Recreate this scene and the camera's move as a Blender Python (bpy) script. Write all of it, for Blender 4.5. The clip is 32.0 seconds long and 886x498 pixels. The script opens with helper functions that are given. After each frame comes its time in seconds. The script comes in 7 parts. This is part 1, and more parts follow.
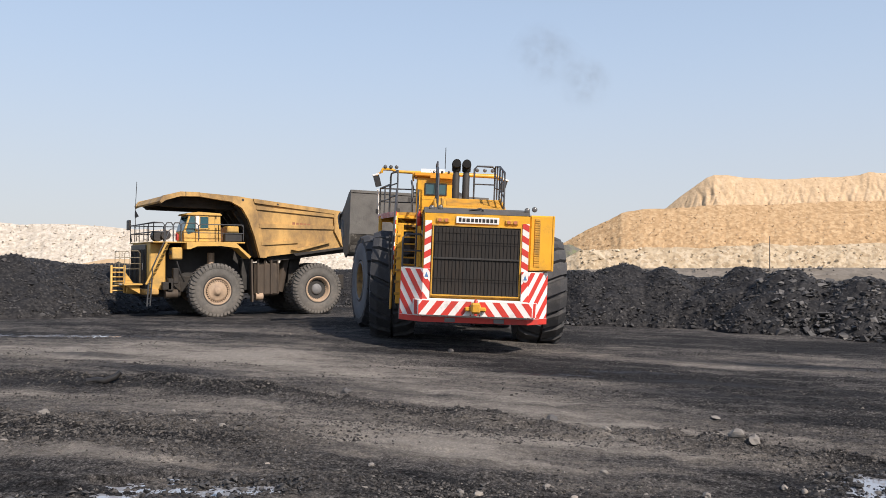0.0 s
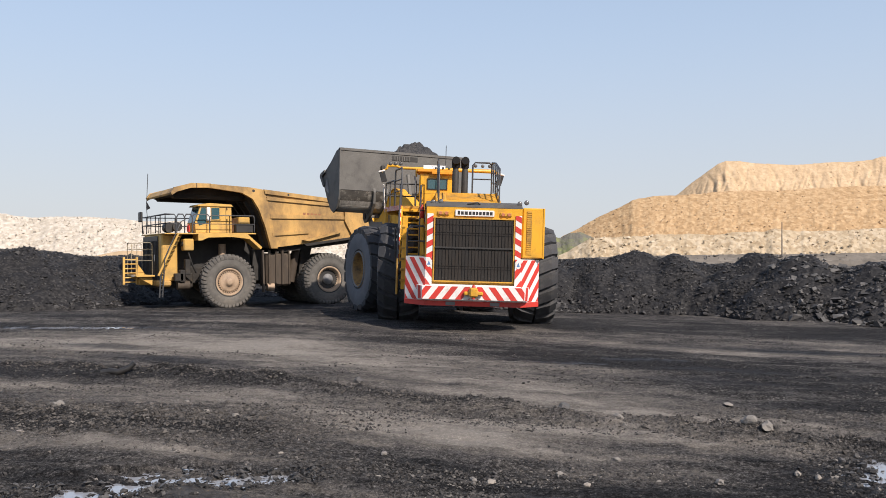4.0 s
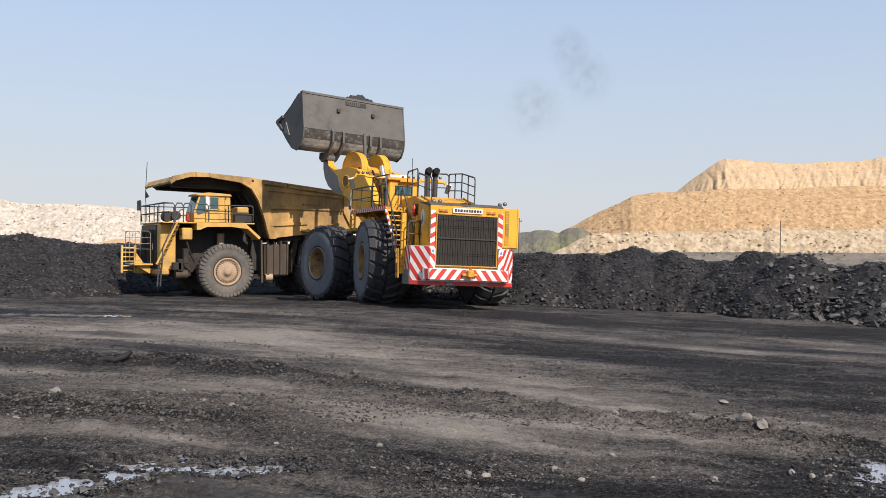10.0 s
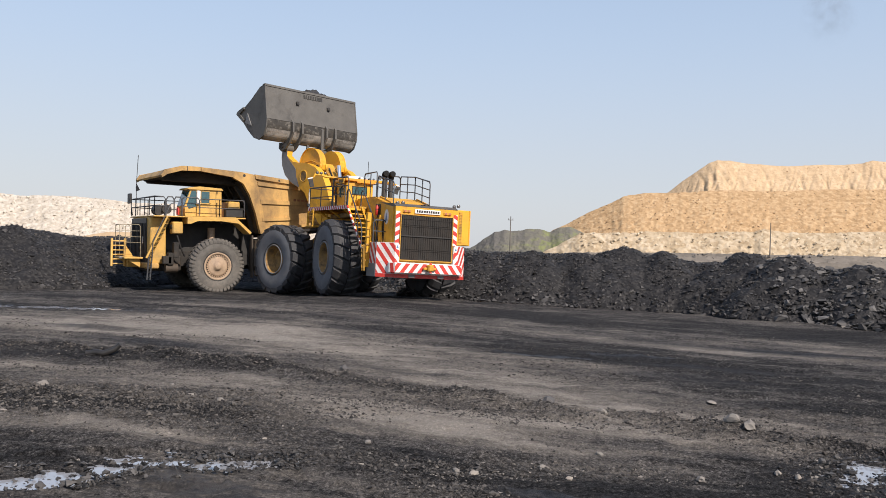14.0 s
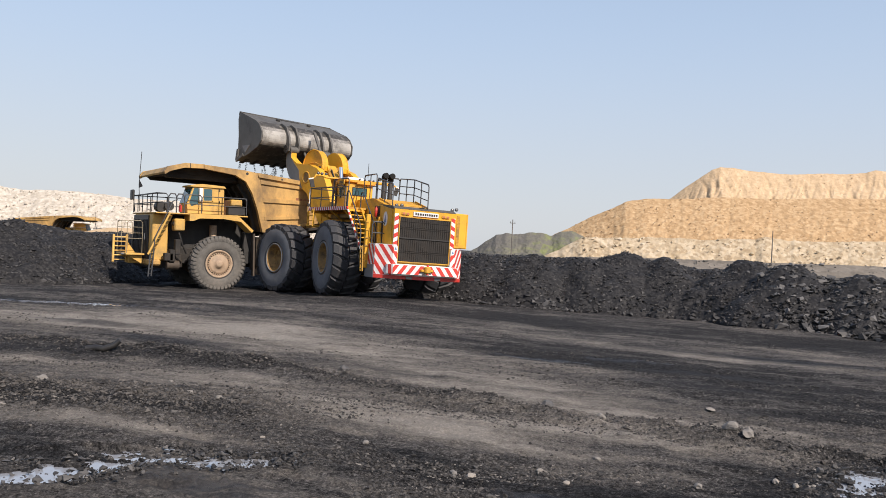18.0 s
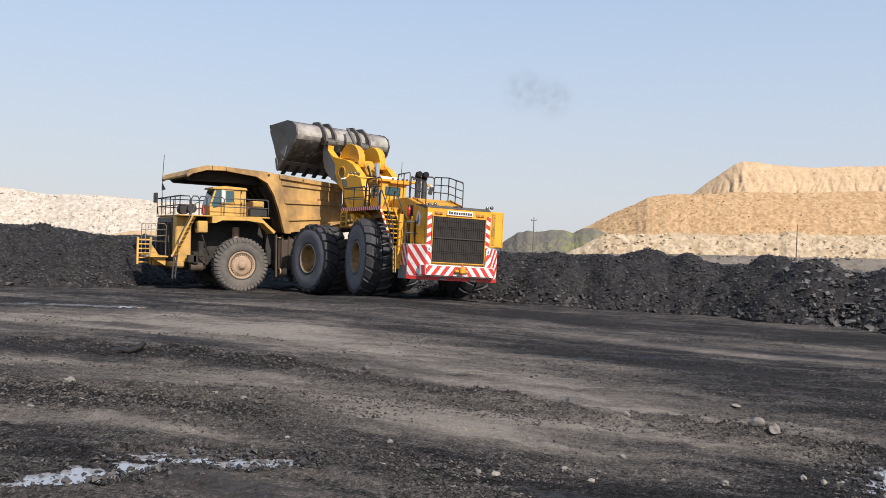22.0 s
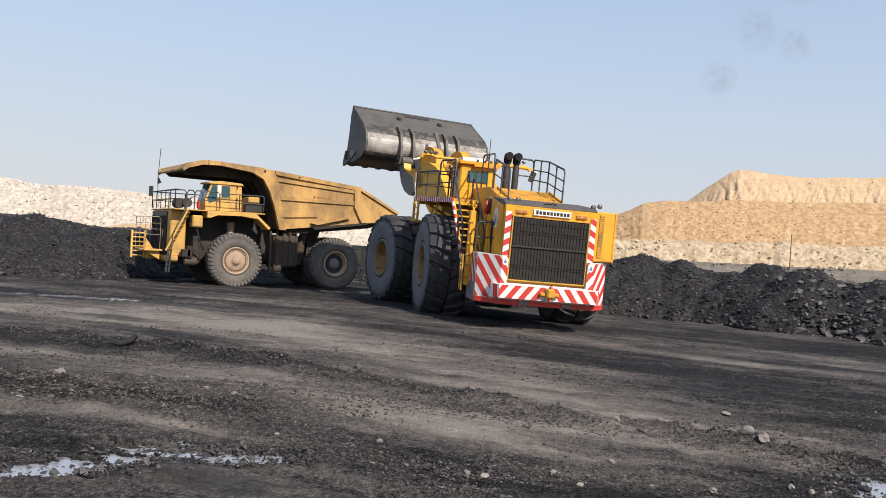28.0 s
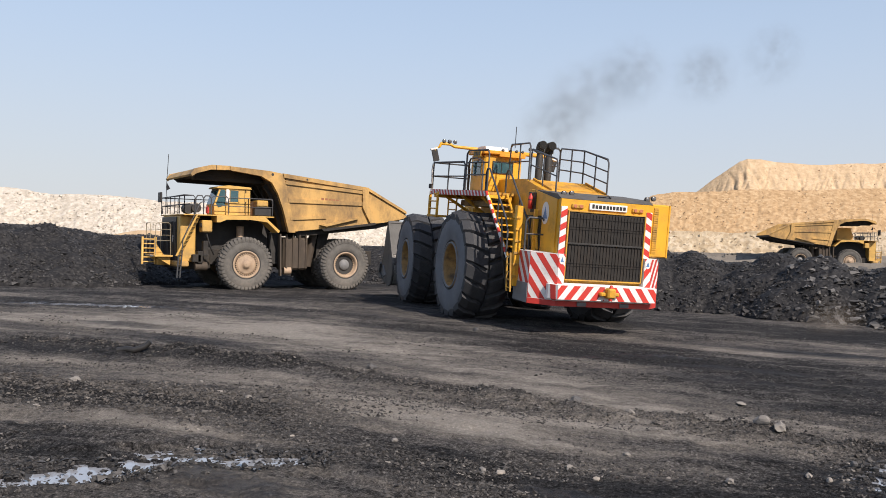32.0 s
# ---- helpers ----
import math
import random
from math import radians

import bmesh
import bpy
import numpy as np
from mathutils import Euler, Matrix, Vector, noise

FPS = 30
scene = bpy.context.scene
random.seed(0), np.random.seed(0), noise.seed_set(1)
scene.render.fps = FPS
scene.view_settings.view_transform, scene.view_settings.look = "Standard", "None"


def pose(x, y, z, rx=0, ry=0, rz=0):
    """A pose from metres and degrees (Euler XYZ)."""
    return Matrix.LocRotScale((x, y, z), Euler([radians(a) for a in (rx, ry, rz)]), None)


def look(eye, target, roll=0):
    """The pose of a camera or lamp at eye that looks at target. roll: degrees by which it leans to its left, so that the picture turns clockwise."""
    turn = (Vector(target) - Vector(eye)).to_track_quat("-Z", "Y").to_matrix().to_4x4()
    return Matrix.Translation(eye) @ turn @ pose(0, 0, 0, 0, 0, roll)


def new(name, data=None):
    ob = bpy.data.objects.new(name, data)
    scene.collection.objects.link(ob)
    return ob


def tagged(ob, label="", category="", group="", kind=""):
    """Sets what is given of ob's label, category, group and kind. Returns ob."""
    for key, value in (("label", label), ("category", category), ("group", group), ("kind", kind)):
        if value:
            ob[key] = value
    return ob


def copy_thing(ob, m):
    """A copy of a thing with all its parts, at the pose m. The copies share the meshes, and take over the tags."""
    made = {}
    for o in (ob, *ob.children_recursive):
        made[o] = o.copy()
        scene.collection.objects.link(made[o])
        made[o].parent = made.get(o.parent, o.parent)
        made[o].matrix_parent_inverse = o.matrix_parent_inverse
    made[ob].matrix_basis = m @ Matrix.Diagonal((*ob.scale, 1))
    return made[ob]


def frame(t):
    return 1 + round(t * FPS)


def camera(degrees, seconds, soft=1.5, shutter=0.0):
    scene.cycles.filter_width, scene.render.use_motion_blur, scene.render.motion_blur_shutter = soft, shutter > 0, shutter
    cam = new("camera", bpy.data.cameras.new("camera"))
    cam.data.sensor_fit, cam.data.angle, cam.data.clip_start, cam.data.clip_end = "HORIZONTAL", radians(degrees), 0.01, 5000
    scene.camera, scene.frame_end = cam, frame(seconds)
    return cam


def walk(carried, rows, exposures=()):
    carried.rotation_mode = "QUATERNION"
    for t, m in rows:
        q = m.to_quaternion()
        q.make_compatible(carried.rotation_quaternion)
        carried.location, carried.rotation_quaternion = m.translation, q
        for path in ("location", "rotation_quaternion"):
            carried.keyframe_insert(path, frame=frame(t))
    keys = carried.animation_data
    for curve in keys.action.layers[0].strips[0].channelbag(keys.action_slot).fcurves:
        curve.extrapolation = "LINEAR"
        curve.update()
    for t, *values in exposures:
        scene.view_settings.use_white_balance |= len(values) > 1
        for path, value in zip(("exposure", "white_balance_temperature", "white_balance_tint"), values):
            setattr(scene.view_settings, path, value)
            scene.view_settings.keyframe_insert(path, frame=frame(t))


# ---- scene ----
# ---- camera ----
cam = camera(54.4, 32.0, soft=0.85)
walk(cam, [
    (0.0, pose(0, 0, 2.61, 91.20, -0.63, -0.04)),
    (0.5, pose(0, 0, 2.61, 91.01, -0.37, 0.09)),
    (1.0, pose(0, 0, 2.61, 90.86, -0.01, -0.12)),
    (1.5, pose(0, 0, 2.61, 90.74, -0.31, -0.36)),
    (2.0, pose(0, 0, 2.61, 90.70, -1.14, -0.60)),
    (2.5, pose(0, 0, 2.61, 90.73, -1.21, -0.17)),
    (3.0, pose(0, 0, 2.61, 90.68, -0.76, 0.32)),
    (3.5, pose(0, 0, 2.61, 90.55, -0.06, 0.73)),
    (5.5, pose(0, 0, 2.61, 90.39, -0.62, 0.28)),
    (6.0, pose(0, 0, 2.61, 90.35, -0.83, 0.34)),
    (6.5, pose(0, 0, 2.61, 90.29, -0.59, 0.31)),
    (7.0, pose(0, 0, 2.61, 90.18, -0.50, 0.04)),
    (7.5, pose(0, 0, 2.61, 90.00, -0.67, 0.13)),
    (8.0, pose(0, 0, 2.61, 89.92, -0.84, 0.20)),
    (8.5, pose(0, 0, 2.61, 89.96, -0.93, 0.19)),
    (9.0, pose(0, 0, 2.61, 90.01, -0.99, 0.18)),
    (9.5, pose(0, 0, 2.61, 90.03, -1.24, 0.35)),
    (10.0, pose(0, 0, 2.61, 90.01, -1.03, 0.57)),
    (10.5, pose(0, 0, 2.61, 90.02, -1.04, 0.57)),
    (11.0, pose(0, 0, 2.61, 90.05, -1.40, 0.48)),
    (11.5, pose(0, 0, 2.61, 90.00, -1.87, 0.36)),
    (12.0, pose(0, 0, 2.61, 89.93, -2.00, 0.49)),
    (12.5, pose(0, 0, 2.61, 89.92, -1.68, 0.45)),
    (13.0, pose(0, 0, 2.61, 89.89, -1.65, 0.17)),
    (13.5, pose(0, 0, 2.61, 89.82, -1.71, 0.03)),
    (14.0, pose(0, 0, 2.61, 89.86, -1.82, -0.02)),
    (14.5, pose(0, 0, 2.61, 89.96, -1.81, -0.16)),
    (16.5, pose(0, 0, 2.61, 90.09, -2.77, -0.31)),
    (17.0, pose(0, 0, 2.61, 90.01, -2.84, -0.15)),
    (17.5, pose(0, 0, 2.61, 89.93, -2.72, 0.15)),
    (18.0, pose(0, 0, 2.61, 89.98, -2.88, 0.08)),
    (18.5, pose(0, 0, 2.61, 89.98, -2.62, 0.26)),
    (19.0, pose(0, 0, 2.61, 89.90, -2.20, 0.94)),
    (19.5, pose(0, 0, 2.61, 89.79, -1.94, 1.27)),
    (20.0, pose(0, 0, 2.61, 89.79, -2.01, 1.49)),
    (20.5, pose(0, 0, 2.61, 89.78, -1.84, 1.88)),
    (21.0, pose(0, 0, 2.61, 89.82, -1.59, 1.94)),
    (21.5, pose(0, 0, 2.61, 89.84, -1.84, 1.57)),
    (22.0, pose(0, 0, 2.61, 89.83, -2.14, 1.50)),
    (22.5, pose(0, 0, 2.61, 89.83, -2.10, 1.62)),
    (23.0, pose(0, 0, 2.61, 89.85, -2.21, 1.52)),
    (23.5, pose(0, 0, 2.61, 89.89, -2.11, 1.39)),
    (24.0, pose(0, 0, 2.61, 89.97, -2.18, 1.76)),
    (24.5, pose(0, 0, 2.61, 89.92, -2.48, 1.90)),
    (25.0, pose(0, 0, 2.61, 89.91, -2.62, 1.61)),
    (25.5, pose(0, 0, 2.61, 89.95, -2.77, 1.49)),
    (27.5, pose(0, 0, 2.61, 89.85, -3.89, 1.21)),
    (28.0, pose(0, 0, 2.61, 89.89, -3.59, 1.15)),
    (28.5, pose(0, 0, 2.61, 89.93, -3.62, 0.76)),
    (29.0, pose(0, 0, 2.61, 89.95, -3.52, 0.44)),
    (29.5, pose(0, 0, 2.61, 89.77, -2.79, 0.77)),
    (30.0, pose(0, 0, 2.61, 89.77, -1.94, 1.18)),
    (30.5, pose(0, 0, 2.61, 89.93, -1.68, 1.22)),
    (31.0, pose(0, 0, 2.61, 89.92, -1.53, 1.57)),
    (31.5, pose(0, 0, 2.61, 89.86, -1.76, 1.89)),
    (32.0, pose(0, 0, 2.61, 89.73, -1.96, 1.78)),
], exposures=[(0, 0.5, 6700, 16), (32, 0.5, 6700, 16)])

# ---- light ----
SUN_DIR = Vector((0.49, -0.60, 0.64)).normalized()
world = bpy.data.worlds.new("world")
scene.world = world
world.use_nodes = True
wn = world.node_tree
sky = wn.nodes.new("ShaderNodeTexSky")
sky.sky_type = "NISHITA"
sky.sun_disc = False
sky.sun_elevation = math.asin(SUN_DIR.z)
sky.sun_rotation = math.atan2(SUN_DIR.x, SUN_DIR.y)
sky.air_density, sky.dust_density, sky.ozone_density, sky.altitude = 1.1, 1.0, 1.8, 0
wn.nodes["Background"].inputs["Strength"].default_value = 0.10
# dusty haze: thick and pale low down, thinning out towards the zenith
way = wn.nodes.new("ShaderNodeTexCoord")
height = wn.nodes.new("ShaderNodeSeparateXYZ")
wn.links.new(way.outputs["Generated"], height.inputs[0])


def sky_mix(lo, hi, at_lo, at_hi, a, b):
    """Mixes a and b by how high the sky stands over the horizon."""
    r = wn.nodes.new("ShaderNodeMapRange")
    r.interpolation_type = "SMOOTHSTEP"
    for k, v in (("From Min", lo), ("From Max", hi), ("To Min", at_lo), ("To Max", at_hi)):
        r.inputs[k].default_value = v
    wn.links.new(height.outputs[2], r.inputs["Value"])
    m = wn.nodes.new("ShaderNodeMix")
    m.data_type = "RGBA"
    wn.links.new(r.outputs[0], m.inputs["Factor"])
    for sock, v in ((m.inputs["A"], a), (m.inputs["B"], b)):
        if isinstance(v, tuple):
            sock.default_value = (*v, 1)
        else:
            wn.links.new(v, sock)
    return m.outputs["Result"]


haze = sky_mix(0.0, 0.30, 0.0, 1.0, (4.35, 4.85, 5.2), (3.6, 4.75, 6.1))
hazy = sky_mix(0.05, 0.75, 0.88, 0.10, sky.outputs[0], haze)
wn.links.new(hazy, wn.nodes["Background"].inputs["Color"])
sun = new("sun", bpy.data.lights.new("sun", "SUN"))
sun.data.energy, sun.data.angle, sun.data.color = 3.7, radians(0.6), (1.0, 0.93, 0.82)
sun.matrix_world = look(SUN_DIR * 60, (0, 0, 0))


# ---- materials ----
def nodes_of(name):
    m = bpy.data.materials.new(name)
    m.use_nodes = True
    nt = m.node_tree
    return m, nt, nt.nodes["Principled BSDF"]


def mat(name, col, col2=None, rough=0.6, metal=0.0, scale=4.0, bump=0.0, bscale=30.0, dirt=None, damt=0.5, dscale=0.7, spec=0.5, stretch=(1, 1, 1)):
    """Two-tone noise paint with an optional dirt layer and a fine bump, in object space."""
    m, nt, b = nodes_of(name)
    b.inputs["Roughness"].default_value, b.inputs["Metallic"].default_value = rough, metal
    b.inputs["Specular IOR Level"].default_value = spec
    tc = nt.nodes.new("ShaderNodeTexCoord")
    mp = nt.nodes.new("ShaderNodeMapping")
    mp.inputs["Scale"].default_value = stretch
    nt.links.new(tc.outputs["Object"], mp.inputs[0])
    def noise_tex(s, detail=6.0, rgh=0.6):
        n = nt.nodes.new("ShaderNodeTexNoise")
        n.inputs["Scale"].default_value, n.inputs["Detail"].default_value, n.inputs["Roughness"].default_value = s, detail, rgh
        nt.links.new(mp.outputs[0], n.inputs["Vector"])
        return n
    def ramp(src, a, b2):
        r = nt.nodes.new("ShaderNodeMapRange")
        r.inputs["From Min"].default_value, r.inputs["From Max"].default_value = a, b2
        nt.links.new(src, r.inputs["Value"])
        return r.outputs[0]
    def mix(fac, a, b2):
        x = nt.nodes.new("ShaderNodeMix")
        x.data_type = "RGBA"
        nt.links.new(fac, x.inputs["Factor"])
        for sock, v in ((x.inputs["A"], a), (x.inputs["B"], b2)):
            if isinstance(v, tuple):
                sock.default_value = (*v, 1)
            else:
                nt.links.new(v, sock)
        return x.outputs["Result"]
    col2 = col2 or tuple(c * 0.8 for c in col)
    out = mix(ramp(noise_tex(scale).outputs[0], 0.35, 0.65), col, col2)
    if dirt:
        out = mix(ramp(noise_tex(dscale, 10.0, 0.72).outputs[0], 0.62 - 0.3 * damt, 0.82 - 0.2 * damt), out, dirt)
        r = nt.nodes.new("ShaderNodeMapRange")
        nt.links.new(noise_tex(dscale * 2).outputs[0], r.inputs["Value"])
        r.inputs["To Min"].default_value, r.inputs["To Max"].default_value = max(0.05, rough - 0.15), min(1, rough + 0.2)
        nt.links.new(r.outputs[0], b.inputs["Roughness"])
    nt.links.new(out, b.inputs["Base Color"])
    if bump:
        bp = nt.nodes.new("ShaderNodeBump")
        bp.inputs["Strength"].default_value, bp.inputs["Distance"].default_value = bump, 0.6 / bscale
        nt.links.new(noise_tex(bscale, 8).outputs[0], bp.inputs["Height"])
        nt.links.new(bp.outputs[0], b.inputs["Normal"])
    return m


YEL = mat("loader_yellow_paint", (0.78, 0.40, 0.028), (0.69, 0.34, 0.024), 0.42, scale=0.8, dirt=(0.34, 0.19, 0.045), damt=0.42, dscale=1.1, bump=0.05)
YEL_DUST = mat("loader_dusty_yellow", (0.66, 0.34, 0.03), (0.52, 0.27, 0.03), 0.6, scale=1.4, dirt=(0.2, 0.13, 0.05), damt=0.5, dscale=1.3, bump=0.1)
TRUCK = mat("truck_faded_yellow", (0.56, 0.335, 0.105), (0.47, 0.275, 0.085), 0.55, scale=0.7, dirt=(0.13, 0.086, 0.045), damt=0.62, dscale=0.7, bump=0.12, bscale=9, stretch=(0.8, 1, 0.45))
TRUCK_CAB = mat("truck_cab_yellow", (0.64, 0.385, 0.095), (0.55, 0.325, 0.08), 0.5, scale=1.0, dirt=(0.28, 0.19, 0.08), damt=0.4, dscale=0.9)
# grime plus painted shade: near black for the truck's sheltered undersides
TRUCK_IN = mat("truck_grimy_shaded_steel", (0.032, 0.028, 0.024), (0.018, 0.016, 0.014), 0.8, scale=2, dirt=(0.07, 0.052, 0.035), damt=0.3, dscale=1.2, bump=0.3)
RUBBER = mat("tyre_rubber", (0.046, 0.048, 0.053), (0.030, 0.031, 0.034), 0.72, scale=2.2, dirt=(0.11, 0.107, 0.102), damt=0.5, dscale=1.4, bump=0.25, bscale=14)
# dusty rubber with the sky's blue sheen put into its colour
RUBBER_SIDE = mat("dusty_skylit_sidewall", (0.14, 0.15, 0.165), (0.105, 0.112, 0.125), 0.7, scale=1.6, dirt=(0.19, 0.19, 0.19), damt=0.35, dscale=1.1, bump=0.1, bscale=14)
RUBBER_DUST = mat("dusty_tyre_rubber", (0.125, 0.117, 0.105), (0.085, 0.08, 0.072), 0.88, scale=2.5, dirt=(0.19, 0.17, 0.145), damt=0.5, dscale=1.1, bump=0.25, bscale=14)
# rusty rims; the same brown also serves as painted shade on yellow parts
RIM = mat("rusty_brown_rim_and_shade", (0.36, 0.20, 0.055), (0.19, 0.115, 0.045), 0.65, scale=2, dirt=(0.05, 0.035, 0.025), damt=0.55, dscale=2.5, bump=0.1)
RIM_TAN = mat("dusty_tan_hub", (0.42, 0.30, 0.20), (0.34, 0.25, 0.17), 0.7, scale=3, dirt=(0.2, 0.14, 0.1), damt=0.35, dscale=2.5, bump=0.1)
STEEL = mat("bucket_grey_steel", (0.118, 0.113, 0.102), (0.094, 0.09, 0.082), 0.6, 0.1, scale=1.3, dirt=(0.05, 0.048, 0.045), damt=0.3, dscale=0.9, bump=0.15, bscale=12)
STEEL_WORN = mat("flecked_dark_steel", (0.070, 0.064, 0.055), (0.040, 0.037, 0.033), 0.5, 0.1, scale=2.0, dirt=(0.30, 0.28, 0.245), damt=0.34, dscale=3.0, bump=0.2, bscale=10)
# worn steel, two tones brightened to carry the highlight on the bucket curve
STEEL_BRIGHT = mat("worn_sheen_steel", (0.44, 0.42, 0.38), (0.30, 0.285, 0.255), 0.5, 0.1, scale=1.5, dirt=(0.06, 0.056, 0.05), damt=0.50, dscale=0.9, bump=0.15, bscale=10)
STEEL_PATCHY = mat("patchy_worn_sheen_steel", (0.34, 0.32, 0.29), (0.20, 0.19, 0.17), 0.5, 0.1, scale=2.5, dirt=(0.045, 0.042, 0.038), damt=0.56, dscale=1.6, bump=0.2, bscale=10)
SOOTY = mat("exhaust_soot", (0.006, 0.006, 0.006), (0.010, 0.010, 0.010), 0.95, scale=4)
TANK = mat("grimy_brown_tank", (0.085, 0.062, 0.042), (0.05, 0.038, 0.028), 0.75, scale=1.2, dirt=(0.15, 0.115, 0.08), damt=0.35, dscale=0.9, bump=0.15, stretch=(1, 1, 0.35))
# chassis colour, also used as painted shade in recesses and holes
DARK = mat("dark_chassis_and_shade", (0.022, 0.021, 0.02), (0.035, 0.033, 0.03), 0.7, scale=3, bump=0.2)
BLACK = mat("black_paint", (0.018, 0.018, 0.019), (0.03, 0.028, 0.026), 0.5, scale=3)
RAILM = mat("dark_grey_rail_paint", (0.06, 0.062, 0.066), (0.045, 0.046, 0.05), 0.5, scale=5)
RAIL_PALE = mat("faded_rail_paint", (0.30, 0.25, 0.16), (0.22, 0.19, 0.13), 0.6, scale=5)
GRILLE = mat("radiator_mesh", (0.010, 0.009, 0.008), (0.020, 0.015, 0.011), 0.7, scale=1.2, dirt=(0.04, 0.026, 0.016), damt=0.25, dscale=0.8, stretch=(1, 3, 0.4))
GRILLE_BAR = mat("radiator_wire", (0.017, 0.012, 0.008), (0.010, 0.008, 0.007), 0.6, scale=2)
WHITE = mat("white_paint", (0.78, 0.76, 0.73), (0.70, 0.68, 0.65), 0.5, scale=1.5, dirt=(0.45, 0.40, 0.36), damt=0.25, dscale=1.5)
RED = mat("red_paint", (0.62, 0.045, 0.03), (0.52, 0.04, 0.03), 0.45, scale=1.5, dirt=(0.33, 0.08, 0.06), damt=0.25, dscale=1.5)
CHROME = mat("chrome_rod", (0.75, 0.75, 0.76), (0.65, 0.65, 0.66), 0.15, 1.0, scale=2)
GREYTOP = mat("grey_hood_top", (0.10, 0.095, 0.085), (0.075, 0.07, 0.064), 0.6, scale=2.0, dirt=(0.16, 0.13, 0.09), damt=0.4)
LAMP = mat("lamp_lens", (0.14, 0.14, 0.14), (0.1, 0.1, 0.1), 0.2, scale=6)
AMBER = mat("amber_tail_light", (0.52, 0.22, 0.12), (0.45, 0.1, 0.04), 0.25, scale=6)
BLUE = mat("blue_decal", (0.10, 0.22, 0.42), (0.08, 0.19, 0.36), 0.4, scale=6)
ORANGE = mat("orange_roof_paint", (0.78, 0.33, 0.025), (0.68, 0.28, 0.025), 0.45, scale=4)
ZINC = mat("lead_grey_side", (0.2, 0.2, 0.2), (0.16, 0.16, 0.16), 0.6, scale=3)
POLE_WOOD = mat("weathered_pole_wood", (0.16, 0.14, 0.12), (0.11, 0.10, 0.09), 0.9, scale=2, stretch=(1, 1, 0.1))
MARK = mat("faded_brown_mark", (0.30, 0.12, 0.05), (0.24, 0.1, 0.05), 0.7, scale=4)
COALM = mat("loose_coal", (0.018, 0.018, 0.019), (0.034, 0.033, 0.033), 0.62, scale=3.0, bump=0.8, bscale=9)


def glass_mat():
    m, nt, b = nodes_of("sky_tinted_cab_glass")
    # teal base puts part of the sky reflection into the glass colour
    b.inputs["Base Color"].default_value = (0.06, 0.15, 0.18, 1)
    b.inputs["Roughness"].default_value = 0.06
    b.inputs["Specular IOR Level"].default_value = 0.9
    b.inputs["Transmission Weight"].default_value = 0.35
    return m


GLASS = glass_mat()


def rock_mat(name, stops, scale, detail=8.0, rough=0.9, bump=0.8, bscale=1.5, voro=0.0, vscale=1.0, streak=None):
    """Loose earth: a colour ramp over noise, optional rubble cells and down-slope streaks, in world space."""
    m, nt, b = nodes_of(name)
    b.inputs["Roughness"].default_value = rough
    b.inputs["Specular IOR Level"].default_value = 0.25
    tc = nt.nodes.new("ShaderNodeTexCoord")
    n = nt.nodes.new("ShaderNodeTexNoise")
    n.inputs["Scale"].default_value, n.inputs["Detail"].default_value, n.inputs["Roughness"].default_value = scale, detail, 0.68
    src = tc.outputs["Object"]
    if streak:
        mp = nt.nodes.new("ShaderNodeMapping")
        mp.inputs["Scale"].default_value = streak
        nt.links.new(src, mp.inputs[0])
        src = mp.outputs[0]
    nt.links.new(src, n.inputs["Vector"])
    fac = n.outputs[0]
    h = fac
    if voro:
        v = nt.nodes.new("ShaderNodeTexVoronoi")
        v.inputs["Scale"].default_value = vscale
        nt.links.new(tc.outputs["Object"], v.inputs["Vector"])
        sep = nt.nodes.new("ShaderNodeSeparateColor")
        nt.links.new(v.outputs["Color"], sep.inputs[0])
        mx = nt.nodes.new("ShaderNodeMix")
        mx.inputs["Factor"].default_value = voro
        nt.links.new(fac, mx.inputs["A"])
        nt.links.new(sep.outputs[0], mx.inputs["B"])
        fac = mx.outputs["Result"]
        h = v.outputs["Distance"]
    r = nt.nodes.new("ShaderNodeValToRGB")
    el = r.color_ramp.elements
    while len(el) < len(stops):
        el.new(0.5)
    for e, (p, c) in zip(el, stops):
        e.position, e.color = p, (*c, 1)
    nt.links.new(fac, r.inputs[0])
    nt.links.new(r.outputs[0], b.inputs["Base Color"])
    bp = nt.nodes.new("ShaderNodeBump")
    bp.inputs["Strength"].default_value, bp.inputs["Distance"].default_value = bump, 0.35 / bscale
    n2 = nt.nodes.new("ShaderNodeTexNoise")
    n2.inputs["Scale"].default_value, n2.inputs["Detail"].default_value = bscale, 10
    nt.links.new(tc.outputs["Object"], n2.inputs["Vector"])
    nt.links.new(n2.outputs[0], bp.inputs["Height"])
    nt.links.new(bp.outputs[0], b.inputs["Normal"])
    return m


SPOIL = rock_mat("tan_spoil", [(0.2, (0.27, 0.175, 0.09)), (0.5, (0.42, 0.28, 0.15)), (0.78, (0.55, 0.40, 0.24))], 0.9, bscale=2.2, bump=0.55, voro=0.30, vscale=1.7)
SPOIL_TOP = rock_mat("pale_gullied_spoil", [(0.28, (0.40, 0.285, 0.17)), (0.5, (0.50, 0.365, 0.225)), (0.72, (0.60, 0.455, 0.30))], 0.8, bscale=2.0, bump=0.6, voro=0.18, vscale=1.5, streak=(1.0, 0.3, 0.12))
WHITE_ROCK = rock_mat("white_rubble", [(0.2, (0.34, 0.295, 0.235)), (0.45, (0.47, 0.42, 0.345)), (0.7, (0.60, 0.55, 0.475))], 0.6, bscale=2.2, bump=0.5, voro=0.30, vscale=1.9)
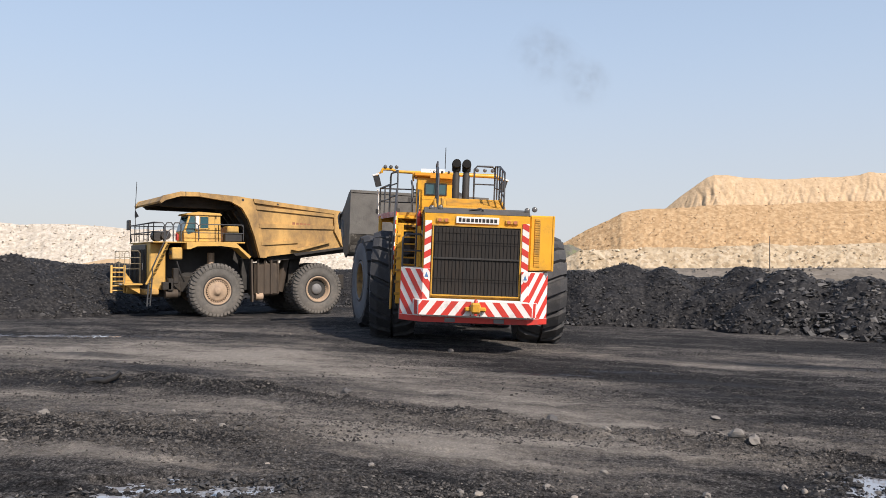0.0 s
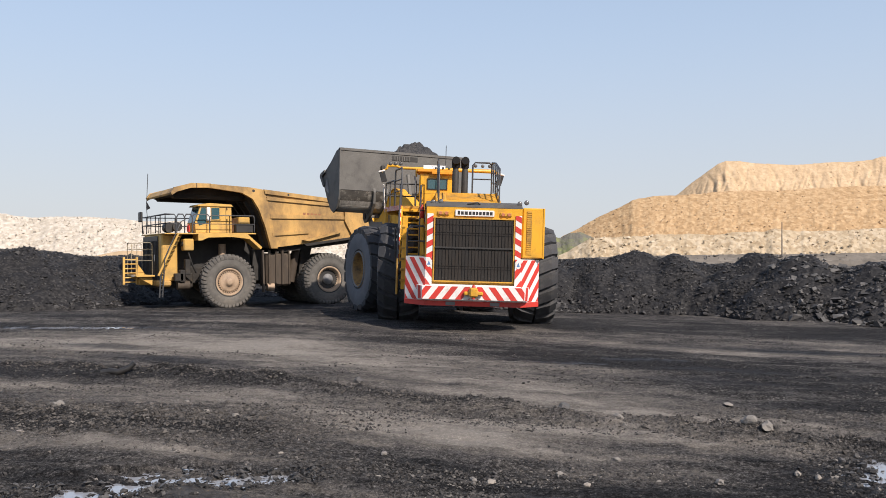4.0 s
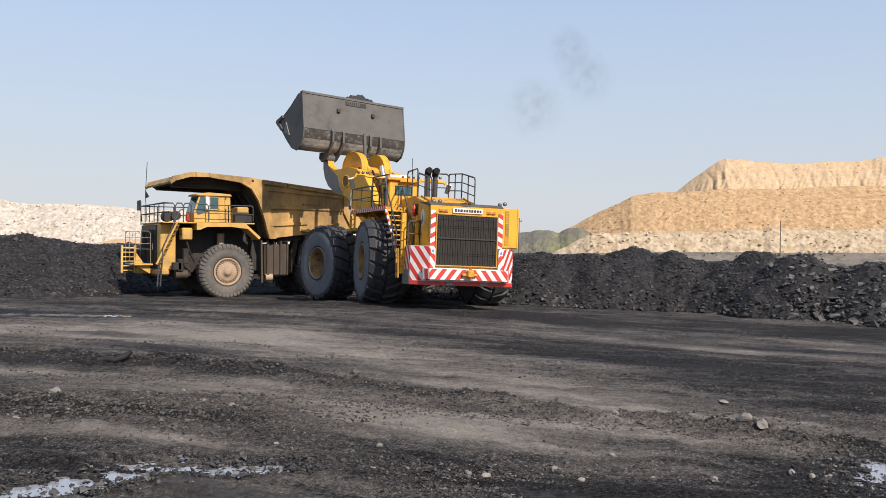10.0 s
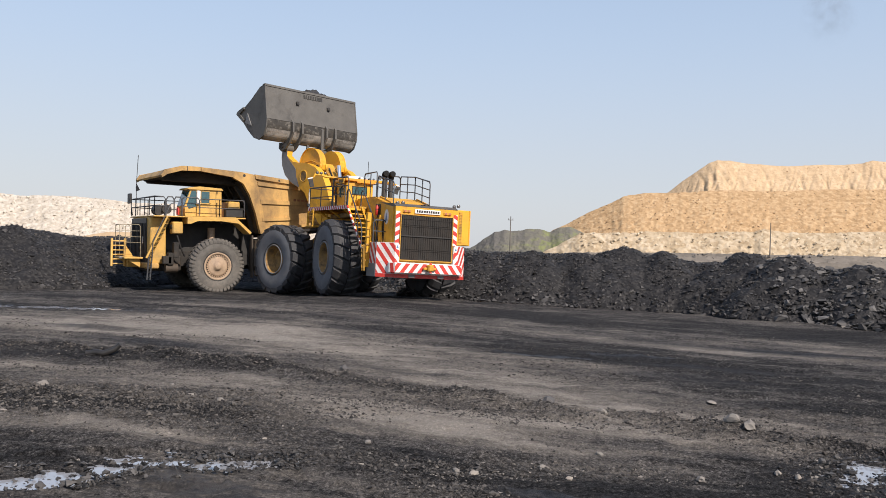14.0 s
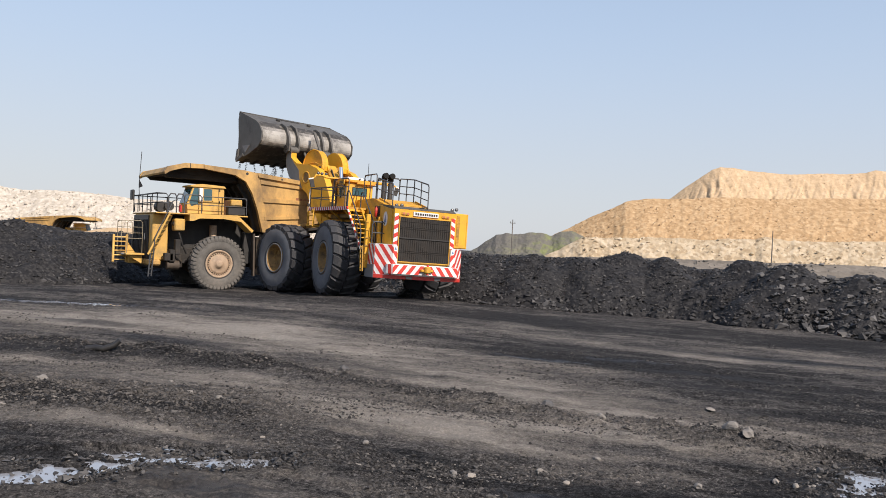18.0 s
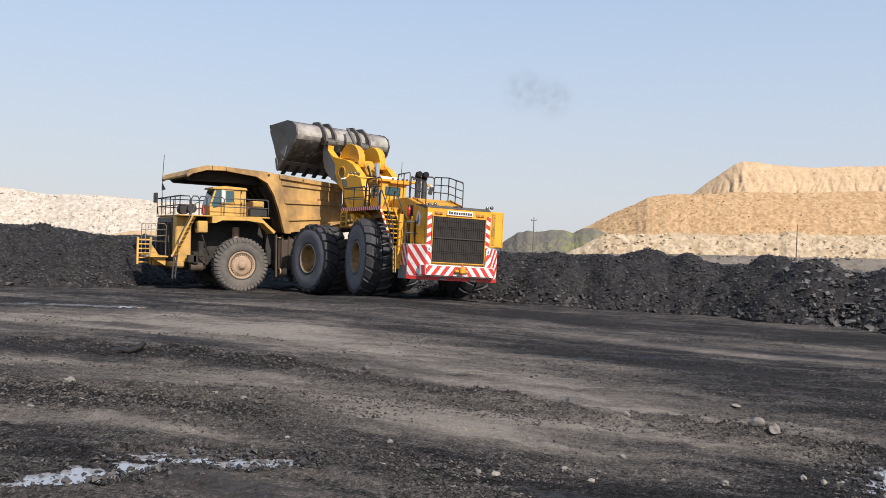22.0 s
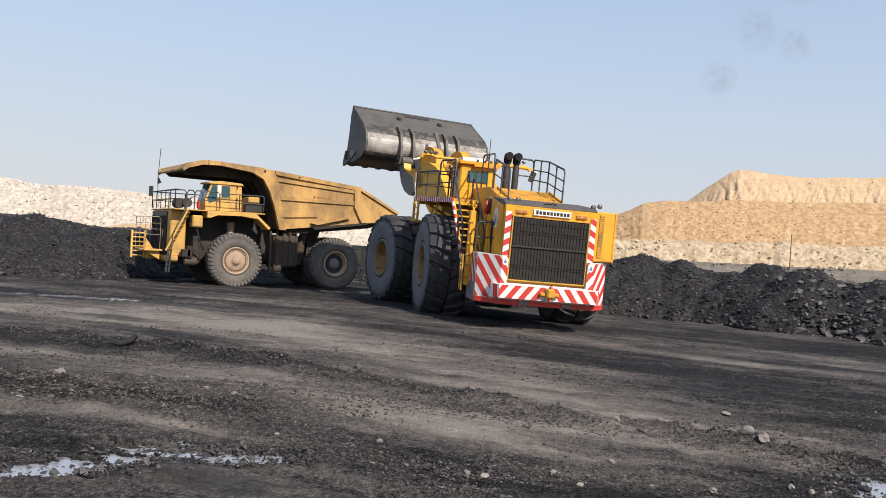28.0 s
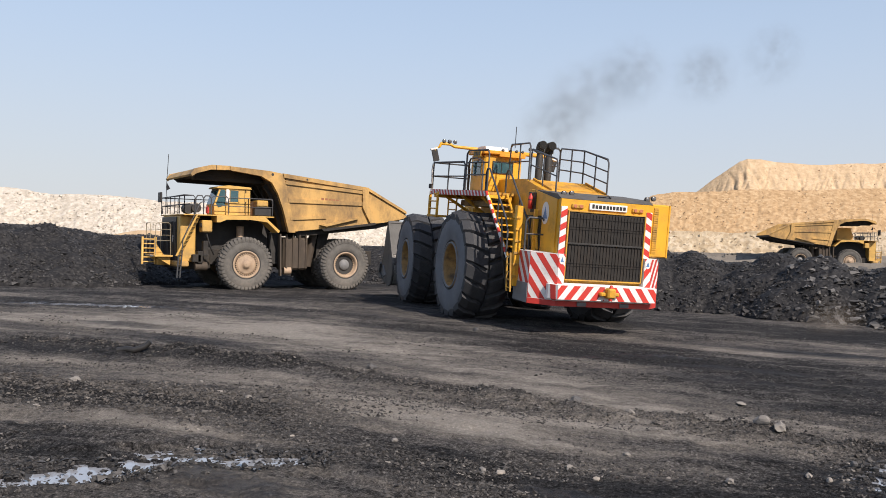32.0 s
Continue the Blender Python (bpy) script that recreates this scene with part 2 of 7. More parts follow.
CREAM_ROCK = rock_mat("cream_rubble", [(0.2, (0.27, 0.20, 0.12)), (0.5, (0.42, 0.335, 0.225)), (0.8, (0.56, 0.47, 0.345))], 0.6, bscale=1.8, bump=0.6, voro=0.35, vscale=1.5)
GREY_DUST = rock_mat("grey_brown_dust", [(0.3, (0.13, 0.115, 0.095)), (0.6, (0.21, 0.186, 0.155)), (0.8, (0.29, 0.26, 0.22))], 0.3, bscale=1.6, voro=0.25, vscale=0.9)
GREEN_HILL = rock_mat("grassy_spoil", [(0.42, (0.12, 0.115, 0.105)), (0.54, (0.15, 0.145, 0.115)), (0.61, (0.17, 0.185, 0.09)), (0.70, (0.20, 0.22, 0.10))], 0.11, bscale=1.4, voro=0.10, vscale=0.8, streak=(0.6, 0.6, 1.6))
COAL_PILE = rock_mat("coal_heap", [(0.25, (0.009, 0.009, 0.010)), (0.5, (0.019, 0.0188, 0.0195)), (0.8, (0.046, 0.044, 0.043))], 0.9, rough=0.75, bscale=5.5, bump=1.0, voro=0.45, vscale=8.0)


# ---- mesh builder ----
class Shape:
    """Collects vertices and faces of one part."""

    def __init__(self):
        self.v, self.f, self.s, self.m = [], [], [], Matrix.Identity(4)

    def add(self, verts, faces, smooth=False):
        o = len(self.v)
        self.v += [tuple(self.m @ Vector(p)) for p in verts]
        self.f += [tuple(i + o for i in f) for f in faces]
        self.s += [smooth] * len(faces)
        return self

    def box(self, x0, x1, y0, y1, z0, z1, c=0.02):
        cx, cy, cz = (x0 + x1) / 2, (y0 + y1) / 2, (z0 + z1) / 2
        h = (abs(x1 - x0) / 2, abs(y1 - y0) / 2, abs(z1 - z0) / 2)
        c = min(c, 0.45 * min(h))
        vs, idx = [], {}
        for sx in (-1, 1):
            for sy in (-1, 1):
                for sz in (-1, 1):
                    for a in range(3):
                        p = [sx * h[0], sy * h[1], sz * h[2]]
                        for b in range(3):
                            if b != a:
                                p[b] -= (sx, sy, sz)[b] * c
                        idx[(sx, sy, sz, a)] = len(vs)
                        vs.append((p[0] + cx, p[1] + cy, p[2] + cz))
        fs = []
        sg = (-1, 1)
        for a in range(3):
            b, d = (a + 1) % 3, (a + 2) % 3
            for s in sg:
                q = []
                for sb, sd in ((-1, -1), (1, -1), (1, 1), (-1, 1)):
                    k = [0, 0, 0]
                    k[a], k[b], k[d] = s, sb, sd
                    q.append(idx[(*k, a)])
                fs.append(q if s > 0 else q[::-1])
            for sb in sg:
                for sd in sg:
                    k0, k1 = [0, 0, 0], [0, 0, 0]
                    k0[a], k1[a] = -1, 1
                    k0[b] = k1[b] = sb
                    k0[d] = k1[d] = sd
                    q = [idx[(*k0, b)], idx[(*k1, b)], idx[(*k1, d)], idx[(*k0, d)]]
                    fs.append(q if sb * sd < 0 else q[::-1])
        for sx in sg:
            for sy in sg:
                for sz in sg:
                    q = [idx[(sx, sy, sz, a)] for a in range(3)]
                    fs.append(q if sx * sy * sz > 0 else q[::-1])
        return self.add(vs, fs)

    def prism(self, pts, a0, a1, axis="y"):
        """Extrudes a polygon. axis y: points are (x, z); x: (y, z); z: (x, y)."""
        def at(p, a):
            return {"y": (p[0], a, p[1]), "x": (a, p[0], p[1]), "z": (p[0], p[1], a)}[axis]
        n = len(pts)
        area = sum(pts[i][0] * pts[(i + 1) % n][1] - pts[(i + 1) % n][0] * pts[i][1] for i in range(n))
        flip = (area > 0) == (axis == "y")
        if a1 < a0:
            a0, a1 = a1, a0
        if flip:
            pts = pts[::-1]
        vs = [at(p, a0) for p in pts] + [at(p, a1) for p in pts]
        fs = [tuple(range(n))[::-1], tuple(range(n, 2 * n))]
        fs += [(i, (i + 1) % n, n + (i + 1) % n, n + i) for i in range(n)]
        return self.add(vs, fs)

    def tube(self, path, r, n=7, caps=True):
        path = [Vector(p) for p in path]
        rings = []
        up = Vector((0, 0, 1))
        for i, p in enumerate(path):
            d = (path[min(i + 1, len(path) - 1)] - path[max(i - 1, 0)]).normalized()
            ref = up if abs(d.z) < 0.9 else Vector((1, 0, 0))
            if i:
                ref = rings_ref
            u = d.cross(ref)
            if u.length < 1e-4:
                u = d.cross(Vector((0, 1, 0.2)))
            u.normalize()
            w = u.cross(d).normalized()
            rings_ref = w
            k = 1.0
            if 0 < i < len(path) - 1:
                e = (path[i] - path[i - 1]).normalized()
                k = 1 / max(0.55, e.dot(d))
            rings.append([p + (u * math.cos(2 * math.pi * j / n) + w * math.sin(2 * math.pi * j / n)) * r * k for j in range(n)])
        vs = [v for ring in rings for v in ring]
        fs = [(i * n + j, (i + 1) * n + j, (i + 1) * n + (j + 1) % n, i * n + (j + 1) % n)[::-1] for i in range(len(path) - 1) for j in range(n)]
        self.add(vs, fs, True)
        if caps:
            m = (len(path) - 1) * n
            self.add(rings[0], [tuple(range(n))]).add(rings[-1], [tuple(range(n))[::-1]])
        return self

    def lathe(self, prof, n=32, axis="y", smooth=True, closed=False, caps=True):
        """Turns a profile of (along, radius) round an axis."""
        vs = []
        for a, r in prof:
            for j in range(n):
                c, s = math.cos(2 * math.pi * j / n) * r, math.sin(2 * math.pi * j / n) * r
                vs.append({"y": (c, a, s), "x": (a, c, s), "z": (c, s, a)}[axis])
        k = len(prof)
        fs = []
        for i in range(k if closed else k - 1):
            for j in range(n):
                q = (i * n + j, i * n + (j + 1) % n, ((i + 1) % k) * n + (j + 1) % n, ((i + 1) % k) * n + j)
                fs.append(q if axis == "y" else q[::-1])
        self.add(vs, fs, smooth)
        if not closed and caps:
            for i in (0, k - 1):
                if prof[i][1] > 1e-4:
                    ring = tuple(range(i * n, i * n + n))
                    self.add([vs[j] for j in ring], [tuple(range(n))])
        return self

    def quadstrip(self, poly, u, v, o, n, h=0.004):
        """A thin raised patch: 2D polygon in the frame o + a*u + b*v, raised along n."""
        p = [Vector(o) + Vector(u) * a + Vector(v) * b + Vector(n) * h for a, b in poly]
        q = [Vector(o) + Vector(u) * a + Vector(v) * b - Vector(n) * 0.002 for a, b in poly]
        k = len(p)
        if Vector(u).cross(Vector(v)).dot(Vector(n)) < 0:
            p, q = p[::-1], q[::-1]
        return self.add(p + q, [tuple(range(k))] + [(i, k + i, k + (i + 1) % k, (i + 1) % k) for i in range(k)])

    def mesh(self, name):
        me = bpy.data.meshes.new(name)
        me.from_pydata(self.v, [], self.f)
        me.polygons.foreach_set("use_smooth", self.s)
        me.update()
        bm = bmesh.new()
        bm.from_mesh(me)
        bmesh.ops.recalc_face_normals(bm, faces=bm.faces)
        bm.to_mesh(me)
        bm.free()
        return me


def part(name, shape, material, parent=None, label="", at=None):
    me = shape.mesh(name) if isinstance(shape, Shape) else shape
    if not me.materials:
        me.materials.append(material)
    ob = new(name, me)
    if parent:
        ob.parent = parent
    if at is not None:
        ob.matrix_basis = at
    return tagged(ob, label)


def clip_poly(poly, w, h):
    for ax, lim, sgn in ((0, 0, 1), (0, w, -1), (1, 0, 1), (1, h, -1)):
        out = []
        for i in range(len(poly)):
            a, b = poly[i], poly[(i + 1) % len(poly)]
            da, db = (a[ax] - lim) * sgn, (b[ax] - lim) * sgn
            if da >= 0:
                out.append(a)
            if da * db < 0:
                t = da / (da - db)
                out.append((a[0] + (b[0] - a[0]) * t, a[1] + (b[1] - a[1]) * t))
        poly = out
        if len(poly) < 3:
            return []
    return poly


def stripes(parent, o, u, v, n, w, h, pitch=0.36, slope=1.0, phase=0.0, name="warning_stripe"):
    """Red diagonal stripes on a white panel; each stripe is a thin piece of its own."""
    x = -abs(slope) * h - pitch + phase
    while x < w + abs(slope) * h:
        poly = [(x, 0), (x + pitch * 0.5, 0), (x + pitch * 0.5 + slope * h, h), (x + slope * h, h)]
        poly = clip_poly(poly, w, h)
        if poly:
            part(name, Shape().quadstrip(poly, u, v, o, n), RED, parent)
        x += pitch


def smooth_key(rows, t):
    """Smooth value of a table of (seconds, values...) at t."""
    ts = [r[0] for r in rows]
    if t <= ts[0]:
        return rows[0][1:]
    if t >= ts[-1]:
        return rows[-1][1:]
    i = max(k for k in range(len(ts)) if ts[k] <= t)
    i = min(i, len(ts) - 2)
    out = []
    h = ts[i + 1] - ts[i]
    u = (t - ts[i]) / h
    for c in range(1, len(rows[0])):
        y0, y1 = rows[i][c], rows[i + 1][c]
        def tangent(k):
            if k <= 0 or k >= len(ts) - 1:
                return 0.0 if len(ts) < 3 else (rows[min(k + 1, len(ts) - 1)][c] - rows[max(k - 1, 0)][c]) / (ts[min(k + 1, len(ts) - 1)] - ts[max(k - 1, 0)])
            a = (rows[k][c] - rows[k - 1][c]) / (ts[k] - ts[k - 1])
            b = (rows[k + 1][c] - rows[k][c]) / (ts[k + 1] - ts[k])
            return 0.0 if a * b <= 0 else 2 * a * b / (a + b)
        m0, m1 = tangent(i), tangent(i + 1)
        out.append((2 * u**3 - 3 * u**2 + 1) * y0 + (u**3 - 2 * u**2 + u) * h * m0 + (-2 * u**3 + 3 * u**2) * y1 + (u**3 - u**2) * h * m1)
    return out


# ---- ground, heaps and distance ----
def vnoise(x, y, seed=0):
    """Smooth value noise on a lattice, for arrays."""
    xi, yi = np.floor(x), np.floor(y)
    fx, fy = x - xi, y - yi
    fx, fy = fx * fx * fx * (fx * (fx * 6 - 15) + 10), fy * fy * fy * (fy * (fy * 6 - 15) + 10)
    def h(a, b):
        s = np.sin(a * 127.1 + b * 311.7 + seed * 74.7) * 43758.5453
        return s - np.floor(s)
    return (h(xi, yi) * (1 - fx) + h(xi + 1, yi) * fx) * (1 - fy) + (h(xi, yi + 1) * (1 - fx) + h(xi + 1, yi + 1) * fx) * fy


def fbm(x, y, octaves=4, seed=0, gain=0.5):
    s, a, t = 0 * x, 1.0, 0.0
    for k in range(octaves):
        s = s + a * (vnoise(x, y, seed + k) - 0.5)
        t += a
        x, y, a = x * 2.03 + 3.1, y * 2.03 - 1.7, a * gain
    return s / t * 2


def sstep(a, b, x):
    u = np.clip((x - a) / (b - a), 0, 1)
    return u * u * (3 - 2 * u)


def seg_dist(x, y, pts):
    """Distance to a polyline."""
    best = np.full(np.shape(x), 1e9)
    for (ax, ay), (bx, by) in zip(pts[:-1], pts[1:]):
        dx, dy = bx - ax, by - ay
        t = np.clip(((x - ax) * dx + (y - ay) * dy) / (dx * dx + dy * dy), 0, 1)
        best = np.minimum(best, np.hypot(x - ax - t * dx, y - ay - t * dy))
    return best


BERM = [(-9.7, 18.9), (-8.6, 19.0), (-7.4, 18.6), (-5.9, 18.3), (-4.5, 17.7), (-3.3, 17.3), (-2.0, 16.5), (-0.9, 15.8), (0.2, 15.15), (1.1, 14.8), (2.1, 14.5), (3.0, 14.2), (3.7, 13.7), (4.5, 13.35), (5.2, 13.0), (5.9, 12.55), (7.5, 11.8)]
BERM_B = [(-8.5, 13.3), (-6.5, 13.1), (-4.5, 13.0), (-3.0, 12.6)]
PUDDLES = [(-3.95, 8.9, 1.1, 0.42, 0.70), (-2.4, 9.85, 0.68, 0.36, 0.15), (5.65, 11.2, 0.78, 0.42, 0.85), (-13.4, 29.85, 3.2, 0.45, 0.02)]


def low_ground(x, y):
    """The broad lie of the yard."""
    z = -0.026 * np.clip(x, -4, 9)
    z = z - 0.47 * sstep(-3.0, -10.0, x) * sstep(34, 48, y)
    z = z - 0.38 * sstep(40, 50, y) * sstep(2.0, -5.0, x) * (1 - sstep(-3.0, -10.0, x))
    return z


def puddle_mask(x, y, which=None):
    m = 0 * x - 9
    for px, py, a, b, ang in which or PUDDLES:
        c, s = math.cos(ang), math.sin(ang)
        u, v = ((x - px) * c + (y - py) * s) / a, (-(x - px) * s + (y - py) * c) / b
        m = np.maximum(m, 1 - np.hypot(u, v) + 0.6 * fbm(x * 2.3, y * 4.2, 4, 5) + 0.95 * fbm(x * 7.0, y * 12.0, 3, 6))
    return m


def puddle_level(x, y):
    """Level of the nearest puddle's bed rim."""
    best, lvl = np.full(np.shape(x), 1e9), 0 * x
    for px, py, a, b, ang in PUDDLES:
        d = np.hypot((x - px) / a, (y - py) / b)
        lvl = np.where(d < best, -0.026 * max(-4, min(9, px)), lvl)
        best = np.minimum(best, d)
    return lvl


def tracks(x, y):
    """Stretched bands that run across the yard, lower towards the right."""
    c, s = math.cos(-0.30), math.sin(-0.30)
    u, v = x * c + y * s, -x * s + y * c
    return u, v


def ground_z(x, y):
    z = low_ground(x, y)
    u, v = tracks(x, y)
    near = 1 - sstep(45, 75, y)
    z = z + 0.10 * fbm(u * 0.12, v * 0.35, 3, 11) * near
    z = z + 0.07 * fbm(u * 0.5, v * 1.6, 4, 17) * near
    z = z + 0.035 * fbm(u * 1.1, v * 4.5, 3, 19) * near
    d = seg_dist(x, y, BERM)
    z = z + near * (0.15 * np.exp(-(d / (0.42 + 0.25 * sstep(-2, -6, x))) ** 2) * (0.75 + 1.1 * fbm(x * 1.3, y * 1.3, 3, 23) + 0.5 * fbm(x * 5.0, y * 5.0, 3, 24)))
    d2 = seg_dist(x, y, BERM_B)
    z = z + near * 0.10 * np.exp(-(d2 / 1.0) ** 2) * (0.8 + 1.2 * fbm(x * 1.5, y * 1.5, 3, 29))
    z = z + near * 0.045 * fbm(x * 3.1, y * 3.1, 4, 31) * np.exp(-((y - 14) / 12.0) ** 2)
    p = puddle_mask(x, y)
    flat = sstep(-1.3, -0.45, p)
    z = z * (1 - flat) + (puddle_level(x, y) + 0.012 * fbm(x * 3, y * 5, 3, 37)) * flat
    z = z - 0.07 * sstep(-0.1, 0.35, p)
    return z


def grid_mesh(name, X, Y, Z, material, smooth=True, attrs=None, wrap=False):
    r, c = X.shape
    me = bpy.data.meshes.new(name)
    idx = np.arange(r * c).reshape(r, c)
    if wrap:
        nx = np.roll(idx, -1, axis=1)
        q = np.stack([idx[:-1], nx[:-1], nx[1:], idx[1:]], -1).reshape(-1, 4)
    else:
        q = np.stack([idx[:-1, :-1], idx[:-1, 1:], idx[1:, 1:], idx[1:, :-1]], -1).reshape(-1, 4)
    me.vertices.add(r * c)
    me.vertices.foreach_set("co", np.stack([X, Y, Z], -1).astype(np.float32).ravel())
    me.loops.add(q.size)
    me.loops.foreach_set("vertex_index", q.ravel().astype(np.int32))
    me.polygons.add(len(q))
    me.polygons.foreach_set("loop_start", np.arange(0, q.size, 4, dtype=np.int32))
    me.polygons.foreach_set("use_smooth", np.full(len(q), smooth))
    me.update(calc_edges=True)
    for key, val in (attrs or {}).items():
        a = me.attributes.new(key, "FLOAT", "POINT")
        a.data.foreach_set("value", val.astype(np.float32).ravel())
    me.validate()
    me.materials.append(material)
    return new(name, me)


def ground_material():
    m, nt, b = nodes_of("coal_yard_ground")
    L, N = nt.links, nt.nodes
    tc = N.new("ShaderNodeTexCoord")
    def attr(n):
        a = N.new("ShaderNodeAttribute")
        a.attribute_name = n
        return a.outputs["Fac"]
    def noise_tex(scale, det=8, rgh=0.65, stretch=None, rot=0.0):
        n = N.new("ShaderNodeTexNoise")
        n.inputs["Scale"].default_value, n.inputs["Detail"].default_value, n.inputs["Roughness"].default_value = scale, det, rgh
        mp = N.new("ShaderNodeMapping")
        mp.inputs["Scale"].default_value = stretch or (1, 1, 1)
        mp.inputs["Rotation"].default_value = (0, 0, rot)
        L.new(tc.outputs["Object"], mp.inputs[0])
        L.new(mp.outputs[0], n.inputs["Vector"])
        return n.outputs[0]
    def rng(src, a, c, lo=0.0, hi=1.0):
        r = N.new("ShaderNodeMapRange")
        for k, v in (("From Min", a), ("From Max", c), ("To Min", lo), ("To Max", hi)):
            r.inputs[k].default_value = v
        L.new(src, r.inputs["Value"])
        return r.outputs[0]
    def math_n(op, a, c):
        x = N.new("ShaderNodeMath")
        x.operation = op
        for s, v in zip(x.inputs, (a, c)):
            if isinstance(v, (int, float)):
                s.default_value = v
            else:
                L.new(v, s)
        return x.outputs[0]
    def mix(f, a, c):
        x = N.new("ShaderNodeMix")
        x.data_type = "RGBA"
        L.new(f, x.inputs["Factor"])
        for s, v in ((x.inputs["A"], a), (x.inputs["B"], c)):
            if isinstance(v, tuple):
                s.default_value = (*v, 1)
            else:
                L.new(v, s)
        return x.outputs["Result"]
    grain = noise_tex(5.0, 14, 0.82)
    streak = noise_tex(1.0, 12, 0.80, (0.35, 2.6, 1), 0.30)
    fine = noise_tex(34.0, 8, 0.75)
    dry = math_n("ADD", attr("dry"), math_n("MULTIPLY", math_n("SUBTRACT", streak, 0.5), 2.3))
    dry = math_n("ADD", dry, math_n("MULTIPLY", math_n("SUBTRACT", grain, 0.5), 1.9))
    dry = math_n("ADD", dry, math_n("MULTIPLY", math_n("SUBTRACT", fine, 0.5), 1.9))
    cr = N.new("ShaderNodeValToRGB")
    el = cr.color_ramp.elements
    el.new(0.4), el.new(0.7)
    for e, (p, c) in zip(el, ((0.06, (0.036, 0.0355, 0.036)), (0.36, (0.116, 0.109, 0.103)), (0.66, (0.196, 0.178, 0.157)), (0.98, (0.335, 0.306, 0.268)))):
        e.position, e.color = p, (*c, 1)
    L.new(rng(dry, -0.1, 1.5), cr.inputs[0])
    base = cr.outputs[0]
    # scattered pale grit
    v = N.new("ShaderNodeTexVoronoi")
    v.inputs["Scale"].default_value = 9.0
    L.new(tc.outputs["Object"], v.inputs["Vector"])
    sp = N.new("ShaderNodeSeparateColor")
    L.new(v.outputs["Color"], sp.inputs[0])
    grit = math_n("MULTIPLY", rng(sp.outputs[0], 0.90, 0.93), rng(v.outputs["Distance"], 0.30, 0.18))
    base = mix(math_n("MULTIPLY", grit, 0.55), base, (0.22, 0.20, 0.175))
    # pebbles and crumbs of many tones, two sizes
    peb = N.new("ShaderNodeMix")
    peb.data_type, peb.blend_type = "RGBA", "MULTIPLY"
    L.new(rng(dry, 0.25, 1.05, 1.0, 0.22), peb.inputs["Factor"])
    L.new(base, peb.inputs["A"])
    tone = []
    for sc in (21.0, 57.0):
        vv = N.new("ShaderNodeTexVoronoi")
        vv.inputs["Scale"].default_value = sc
        L.new(tc.outputs["Object"], vv.inputs["Vector"])
        ss = N.new("ShaderNodeSeparateColor")
        L.new(vv.outputs["Color"], ss.inputs[0])
        tone.append(math_n("MULTIPLY", rng(ss.outputs[1], 0.0, 1.0, 0.45, 1.7), rng(vv.outputs["Distance"], 0.25, 0.75, 1.1, 0.55)))
    tones = math_n("MULTIPLY", tone[0], tone[1])
    cmb = N.new("ShaderNodeCombineColor")
    for k in range(3):
        L.new(tones, cmb.inputs[k])
    L.new(cmb.outputs[0], peb.inputs["B"])
    base = peb.outputs["Result"]
    wet = attr("wet")
    base = mix(rng(wet, 0.0, 0.6, 0.0, 0.6), base, (0.024, 0.024, 0.027))
    L.new(base, b.inputs["Base Color"])
    rough = math_n("SUBTRACT", rng(streak, 0.3, 0.7, 0.86, 0.98), math_n("MULTIPLY", rng(wet, 0.2, 0.95), 0.58))
    L.new(rough, b.inputs["Roughness"])
    b.inputs["Specular IOR Level"].default_value = 0.12
    bp = N.new("ShaderNodeBump")
    bp.inputs["Strength"].default_value, bp.inputs["Distance"].default_value = 1.0, 0.09
    L.new(math_n("ADD", grain, math_n("ADD", math_n("MULTIPLY", fine, 0.4), math_n("MULTIPLY", tone[0], 0.12))), bp.inputs["Height"])
    L.new(bp.outputs[0], b.inputs["Normal"])
    return m


